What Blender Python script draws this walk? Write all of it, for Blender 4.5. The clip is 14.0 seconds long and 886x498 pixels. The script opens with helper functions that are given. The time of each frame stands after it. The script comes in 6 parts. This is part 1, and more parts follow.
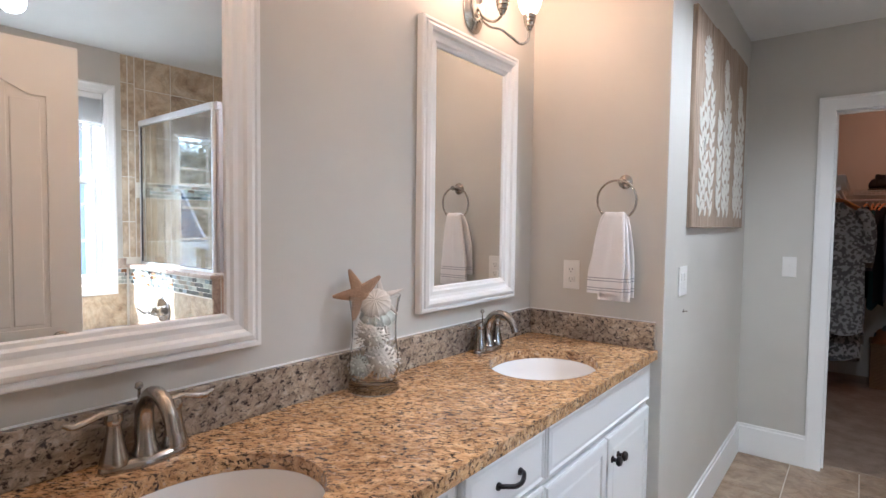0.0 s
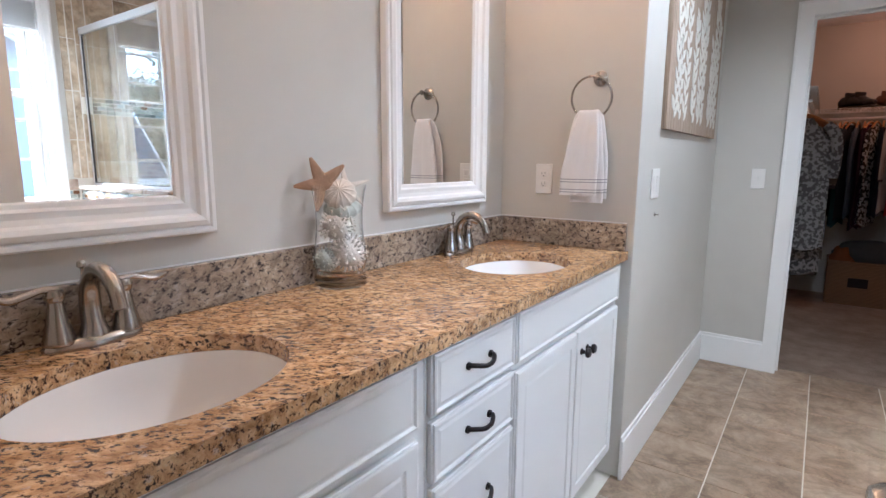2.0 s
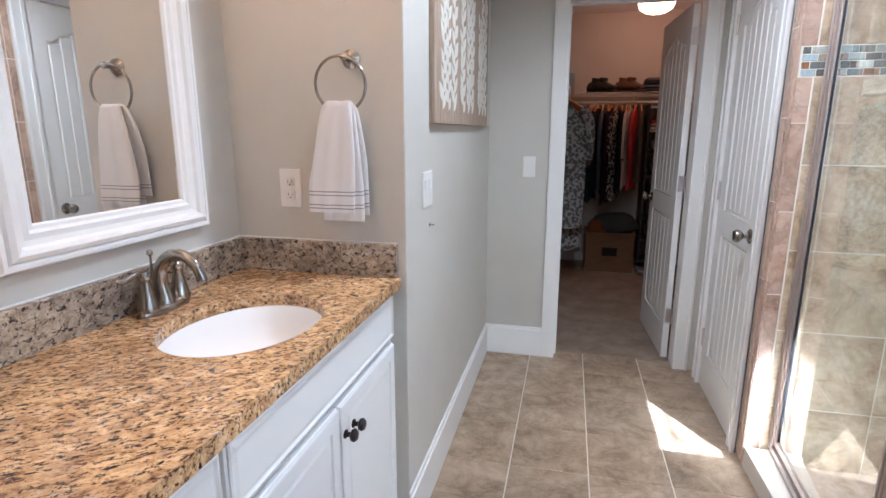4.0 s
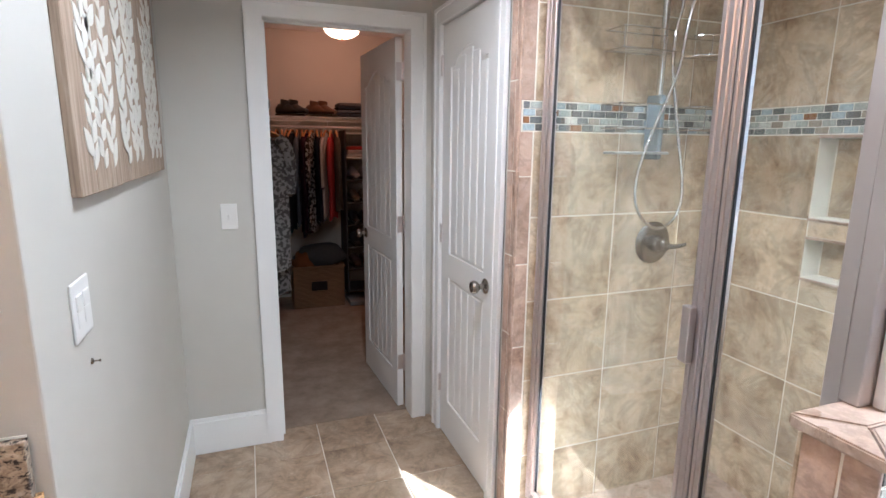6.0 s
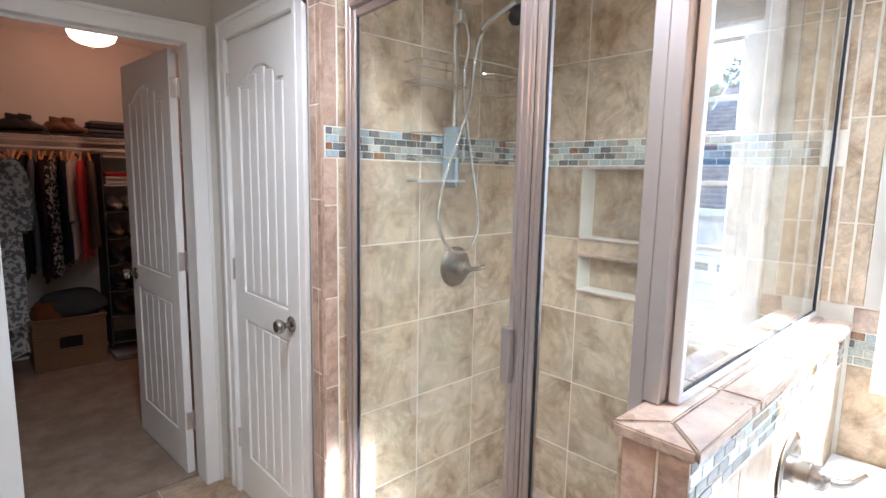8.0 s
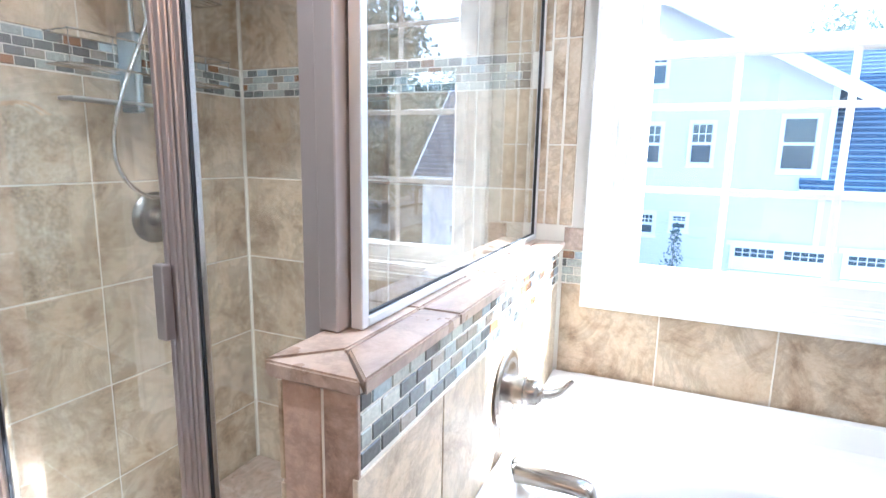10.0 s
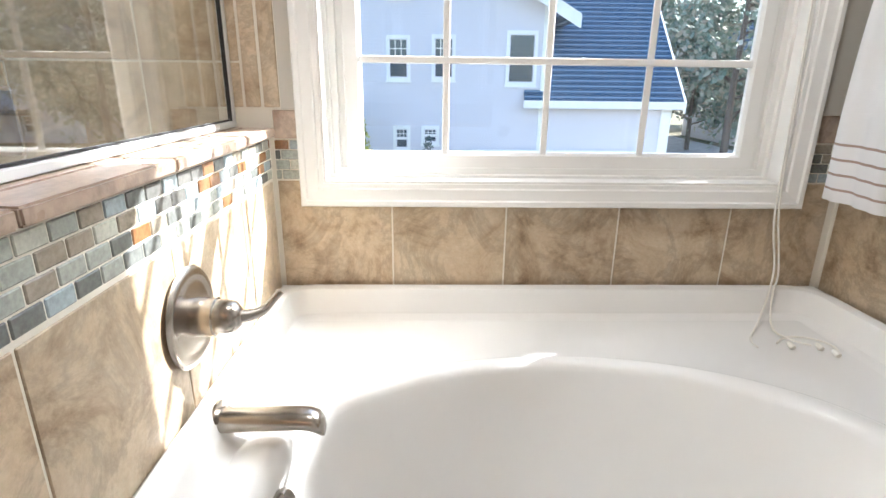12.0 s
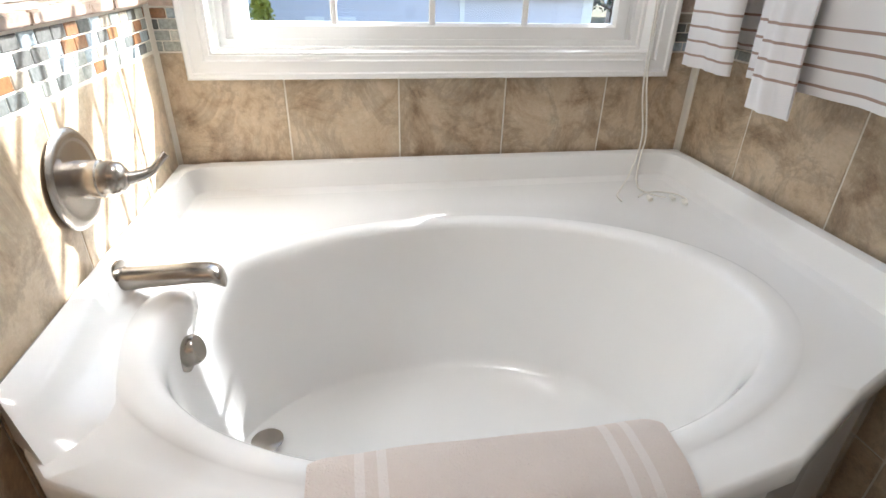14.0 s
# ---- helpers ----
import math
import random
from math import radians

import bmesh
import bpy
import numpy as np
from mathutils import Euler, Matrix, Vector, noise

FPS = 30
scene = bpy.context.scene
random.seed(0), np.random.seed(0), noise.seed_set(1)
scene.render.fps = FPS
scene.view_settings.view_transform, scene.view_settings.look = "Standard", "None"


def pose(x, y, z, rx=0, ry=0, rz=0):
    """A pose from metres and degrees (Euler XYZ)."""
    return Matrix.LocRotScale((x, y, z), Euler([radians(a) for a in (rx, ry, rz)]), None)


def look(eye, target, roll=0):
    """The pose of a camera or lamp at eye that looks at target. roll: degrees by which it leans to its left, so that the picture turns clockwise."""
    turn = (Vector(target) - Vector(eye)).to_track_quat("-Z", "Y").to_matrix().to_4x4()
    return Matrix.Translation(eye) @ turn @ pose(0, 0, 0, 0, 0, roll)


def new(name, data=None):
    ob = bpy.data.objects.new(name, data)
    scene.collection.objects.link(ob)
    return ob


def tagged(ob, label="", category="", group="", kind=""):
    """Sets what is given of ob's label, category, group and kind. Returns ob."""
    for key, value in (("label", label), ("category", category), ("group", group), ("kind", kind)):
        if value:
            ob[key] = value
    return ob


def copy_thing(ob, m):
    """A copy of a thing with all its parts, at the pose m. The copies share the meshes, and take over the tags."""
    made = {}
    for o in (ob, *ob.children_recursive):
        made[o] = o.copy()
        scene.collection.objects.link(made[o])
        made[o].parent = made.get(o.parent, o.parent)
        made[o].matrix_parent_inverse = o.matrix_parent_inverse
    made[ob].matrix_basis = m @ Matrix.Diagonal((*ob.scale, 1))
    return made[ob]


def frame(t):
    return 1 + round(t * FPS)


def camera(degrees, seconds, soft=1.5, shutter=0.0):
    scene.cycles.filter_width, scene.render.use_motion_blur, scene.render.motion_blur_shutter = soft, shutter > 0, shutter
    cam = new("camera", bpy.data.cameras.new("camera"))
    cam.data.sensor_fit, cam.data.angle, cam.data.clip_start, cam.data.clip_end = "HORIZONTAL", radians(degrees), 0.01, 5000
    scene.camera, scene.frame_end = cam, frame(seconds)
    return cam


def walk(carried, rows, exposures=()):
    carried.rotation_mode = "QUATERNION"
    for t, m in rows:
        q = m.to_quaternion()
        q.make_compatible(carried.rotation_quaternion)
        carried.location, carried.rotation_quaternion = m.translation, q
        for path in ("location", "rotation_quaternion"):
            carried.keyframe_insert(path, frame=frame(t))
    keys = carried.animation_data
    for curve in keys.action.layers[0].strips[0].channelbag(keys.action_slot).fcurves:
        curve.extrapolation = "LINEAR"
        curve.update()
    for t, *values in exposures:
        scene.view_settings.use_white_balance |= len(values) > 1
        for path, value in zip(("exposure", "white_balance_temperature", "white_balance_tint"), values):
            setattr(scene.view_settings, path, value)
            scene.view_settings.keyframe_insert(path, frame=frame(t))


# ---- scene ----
cam = camera(80.3, 14.0)
PATH = [
    (0, (0.14, 0.253, 1.395), (-1.106, 1.815, 1.303), 0.7),
    (0.5, (0.139, 0.26, 1.355), (-1.099, 1.825, 1.225), 0.6),
    (1, (0.131, 0.267, 1.313), (-1.093, 1.837, 1.119), 0.5),
    (1.5, (0.127, 0.278, 1.279), (-1.071, 1.858, 1.017), 0.4),
    (2, (0.122, 0.299, 1.259), (-1.026, 1.903, 0.933), 0.3),
    (2.2, (0.116, 0.32, 1.252), (-1.002, 1.942, 0.908), 0.2),
    (4.3, (-0.006, 0.906, 1.388), (-0.294, 2.837, 0.956), 0.2),
    (4.5, (-0.041, 0.965, 1.404), (-0.215, 2.91, 0.974), 0.3),
    (5, (-0.08, 1.111, 1.443), (0.045, 3.061, 1.017), 0.3),
    (5.5, (-0.079, 1.246, 1.478), (0.337, 3.158, 1.064), 0.5),
    (6, (-0.094, 1.332, 1.508), (0.585, 3.173, 1.12), 0.6),
    (6.5, (-0.106, 1.401, 1.535), (0.783, 3.156, 1.173), 0.6),
    (7, (-0.129, 1.43, 1.522), (0.945, 3.087, 1.209), 0.7),
    (7.2, (-0.136, 1.434, 1.523), (1.004, 3.05, 1.222), 0.8),
    (9.3, (0.053, 1.444, 1.413), (1.701, 2.54, 1.123), 1.2),
    (9.5, (0.086, 1.444, 1.395), (1.782, 2.461, 1.092), 1.2),
    (10, (0.218, 1.413, 1.347), (2.02, 2.21, 1.001), 1.1),
    (10.5, (0.365, 1.368, 1.297), (2.248, 1.919, 0.909), 0.7),
    (11, (0.428, 1.356, 1.273), (2.351, 1.671, 0.823), 0.9),
    (11.5, (0.492, 1.35, 1.253), (2.419, 1.458, 0.73), 0.8),
    (12, (0.495, 1.333, 1.214), (2.398, 1.278, 0.601), 0.7),
    (12.5, (0.461, 1.301, 1.188), (2.32, 1.128, 0.47), 0.8),
    (13, (0.421, 1.267, 1.176), (2.234, 1.021, 0.367), 0.8),
    (13.5, (0.387, 1.258, 1.168), (2.152, 0.969, 0.274), 1.2),
    (14, (0.37, 1.255, 1.164), (2.106, 0.946, 0.22), 1.4),
]
EXPOSURES = [(t, e, k, 8) for t, e, k in ((0, 2.78, 5150), (2.0, 2.92, 5050), (4.5, 2.93, 5100), (7.0, 3.12, 5250), (9.3, 2.97, 5100), (10.0, 2.88, 5050), (10.5, 2.58, 5450), (11.0, 2.36, 5800), (12.5, 1.98, 6050), (14.0, 1.90, 5900))]
walk(cam, [(t, look(eye, target, roll)) for t, eye, target, roll in PATH], EXPOSURES)

# ---- world, sun, lamps ----
SUN_WAY = Vector((0.63, -1.0, 0.92)).normalized()
world = bpy.data.worlds.new("world")
scene.world = world
world.use_nodes = True
wn = world.node_tree.nodes
sky = wn.new("ShaderNodeTexSky")
sky.sky_type, sky.sun_disc = "NISHITA", False
sky.sun_elevation = math.asin(SUN_WAY.z)
sky.sun_rotation = math.atan2(SUN_WAY.x, SUN_WAY.y)
world.node_tree.links.new(sky.outputs[0], wn["Background"].inputs[0])
wn["Background"].inputs[1].default_value = 0.15


def lamp(name, kind, m, energy, color=(1, 1, 1), **more):
    data = bpy.data.lights.new(name, kind)
    data.energy, data.color = energy, color
    if kind == "AREA":
        data.shape, data.size, data.size_y = "RECTANGLE", more["size"][0], more["size"][1]
    elif kind == "SPOT":
        data.spot_size, data.spot_blend = radians(more["cone"]), 0.7
        data.shadow_soft_size = more["radius"]
    elif kind == "SUN":
        data.angle = radians(0.5)
    else:
        data.shadow_soft_size = more.get("radius", 0.05)
    ob = new(name, data)
    ob.matrix_world = m
    return ob


lamp("sun", "SUN", look(SUN_WAY * 30, (0, 0, 0)), 5.0, (1, 0.96, 0.91))
lamp("closet_bulb", "POINT", pose(0.69, 5.9, 2.34), 0.46, (1.0, 0.27, 0.12), radius=0.08)


# ---- materials ----
def mat(name, base=(0.8, 0.8, 0.8), rough=0.5, metal=0.0, spec=0.5, **more):
    m = bpy.data.materials.new(name)
    m.use_nodes = True
    b = m.node_tree.nodes["Principled BSDF"]
    b.inputs["Base Color"].default_value = (*base, 1)
    b.inputs["Roughness"].default_value = rough
    b.inputs["Metallic"].default_value = metal
    b.inputs["Specular IOR Level"].default_value = spec
    for key, value in more.items():
        b.inputs[key].default_value = value
    return m


class Nodes:
    """Short calls for wiring a material's nodes."""

    def __init__(self, m, space="Object"):
        self.t = m.node_tree
        self.b = self.t.nodes["Principled BSDF"]
        self.co = self.t.nodes.new("ShaderNodeTexCoord").outputs[space]

    def link(self, a, b):
        self.t.links.new(a, b)

    def mapped(self, scale=(1, 1, 1), vector=None, turn=(0, 0, 0)):
        n = self.t.nodes.new("ShaderNodeMapping")
        n.inputs["Rotation"].default_value = [radians(a) for a in turn]
        n.inputs["Scale"].default_value = scale
        self.link(vector or self.co, n.inputs["Vector"])
        return n.outputs[0]

    def shifted(self, amount=7.0):
        """The coordinates moved by the object's own random number, so that each piece has its own pattern."""
        info = self.t.nodes.new("ShaderNodeObjectInfo")
        mul = self.t.nodes.new("ShaderNodeVectorMath")
        mul.operation = "MULTIPLY"
        mul.inputs[1].default_value = (amount, amount * 1.7, amount * 2.3)
        self.link(info.outputs["Random"], mul.inputs[0])
        add = self.t.nodes.new("ShaderNodeVectorMath")
        self.link(self.co, add.inputs[0])
        self.link(mul.outputs[0], add.inputs[1])
        return add.outputs[0]

    def noise(self, scale, detail=4, rough=0.6, vector=None, distort=0.0):
        n = self.t.nodes.new("ShaderNodeTexNoise")
        n.inputs["Scale"].default_value = scale
        n.inputs["Detail"].default_value = detail
        n.inputs["Roughness"].default_value = rough
        n.inputs["Distortion"].default_value = distort
        self.link(vector or self.co, n.inputs["Vector"])
        return n.outputs["Fac"]

    def voronoi(self, scale, vector=None, out="Distance"):
        n = self.t.nodes.new("ShaderNodeTexVoronoi")
        n.inputs["Scale"].default_value = scale
        self.link(vector or self.co, n.inputs["Vector"])
        return n.outputs[out]

    def random(self):
        return self.t.nodes.new("ShaderNodeObjectInfo").outputs["Random"]

    def island(self):
        return self.t.nodes.new("ShaderNodeNewGeometry").outputs["Random Per Island"]

    def ramp(self, value, stops, constant=False):
        n = self.t.nodes.new("ShaderNodeValToRGB")
        if constant:
            n.color_ramp.interpolation = "CONSTANT"
        while len(n.color_ramp.elements) < len(stops):
            n.color_ramp.elements.new(0.5)
        for e, (p, c) in zip(n.color_ramp.elements, stops):
            e.position, e.color = p, (*(c if isinstance(c, tuple) else (c, c, c)), 1)
        self.link(value, n.inputs[0])
        return n.outputs[0]

    def mix(self, a, b, how="MIX", fac=0.5):
        n = self.t.nodes.new("ShaderNodeMix")
        n.data_type, n.blend_type = "RGBA", how
        for value, i in ((fac, 0), (a, 6), (b, 7)):
            if isinstance(value, (int, float)):
                n.inputs[i].default_value = value
            elif isinstance(value, tuple):
                n.inputs[i].default_value = (*value, 1)
            else:
                self.link(value, n.inputs[i])
        return n.outputs[2]

    def color(self, value):
        self.link(value, self.b.inputs["Base Color"])

    def rough(self, value, low, high):
        n = self.t.nodes.new("ShaderNodeMapRange")
        n.inputs[3].default_value, n.inputs[4].default_value = low, high
        self.link(value, n.inputs[0])
        self.link(n.outputs[0], self.b.inputs["Roughness"])

    def bump(self, value, strength=0.3, distance=0.01):
        n = self.t.nodes.new("ShaderNodeBump")
        n.inputs["Strength"].default_value, n.inputs["Distance"].default_value = strength, distance
        self.link(value, n.inputs["Height"])
        self.link(n.outputs[0], self.b.inputs["Normal"])


def paint(name, base, rough=0.6, grain=220, depth=0.0012):
    m = mat(name, base, rough)
    n = Nodes(m)
    n.color(n.mix(base, tuple(c * 0.93 for c in base), fac=n.ramp(n.noise(1.3, 3), [(0.35, 0.0), (0.7, 1.0)])))
    n.bump(n.noise(grain, 3), 0.25, depth)
    n.rough(n.noise(6, 3), rough - 0.06, rough + 0.06)
    return m


def stone_tile(name, light, mid, dark, rough=0.35):
    m = mat(name, mid, rough)
    n = Nodes(m)
    v = n.shifted(9)
    cloud = n.ramp(n.noise(6.5, 8, 0.72, v, 0.5), [(0.34, dark), (0.47, mid), (0.64, light)])
    vein = n.ramp(n.noise(5, 7, 0.7, v, 0.6), [(0.44, 1.0), (0.5, 0.55), (0.56, 1.0)])
    shade = n.ramp(n.random(), [(0.0, 0.86), (1.0, 1.06)])
    fine = n.ramp(n.noise(90, 4, 0.7, v), [(0.3, 0.86), (0.7, 1.08)])
    n.color(n.mix(n.mix(n.mix(cloud, vein, "MULTIPLY", 0.55), shade, "MULTIPLY", 1.0), fine, "MULTIPLY", 0.7))
    n.rough(n.noise(14, 4, 0.6, v), rough - 0.1, rough + 0.14)
    n.bump(n.noise(22, 5, 0.6, v), 0.12, 0.002)
    return m


WALL = paint("wall_paint_greige", (0.57, 0.545, 0.49), 0.62)
CEIL = paint("ceiling_paint", (0.82, 0.82, 0.80), 0.8)
TRIM = mat("trim_white", (0.80, 0.79, 0.765), 0.4)
nt = Nodes(TRIM)
nt.rough(nt.noise(4, 2), 0.36, 0.46)
CABINET = mat("cabinet_white", (0.78, 0.775, 0.755), 0.36)
nt = Nodes(CABINET)
nt.rough(nt.noise(4, 2), 0.32, 0.42)
GROUT = paint("grout", (0.76, 0.72, 0.63), 0.85, 400, 0.002)
TILE = stone_tile("wall_tile", (0.64, 0.53, 0.39), (0.53, 0.41, 0.275), (0.31, 0.215, 0.13))
FLOORTILE = stone_tile("floor_tile", (0.47, 0.365, 0.26), (0.37, 0.27, 0.18), (0.22, 0.155, 0.10), 0.4)
CAPTILE = stone_tile("cap_tile", (0.56, 0.44, 0.35), (0.47, 0.35, 0.27), (0.36, 0.25, 0.18), 0.28)
PINKTILE = stone_tile("trim_tile", (0.56, 0.41, 0.32), (0.46, 0.31, 0.225), (0.27, 0.165, 0.115), 0.3)
PORCELAIN = mat("porcelain", (0.86, 0.85, 0.835), 0.12, spec=0.5)
ACRYLIC = mat("tub_acrylic", (0.82, 0.815, 0.80), 0.09)
nn = Nodes(ACRYLIC)
nn.rough(nn.noise(3, 2), 0.07, 0.11)
NICKEL = mat("brushed_nickel", (0.40, 0.365, 0.325), 0.22, 1.0)
nn = Nodes(NICKEL)
nn.rough(nn.noise(7, 2), 0.20, 0.25)
CHROME = mat("chrome", (0.72, 0.72, 0.72), 0.1, 1.0)
ALU = mat("satin_aluminium", (0.63, 0.58, 0.57), 0.36, 1.0)
# Paler copy of ALU, window light put into its colour for the side frame.
LITALU = mat("window_lit_aluminium", (0.80, 0.80, 0.80), 0.4, 0.7)
BLACKMETAL = mat("dark_bronze", (0.035, 0.03, 0.03), 0.35, 0.8)
MIRROR = mat("mirror_silver", (0.86, 0.87, 0.86), 0.01, 1.0)
GLASS = mat("clear_glass", (1, 1, 1), 0.0, **{"Transmission Weight": 1.0, "IOR": 1.45})
SHOWERGLASS = mat("shower_glass", (0.93, 0.97, 0.955), 0.0, **{"Transmission Weight": 1.0, "IOR": 1.85})
DOORGLASS = mat("door_glass", (0.93, 0.97, 0.955), 0.0, **{"Transmission Weight": 1.0, "IOR": 1.5})
PANE = mat("thin_pane", (0.97, 0.99, 0.985), 0.0, **{"Transmission Weight": 1.0, "IOR": 1.45})
GASKET = mat("black_gasket", (0.02, 0.02, 0.022), 0.5)
PLASTIC = mat("switch_plastic", (0.78, 0.76, 0.72), 0.35)
BULB = mat("frosted_glass_lit", (1, 0.9, 0.75), 0.4, **{"Emission Color": (1.0, 0.70, 0.46, 1), "Emission Strength": 1.2})
DOME = mat("dome_glass_lit", (1, 0.9, 0.75), 0.4, **{"Emission Color": (1.0, 0.80, 0.62, 1), "Emission Strength": 3.2})
CLOSETDOME = mat("closet_dome_lit", (1, 0.9, 0.75), 0.4, **{"Emission Color": (1.0, 0.56, 0.34, 1), "Emission Strength": 0.9})

GRANITE = mat("granite", (0.5, 0.38, 0.26), 0.14)
nn = Nodes(GRANITE)
v = nn.mapped((0.6, 1.0, 0.85), nn.mapped(turn=(0, 0, -38)))
gold = nn.ramp(nn.noise(52, 8, 0.72, v, 0.5), [(0.32, (0.17, 0.09, 0.045)), (0.43, (0.45, 0.27, 0.13)), (0.53, (0.64, 0.42, 0.22)), (0.68, (0.82, 0.62, 0.39))])
drift = nn.ramp(nn.noise(7, 5, 0.6, v, 0.8), [(0.40, (0.80, 0.74, 0.68)), (0.60, (1.10, 1.06, 1.0))])
grey = nn.ramp(nn.noise(75, 4, 0.6, v), [(0.61, 0.0), (0.66, 0.4)])
c = nn.mix(nn.mix(gold, drift, "MULTIPLY", 1.0), (0.58, 0.54, 0.49), fac=grey)
fleck = nn.ramp(nn.noise(135, 6, 0.75, v, 0.3), [(0.42, 1.0), (0.47, 0.0)])
c = nn.mix(c, (0.06, 0.034, 0.024), fac=fleck)
speck = nn.ramp(nn.noise(80, 3, 0.6, nn.mapped((1.0, 1.4, 1.0), v), 0.2), [(0.35, 1.0), (0.385, 0.0)])
nn.color(nn.mix(c, (0.03, 0.026, 0.026), fac=speck))
nn.rough(nn.noise(40, 3), 0.1, 0.2)
SPLASH = mat("granite_backsplash", (0.4, 0.36, 0.32), 0.16)
nn = Nodes(SPLASH)
v = nn.mapped((0.5, 1.0, 1.0), nn.mapped(turn=(25, 30, -40)))
base = nn.ramp(nn.noise(44, 8, 0.76, v, 0.6), [(0.28, (0.10, 0.075, 0.06)), (0.42, (0.28, 0.225, 0.17)), (0.55, (0.44, 0.37, 0.285)), (0.72, (0.68, 0.62, 0.53))])
drift = nn.ramp(nn.noise(6, 5, 0.6, v, 0.8), [(0.38, (0.70, 0.68, 0.68)), (0.62, (1.10, 1.06, 1.0))])
dark = nn.ramp(nn.noise(85, 6, 0.74, v, 0.4), [(0.41, 1.0), (0.475, 0.0)])
nn.color(nn.mix(nn.mix(base, drift, "MULTIPLY", 1.0), (0.035, 0.03, 0.032), fac=dark))

MOSAIC = mat("glass_mosaic", (0.4, 0.42, 0.4), 0.12)
nn = Nodes(MOSAIC)
pick = nn.ramp(nn.random(), [(0, (0.40, 0.42, 0.38)), (0.2, (0.15, 0.15, 0.14)), (0.34, (0.56, 0.57, 0.50)), (0.50, (0.40, 0.47, 0.50)),
                             (0.64, (0.34, 0.30, 0.24)), (0.77, (0.26, 0.13, 0.06)), (0.84, (0.17, 0.18, 0.17))], True)
nn.color(nn.mix(pick, nn.ramp(nn.noise(120, 3, 0.6, nn.shifted()), [(0.3, 0.75), (0.7, 1.15)]), "MULTIPLY", 1.0))
nn.rough(nn.noise(30, 2), 0.06, 0.2)


def cloth(name, base, scale=420, depth=0.004, mottle=0.85):
    m = mat(name, base, 0.95, spec=0.1)
    n = Nodes(m)
    n.color(n.mix(base, tuple(c * mottle for c in base), fac=n.noise(35, 4)))
    n.bump(n.noise(scale, 3, 0.8), 0.8, depth)
    return m


TOWEL = cloth("towel_white", (0.80, 0.77, 0.75))
TOWELBAND = cloth("towel_band_tan", (0.42, 0.30, 0.24))
BANDGREY = cloth("towel_band_grey", (0.34, 0.33, 0.36))
MATTOWEL = cloth("bath_mat_taupe", (0.50, 0.42, 0.375), 300, 0.008, 0.75)
CARPET = cloth("carpet_beige", (0.40, 0.315, 0.24), 260, 0.012, 0.72)
nn = Nodes(CARPET)
nn.color(nn.mix((0.40, 0.315, 0.24), nn.ramp(nn.noise(5, 5, 0.7), [(0.35, 0.72), (0.65, 1.08)]), "MULTIPLY", 1.0))


# ---- builders ----
def part(name, bm, material, parent=None, label="", smooth=False):
    bmesh.ops.recalc_face_normals(bm, faces=bm.faces)
    me = bpy.data.meshes.new(name)
    bm.to_mesh(me)
    bm.free()
    if smooth:
        me.shade_smooth()
        me.set_sharp_from_angle(angle=radians(38))
    if material:
        me.materials.append(material)
    ob = new(name, me)
    if parent:
        ob.parent = parent
    return tagged(ob, label)


def empty(name, label="", category="", at=(0, 0, 0), **tags):
    ob = new(name)
    ob.location = at
    return tagged(ob, label, category, **tags)


def boxes(*spans, bevel=0.0, seg=2):
    """A bmesh of boxes, each (x0, x1, y0, y1, z0, z1)."""
    bm = bmesh.new()
    for x0, x1, y0, y1, z0, z1 in spans:
        bmesh.ops.create_cube(bm, size=1, matrix=Matrix.Translation(((x0 + x1) / 2, (y0 + y1) / 2, (z0 + z1) / 2)) @ Matrix.Diagonal((abs(x1 - x0), abs(y1 - y0), abs(z1 - z0), 1)))
    if bevel:
        bmesh.ops.bevel(bm, geom=list(bm.edges), offset=bevel, segments=seg, profile=0.5, affect="EDGES")
    return bm


def cyl(bm, a, b, r, r2=None, n=16, caps=True):
    a, b = Vector(a), Vector(b)
    turn = (b - a).to_track_quat("Z", "Y").to_matrix().to_4x4()
    bmesh.ops.create_cone(bm, cap_ends=caps, segments=n, radius1=r, radius2=r if r2 is None else r2, depth=(b - a).length, matrix=Matrix.Translation((a + b) / 2) @ turn)
    return bm


def lathe(profile, n=24, at=(0, 0, 0), turn=None):
    """A bmesh turned round z from (radius, height) pairs."""
    bm = bmesh.new()
    m = Matrix.Translation(at) @ (turn or Matrix.Identity(4))
    rings = [[bm.verts.new(m @ Vector((r * math.cos(2 * math.pi * i / n), r * math.sin(2 * math.pi * i / n), z))) for i in range(n)] for r, z in profile]
    for a, b in zip(rings, rings[1:]):
        for i in range(n):
            bm.faces.new((a[i], a[(i + 1) % n], b[(i + 1) % n], b[i]))
    for ring in (rings[0], rings[-1]):
        bm.faces.new(ring)
    return bm


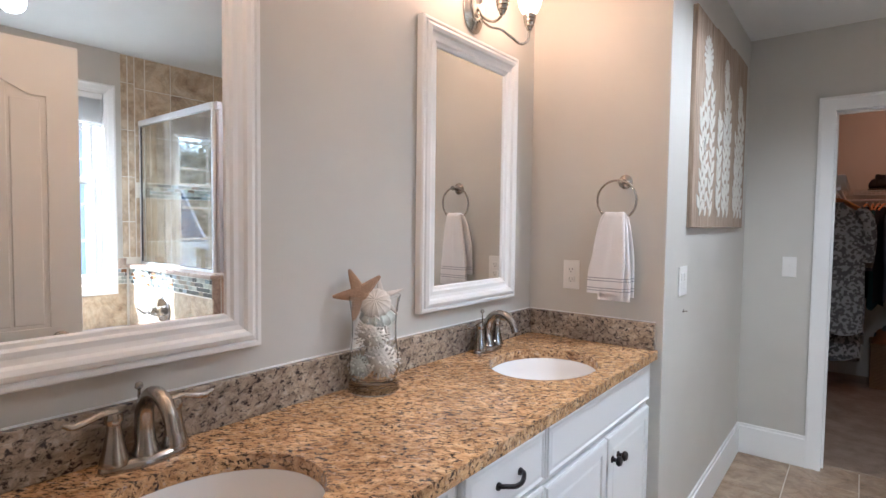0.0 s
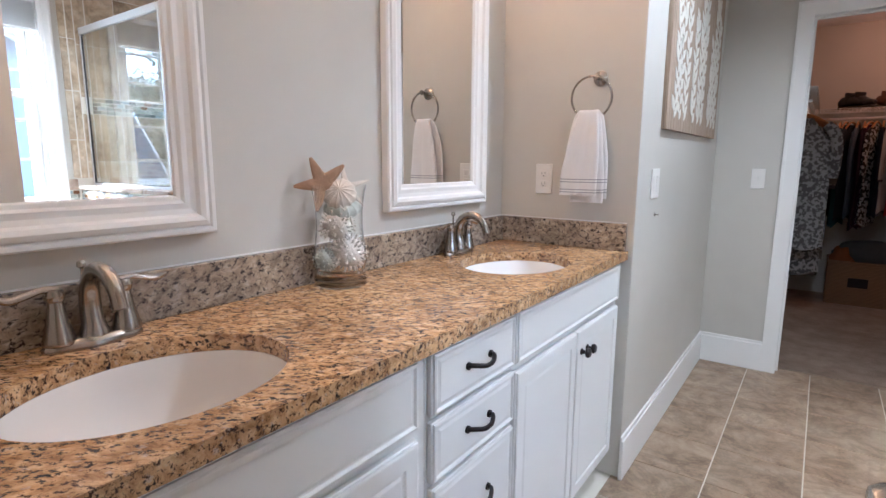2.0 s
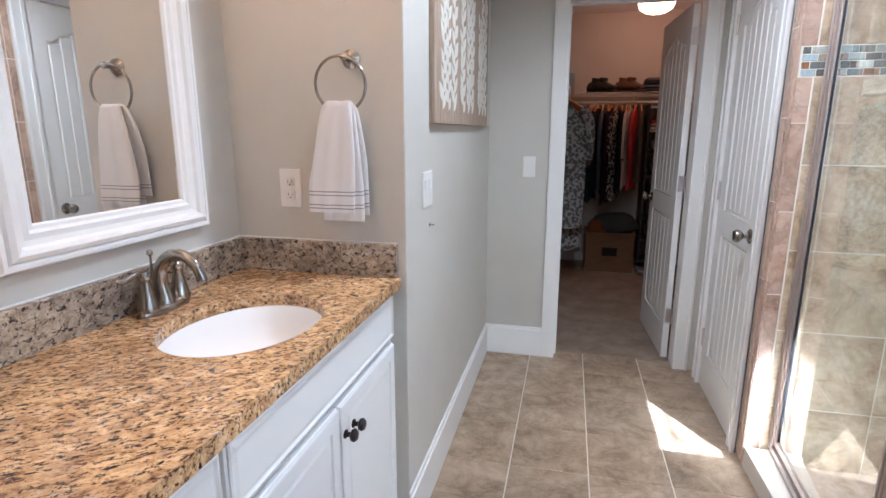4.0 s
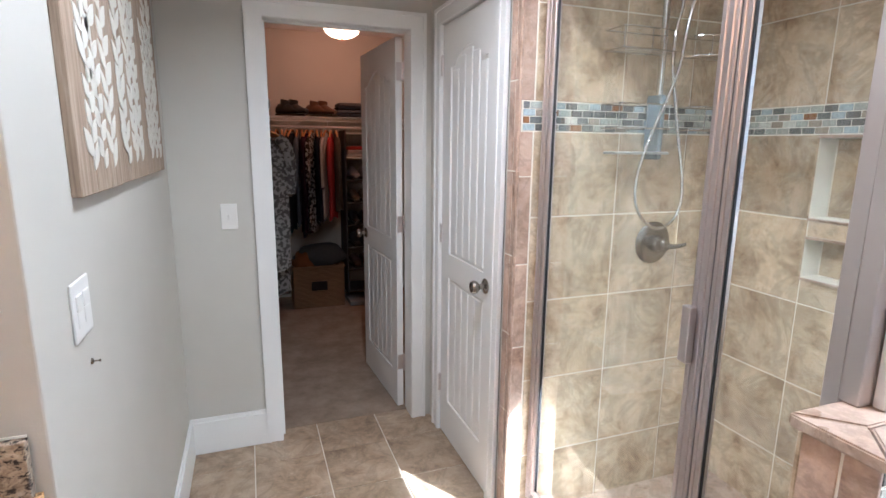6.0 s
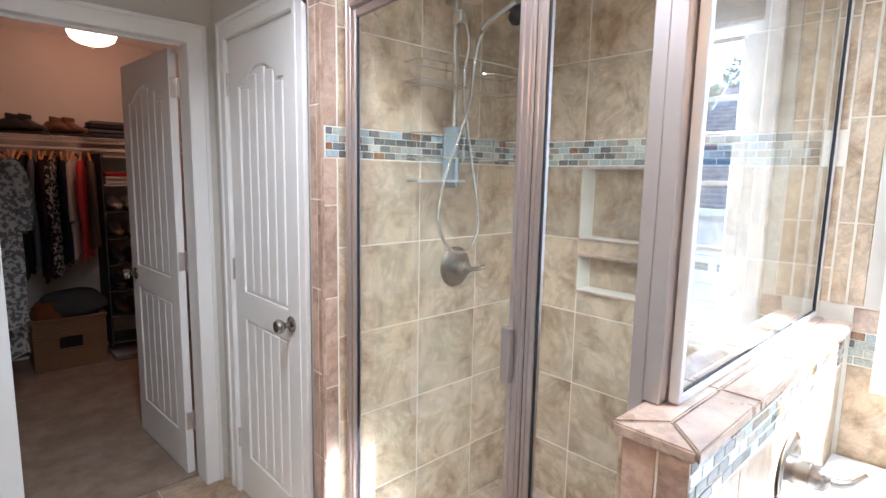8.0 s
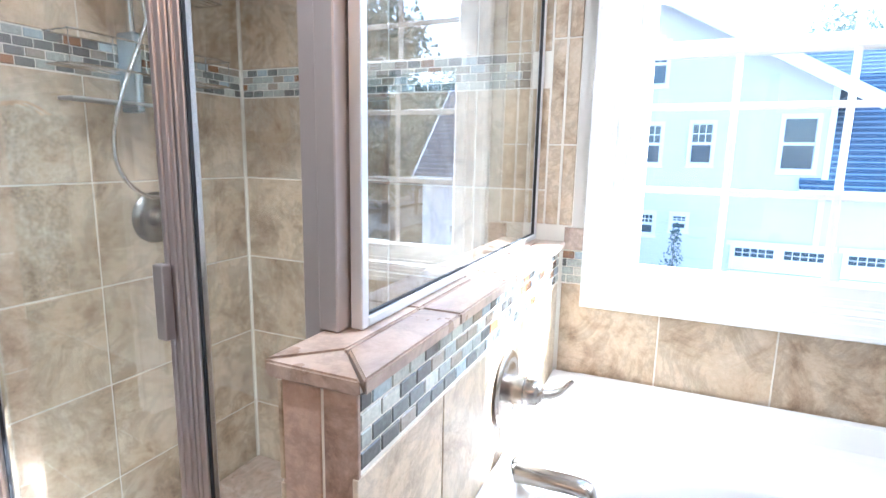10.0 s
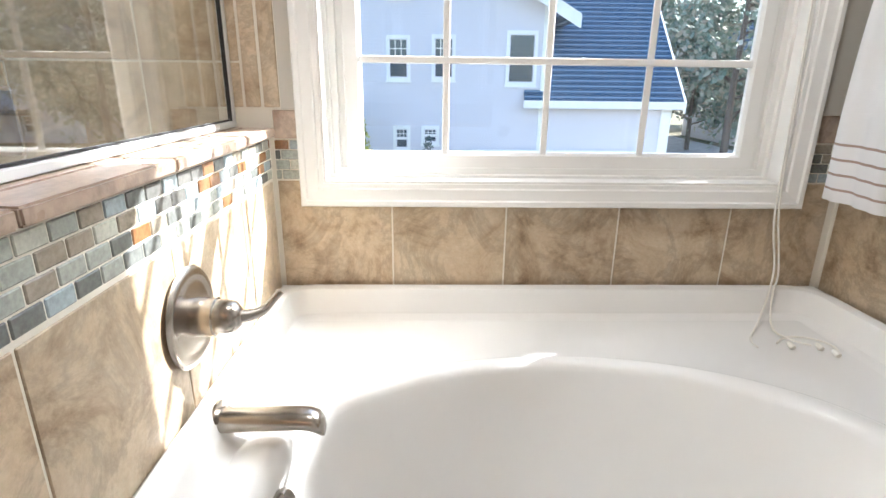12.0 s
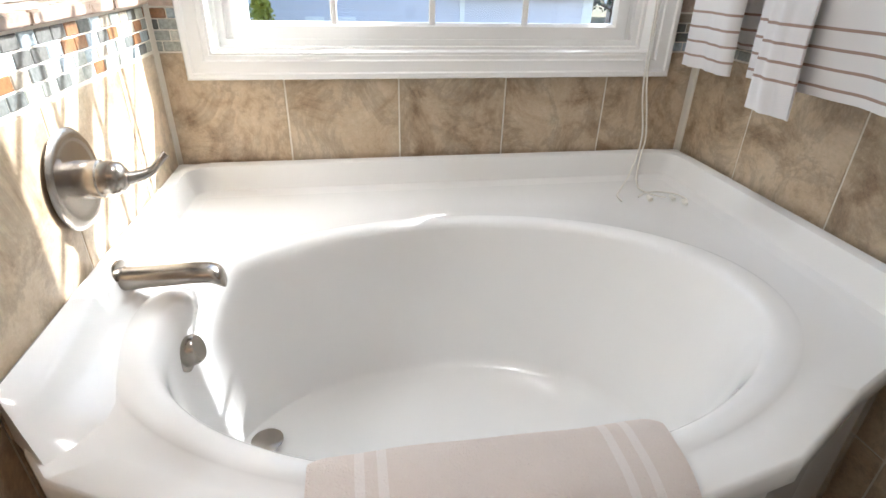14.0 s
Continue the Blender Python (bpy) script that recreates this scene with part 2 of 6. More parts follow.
def tube(points, radius, n=10, bm=None, closed=False, radii=None):
    """A round tube along points."""
    bm = bm or bmesh.new()
    pts = [Vector(p) for p in points]
    rings, up = [], None
    count = len(pts)
    for i, p in enumerate(pts):
        d = (pts[(i + 1) % count] - pts[i - 1]) if closed else (pts[min(i + 1, count - 1)] - pts[max(i - 1, 0)])
        d.normalize()
        if up is None:
            up = d.orthogonal().normalized()
        up = (up - d * up.dot(d)).normalized()
        side = d.cross(up)
        r = radii[i] if radii else radius
        rings.append([bm.verts.new(p + (up * math.cos(2 * math.pi * k / n) + side * math.sin(2 * math.pi * k / n)) * r) for k in range(n)])
    pairs = list(zip(rings, rings[1:])) + ([(rings[-1], rings[0])] if closed else [])
    for a, b in pairs:
        for k in range(n):
            bm.faces.new((a[k], a[(k + 1) % n], b[(k + 1) % n], b[k]))
    if not closed:
        bm.faces.new(rings[0])
        bm.faces.new(rings[-1])
    return bm


def smooth_path(points, steps=6):
    """Catmull-Rom through points."""
    p = [Vector(q) for q in points]
    p = [p[0] * 2 - p[1]] + p + [p[-1] * 2 - p[-2]]
    out = []
    for i in range(1, len(p) - 2):
        for k in range(steps):
            t = k / steps
            out.append(0.5 * ((2 * p[i]) + (p[i + 1] - p[i - 1]) * t + (2 * p[i - 1] - 5 * p[i] + 4 * p[i + 1] - p[i + 2]) * t * t + (3 * p[i] - p[i - 1] - 3 * p[i + 1] + p[i + 2]) * t ** 3))
    return out + [p[-2]]


def structure(name, bm, material, label="", category=""):
    return tagged(part(name, bm, material), label, category or name.split("_")[0], kind="structure")


def grid_spans(lo, hi, joints):
    edges = [lo] + [j for j in sorted(joints) if lo + 0.004 < j < hi - 0.004] + [hi]
    return list(zip(edges, edges[1:]))


TILE_MESHES = {}


def piece(name, size, material, at, parent, bevel=0.0015):
    """One tile: a bevelled slab of that size centred at a point; equal ones share a mesh."""
    key = (name, tuple(round(s, 3) for s in size), material.name)
    if key not in TILE_MESHES:
        bm = boxes(tuple(v for s in size for v in (-s / 2, s / 2)), bevel=min(bevel, min(size) / 3), seg=1)
        me = bpy.data.meshes.new(name)
        bm.to_mesh(me)
        bm.free()
        me.materials.append(material)
        TILE_MESHES[key] = me
    ob = new(name, TILE_MESHES[key])
    ob.parent = parent
    ob.location = at
    return ob


def tiles(parent, axis, plane, out, us, vs, material=None, gap=0.0045, thick=0.008, name="tile", skip=None):
    """Tiles on the plane axis = plane, facing out (+1 or -1). us and vs are lists of (lo, hi) on the other two axes."""
    material = material or TILE
    others = [i for i in range(3) if i != axis]
    for u0, u1 in us:
        for v0, v1 in vs:
            if skip and skip(u0, u1, v0, v1):
                continue
            size, at = [0, 0, 0], [0, 0, 0]
            size[axis], at[axis] = thick, plane + out * (-0.0018 - thick / 2)
            for i, lo, hi in ((others[0], u0, u1), (others[1], v0, v1)):
                size[i], at[i] = hi - lo - gap, (lo + hi) / 2
            if min(size) > 0.004:
                piece(name, size, material, at, parent)


def mosaic(parent, axis, plane, out, lo, hi, z0, rows=4, w=0.05, pitch=0.0255):
    for r in range(rows):
        start = lo - (w * 0.45 if r % 2 else 0)
        us = []
        u = start
        while u < hi:
            a, b = max(u, lo), min(u + w, hi)
            if b - a > 0.008:
                us.append((a, b))
            u += w
        tiles(parent, axis, plane, out, us, [(z0 + r * pitch, z0 + (r + 1) * pitch)], MOSAIC, 0.003, 0.007, "mosaic_tile")

# ---- structure ----
CEILING = 2.53
END = 2.30
wall_vanity = structure("wall_west", boxes((-1.12, -1.0, 0.12, END, 0, CEILING)), WALL, "greige painted wall behind the long vanity")
wall_nib = structure("wall_partition", boxes((-1.12, -0.43, END, 3.95, 0, CEILING), bevel=0.004, seg=2), WALL, "greige painted wall block at the end of the vanity")
wall_closet = structure("wall_north", boxes((-1.12, -0.012, 3.95, 4.07, 0, CEILING), (0.702, 1.97, 3.95, 4.07, 0, CEILING), (-0.012, 0.702, 3.95, 4.07, 2.072, CEILING)), WALL, "greige painted wall with the closet doorway")
wall_linen = structure("wall_linen", boxes((0.80, 0.92, 3.797, 3.95, 0, CEILING), (0.80, 0.92, 3.163, 3.797, 2.072, CEILING), (0.80, 0.92, 3.12, 3.163, 0, CEILING)), WALL, "greige painted wall with a narrow white door")
wall_valve = structure("wall_shower", boxes((0.808, 1.97, 3.02, 3.12, 0, CEILING)), GROUT, "tiled shower wall with the mixer valve")
WY0, WY1, WZ0, WZ1 = 0.40, 1.604, 0.955, 2.235
N0, N1 = 2.36, 2.685
wall_window = structure("wall_east", boxes(
    (1.86, 1.985, 0.12, WY0, 0, CEILING), (1.86, 1.985, WY0, WY1, 0, WZ0), (1.86, 1.985, WY0, WY1, WZ1, CEILING), (1.86, 1.985, WY1, N0, 0, CEILING),
    (1.86, 1.985, N1, 3.12, 0, CEILING), (1.86, 1.985, N0, N1, 0, 1.03), (1.86, 1.985, N0, N1, 1.176, 1.257), (1.86, 1.985, N0, N1, 1.547, CEILING), (1.95, 1.985, N0, N1, 1.03, 1.547)), GROUT,
    "outer wall, partly tiled, with the window over the tub")
structure("wall_face", boxes((1.852, 1.8602, 0.24, WY0, 1.14, CEILING), (1.852, 1.8602, WY1, 1.70, 1.14, CEILING), (1.852, 1.8602, WY0, WY1, WZ1, CEILING)), WALL, "greige painted wall round the window", "wall")
wall_south = structure("wall_south", boxes((-1.0, -0.37, 0.12, 0.232, 0, CEILING), (-0.37, 0.36, 0.12, 0.232, 2.06, CEILING), (0.36, 1.86, 0.12, 0.232, 0, CEILING)), GROUT, "wall behind the towels, tiled low and painted above")
structure("wall_face", boxes((-1.0, -0.37, 0.232, 0.24, 0, CEILING), (-0.37, 0.36, 0.232, 0.24, 2.06, CEILING), (0.36, 0.70, 0.232, 0.24, 0, CEILING), (0.70, 1.852, 0.232, 0.24, 1.14, CEILING)), WALL, "greige painted face of the wall behind the towels", "wall")
structure("ceiling", boxes((-1.2, 2.02, -2.1, 6.8, CEILING, CEILING + 0.1)), CEIL, "smooth white painted ceiling")
structure("wall_hall", boxes((-1.12, -1.0, -2.0, 0.12, 0, CEILING), (-1.12, 1.6, -2.1, -2.0, 0, CEILING), (1.5, 1.6, -2.0, 0.12, 0, CEILING)), WALL, "plain greige walls of the room behind the doorway", "wall")
structure("wall_closet", boxes((-0.42, -0.30, 4.07, 6.6, 0, CEILING), (-0.62, 1.6, 6.6, 6.7, 0, CEILING), (1.5, 1.6, 4.07, 6.6, 0, CEILING)), WALL, "plain walls of the walk-in closet", "wall")
structure("carpet", boxes((-0.3, 1.5, 4.05, 6.6, -0.02, 0.006)), CARPET, "beige cut-pile carpet of the closet", "carpet")
structure("hall_floor", boxes((-1.0, 1.5, -2.0, 0.12, -0.04, 0.0)), CARPET, "beige carpet beyond the doorway", "floor")
floor = structure("floor", boxes((-1.0, 1.86, 0.12, 4.05, -0.06, -0.004)), GROUT, "floor of square mottled brown ceramic tiles", "floor")
knee = structure("knee_wall", boxes((0.708, 1.86, 1.737, 1.852, 0, 1.075)), GROUT, "low tiled wall between the tub and the shower", "wall")

# baseboards
def baseboard(x0, x1, y0, y1):
    bm = boxes((x0, x1, y0, y1, 0, 0.168), bevel=0.002, seg=1)
    cx, cy = (x0 + x1) / 2, (y0 + y1) / 2
    thin = 0.35
    w, d = (x1 - x0), (y1 - y0)
    if w < d:
        inner = boxes((x0, x0 + w * 0.6, y0, y1, 0.166, 0.186), bevel=0.003, seg=2) if x0 < 0.3 else boxes((x1 - w * 0.6, x1, y0, y1, 0.166, 0.186), bevel=0.003)
    else:
        inner = boxes((x0, x1, y1 - d * 0.6, y1, 0.166, 0.186), bevel=0.003, seg=2)
    me = bpy.data.meshes.new("tmp")
    inner.to_mesh(me)
    inner.free()
    bm.from_mesh(me)
    bpy.data.meshes.remove(me)
    return structure("baseboard", bm, TRIM, "tall white painted baseboard", "baseboard")


baseboard(-0.43, -0.415, END - 0.015, 3.95)
baseboard(-0.43, -0.077, 3.935, 3.95)


def casing(x0, x1, y, z1, w=0.078, out=-1, axis=0, deep=0.018, at=None):
    """Stepped door casing round an opening from x0 to x1 in the plane y (or along y in the plane x = at)."""
    spans = []
    for d0, d1, inset in ((0, deep * 0.62, 0.0), (0, deep, 0.012), (0, deep * 0.85, 0.045)):
        w0, w1 = (0.0, w) if inset == 0 else ((w - 0.016, w) if inset == 0.012 else (0.004, 0.024))
        a, b = (y, y + out * d1)
        lo, hi = min(a, b), max(a, b)
        spans += [(x0 - w1, x0 - w0, lo, hi, 0, z1 + w0), (x1 + w0, x1 + w1, lo, hi, 0, z1 + w0), (x0 - w1, x1 + w1, lo, hi, z1 + w0, z1 + w1)]
    bm = boxes(*spans)
    if axis:
        for v in bm.verts:
            v.co.x, v.co.y = v.co.y, v.co.x
    return bm


structure("door_trim", casing(0.0, 0.69, 3.95, 2.06), TRIM, "white painted casing of the closet doorway", "door casing")
structure("door_jamb", boxes((-0.012, 0.0, 3.95, 4.07, 0, 2.06), (0.69, 0.702, 3.95, 4.07, 0, 2.06), (-0.012, 0.702, 3.95, 4.07, 2.06, 2.072), (0.0, 0.012, 4.0, 4.02, 0, 2.06), (0.012, 0.678, 4.0, 4.02, 2.048, 2.06)), TRIM, "white painted jamb of the closet doorway", "door jamb")
structure("door_trim", casing(3.175, 3.785, 0.80, 2.06, axis=1), TRIM, "white painted casing of the narrow door", "door casing")
structure("door_jamb", boxes((0.80, 0.92, 3.163, 3.173, 0, 2.06), (0.80, 0.92, 3.787, 3.797, 0, 2.06), (0.80, 0.92, 3.163, 3.797, 2.062, 2.072)), TRIM, "white painted jamb of the narrow door", "door jamb")
structure("door_trim", casing(-0.37, 0.36, 0.24, 2.06, w=0.07, out=1), TRIM, "white painted casing of the entry doorway", "door casing")


# ---- doors ----
def knob(parent, m, name="door_knob"):
    turn = m
    bm = lathe([(0.0, 0.0), (0.031, 0.0), (0.033, 0.004), (0.028, 0.009), (0.012, 0.012), (0.011, 0.03), (0.02, 0.036), (0.027, 0.046), (0.028, 0.056), (0.022, 0.066), (0.0, 0.069)], 24)
    bmesh.ops.transform(bm, matrix=turn, verts=bm.verts)
    return part(name, bm, NICKEL, parent, "brushed nickel door knob", smooth=True)


def panel_door(name, w, h, knob_side, hinges, label):
    """Two-panel plank door in the plane y = 0, x from 0 to w, its faces at y = 0 and 0.035."""
    top = empty(name, label, "door")
    bm = bmesh.new()
    stile = 0.1
    slab = boxes((0, w, 0.009, 0.026, 0, h))
    panels = [(0.20, 0.86, False), (0.98, h - 0.13, True)]
    spans = []
    for lo, hi in ((0, 0.009), (0.026, 0.035)):
        spans += [(0, stile, lo, hi, 0, h), (w - stile, w, lo, hi, 0, h), (stile, w - stile, lo, hi, 0, 0.20), (stile, w - stile, lo, hi, 0.86, 0.98), (stile, w - stile, lo, hi, h - 0.13, h)]
    frame_bm = boxes(*spans)
    me = bpy.data.meshes.new("tmp")
    frame_bm.to_mesh(me)
    frame_bm.free()
    slab.from_mesh(me)
    bpy.data.meshes.remove(me)
    # arched head of the upper panel
    n = 10
    for y0, y1 in ((0.0, 0.009), (0.026, 0.035)):
        for i in range(n):
            u0, u1 = stile + (w - 2 * stile) * i / n, stile + (w - 2 * stile) * (i + 1) / n
            d0, d1 = (0.07 * (1 - math.sin(math.pi * max(0, min(1, (k / n - 0.12) / 0.76))) ** 0.8) for k in (i, i + 1))
            zt = h - 0.129
            vs = [slab.verts.new(p) for p in ((u0, y0, zt - d0), (u1, y0, zt - d1), (u1, y0, zt), (u0, y0, zt), (u0, y1, zt - d0), (u1, y1, zt - d1), (u1, y1, zt), (u0, y1, zt))]
            for f in ((0, 1, 2, 3), (7, 6, 5, 4), (0, 4, 5, 1)):
                slab.faces.new([vs[k] for k in f])
    part("leaf", slab, TRIM, top)
    for z0, z1, arch in panels:
        m = 0.014
        px0, px1 = stile + m, w - stile - m
        count = 5
        each = (px1 - px0) / count
        for i in range(count):
            a, b = px0 + each * i + 0.004, px0 + each * (i + 1) - 0.004
            drop = (0.07 * (1 - math.sin(math.pi * max(0, min(1, ((i + 0.5) / count - 0.12) / 0.76))) ** 0.8)) if arch else 0
            part("panel", boxes((a, b, 0.003, 0.032, z0 + m, z1 - m - drop), bevel=0.003, seg=1), TRIM, top)
    kx = 0.07 if knob_side == 0 else w - 0.07
    knob(top, Matrix.Translation((kx, 0, 0.93)) @ Matrix.Rotation(radians(90), 4, "X"))
    knob(top, Matrix.Translation((kx, 0.035, 0.93)) @ Matrix.Rotation(radians(-90), 4, "X"))
    hx = w if knob_side == 0 else 0
    for z in hinges:
        bm = boxes((hx - 0.03, hx + 0.004, -0.002, 0.0, z - 0.045, z + 0.045), (hx - 0.001, hx + 0.003, 0.0, 0.03, z - 0.045, z + 0.045), bevel=0.0006, seg=1)
        cyl(bm, (hx + 0.004, -0.006, z - 0.047), (hx + 0.004, -0.006, z + 0.047), 0.006, n=10)
        part("hinge", bm, ALU, top, "satin nickel butt hinge", smooth=True)
    return top


HINGES = (0.27, 1.07, 1.87)
d = panel_door("closet_door", 0.685, 2.04, 1, HINGES, "white two-panel plank door standing open into the closet")
d.matrix_world = pose(0.683, 4.085, 0.01, 0, 0, 93.5)
d = panel_door("linen_door", 0.606, 2.05, 1, HINGES, "white two-panel plank door, closed, beside the shower")
d.matrix_world = pose(0.803, 3.783, 0.006, 0, 0, -90)
d = panel_door("entry_door", 0.72, 2.04, 1, HINGES, "white two-panel plank door standing open beside the vanity")
d.matrix_world = pose(0.345, 0.255, 0.01, 0, 0, 95)


# ---- tiles of walls and floor, laid last ----
def lay_tiles():
    T = 0.325
    rows_low = [0.0, 0.28, 0.605, 0.927, 1.25, 1.56]
    rows_high = [1.664, 1.99, 2.315, CEILING]
    vs = list(zip(rows_low, rows_low[1:])) + list(zip(rows_high, rows_high[1:]))
    # valve wall
    us = grid_spans(0.868, 1.852, [0.918, 1.243, 1.568])
    tiles(wall_valve, 1, 3.016, -1, us, vs)
    tiles(wall_valve, 1, 3.016, -1, [(0.80, 0.866)], [(a, b) for a, b in zip([0, 0.42, 0.75, 1.075, 1.4, 1.725, 2.05, 2.375], [0.42, 0.75, 1.075, 1.4, 1.56, 2.05, 2.375, CEILING])][:5] + [(1.664, 2.05), (2.05, 2.375), (2.375, CEILING)], PINKTILE)
    mosaic(wall_valve, 1, 3.016, -1, 0.822, 1.852, 1.561)
    strip = [0.0, 0.16, 0.48, 0.80, 1.107, 1.419, 1.735, 2.05, 2.365, CEILING]
    tiles(wall_valve, 0, 0.804, -1, [(3.012, 3.053), (3.053, 3.095)], list(zip(strip, strip[1:])), PINKTILE)
    # niche wall and its niches
    us = grid_spans(1.86, 3.012, [2.035, N0, N1])

    def in_niche(u0, u1, v0, v1):
        return u0 >= N0 - 0.01 and u1 <= N1 + 0.01 and 0.9 < v0 < 1.5

    tiles(wall_window, 0, 1.856, -1, us, vs, skip=in_niche)
    tiles(wall_window, 0, 1.856, -1, [(N0, N1)], [(0.927, 1.02), (1.186, 1.247)])
    mosaic(wall_window, 0, 1.856, -1, 1.86, 3.012, 1.561)
    for z0, z1 in ((1.03, 1.176), (1.257, 1.547)):
        tiles(wall_window, 0, 1.946, -1, [(N0 + 0.004, N1 - 0.004)], [(z0, z1)])
        tiles(wall_window, 2, z0, 1, [(1.848, 1.942)], [(N0, N1)], CAPTILE)
        tiles(wall_window, 2, z1, -1, [(1.855, 1.942)], [(N0, N1)], CAPTILE)
        for y, o in ((N0, 1), (N1, -1)):
            tiles(wall_window, 1, y, o, [(1.855, 1.942)], [(z0 + 0.005, z1 - 0.005)])
        tiles(wall_window, 0, 1.853, -1, [(N0 - 0.006, N1 + 0.006)], [(z0 - 0.012, z0)], CAPTILE, 0.001)
        tiles(wall_window, 0, 1.853, -1, [(N0 - 0.006, N1 + 0.006)], [(z1, z1 + 0.012)], CAPTILE, 0.001)
    # window wall round the tub
    us = grid_spans(0.248, 1.727, [0.515, 0.82, 1.125, 1.43])
    tiles(wall_window, 0, 1.856, -1, us, [(0.60, 0.962)], skip=None)
    for a, b in ((0.248, 0.342), (1.662, 1.727)):
        mosaic(wall_window, 0, 1.856, -1, a, b, 0.963)
        tiles(wall_window, 0, 1.856, -1, [(a, b)], [(1.066, 1.14)], CAPTILE)
    tiles(wall_window, 0, 1.856, -1, [(1.702, 1.745), (1.748, 1.79)], [(1.142, 1.39), (1.39, 1.70), (1.70, 2.02), (2.02, 2.34), (2.34, CEILING)])
    tiles(wall_window, 0, 1.856, -1, [(1.792, 1.858)], [(a, b) for a, b in zip([1.142, 1.25, 1.664, 1.99, 2.315], [1.25, 1.56, 1.99, 2.315, CEILING])])
    # towel wall
    us = grid_spans(0.70, 1.848, [0.945, 1.27, 1.59])
    tiles(wall_south, 1, 0.236, 1, us, [(0.0, 0.30), (0.30, 0.625), (0.625, 0.962)])
    mosaic(wall_south, 1, 0.236, 1, 0.70, 1.848, 0.963)
    tiles(wall_south, 1, 0.236, 1, us, [(1.066, 1.14)], CAPTILE)
    # knee wall: tub face, shower face, end and cap
    us = grid_spans(0.702, 1.848, [0.96, 1.285, 1.61])
    tiles(knee, 1, 1.733, -1, us, [(0.0, 0.31), (0.31, 0.635), (0.635, 0.962)])
    mosaic(knee, 1, 1.733, -1, 0.712, 1.848, 0.966)
    tiles(knee, 1, 1.856, 1, us, [(0.0, 0.28), (0.28, 0.605), (0.605, 0.927), (0.927, 1.07)])
    tiles(knee, 0, 0.704, -1, [(1.733, 1.787), (1.787, 1.853)], [(0.0, 0.10), (0.10, 0.425), (0.425, 0.75), (0.75, 1.075)], PINKTILE)
    # cap, with a mitred end
    def cap_piece(points):
        bm = bmesh.new()
        lo = [bm.verts.new((x, y, 1.074)) for x, y in points]
        hi = [bm.verts.new((x, y, 1.0955)) for x, y in points]
        bm.faces.new(lo[::-1])
        bm.faces.new(hi)
        for i in range(len(points)):
            j = (i + 1) % len(points)
            bm.faces.new((lo[i], lo[j], hi[j], hi[i]))
        bmesh.ops.bevel(bm, geom=list(bm.edges), offset=0.003, segments=2, affect="EDGES")
        part("cap_tile", bm, CAPTILE, knee)
    a0, a1, g = 1.718, 1.866, 0.0018
    ex, mx, my = 0.692, 0.768, 1.792
    cap_piece([(ex, a0 + g * 2), (mx - g, my), (ex, a1 - g * 2)])
    xs = [mx, 0.985, 1.31, 1.635, 1.848]
    for i, (x0, x1) in enumerate(zip(xs, xs[1:])):
        left = x0 + g
        if i == 0:
            cap_piece([(ex + g * 2, a0), (x1 - g, a0), (x1 - g, my - g), (left, my - g)])
            cap_piece([(left, my + g), (x1 - g, my + g), (x1 - g, a1), (ex + g * 2, a1)])
        else:
            cap_piece([(left, a0), (x1 - g, a0), (x1 - g, my - g), (left, my - g)])
            cap_piece([(left, my + g), (x1 - g, my + g), (x1 - g, a1), (left, a1)])
    # floor
    F = 0.322
    xs = [0.178 + F * k for k in range(-4, 6)]
    ys = [3.44 + F * k for k in range(-11, 3)]
    for u0, u1 in grid_spans(-1.0, 1.85, xs):
        for v0, v1 in grid_spans(0.12, 4.05, ys):
            cx, cy = (u0 + u1) / 2, (v0 + v1) / 2
            if (cx < -0.5) or (cx > 0.8 and cy > 3.1 and cy < 4):
                continue
            piece("floor_tile", (u1 - u0 - 0.005, v1 - v0 - 0.005, 0.009), FLOORTILE, ((u0 + u1) / 2, (v0 + v1) / 2, -0.0045), floor)


# ---- window ----
def sweep_frame(y0, y1, z0, z1, profile, x, out=-1):
    """A mitred frame round a rectangle in the plane x, from (inset, height) pairs; height runs out of the wall."""
    bm = bmesh.new()
    rings = []
    for inset, h in profile:
        rings.append([bm.verts.new((x + out * h, y, z)) for y, z in ((y0 + inset, z0 + inset), (y1 - inset, z0 + inset), (y1 - inset, z1 - inset), (y0 + inset, z1 - inset))])
    for a, b in zip(rings, rings[1:]):
        for k in range(4):
            bm.faces.new((a[k], a[(k + 1) % 4], b[(k + 1) % 4], b[k]))
    return bm


window = empty("window", "white vinyl double-hung window with grilles over the tub", "window", kind="structure")
structure("window_casing", sweep_frame(0.342, 1.662, 0.898, 2.30, [(0, 0), (0, 0.020), (0.004, 0.024), (0.014, 0.024), (0.018, 0.019), (0.030, 0.017), (0.044, 0.015), (0.048, 0.011), (0.058, 0.010), (0.060, 0.0)], 1.852), TRIM, "white painted stepped casing round the window", "window casing")
part("window_jamb", boxes((1.846, 1.92, 0.400, 0.408, 0.955, 2.243), (1.846, 1.92, 1.596, 1.604, 0.955, 2.243), (1.846, 1.92, 0.408, 1.596, 0.955, 0.963), (1.846, 1.92, 0.408, 1.596, 2.235, 2.243)), TRIM, window)
part("window_frame", sweep_frame(0.405, 1.599, 0.958, 2.238, [(0, 0), (0, 0.045), (0.012, 0.045), (0.014, 0.035), (0.030, 0.035), (0.032, 0.022), (0.046, 0.022), (0.046, 0)], 1.945), TRIM, window)
MEET = 1.66
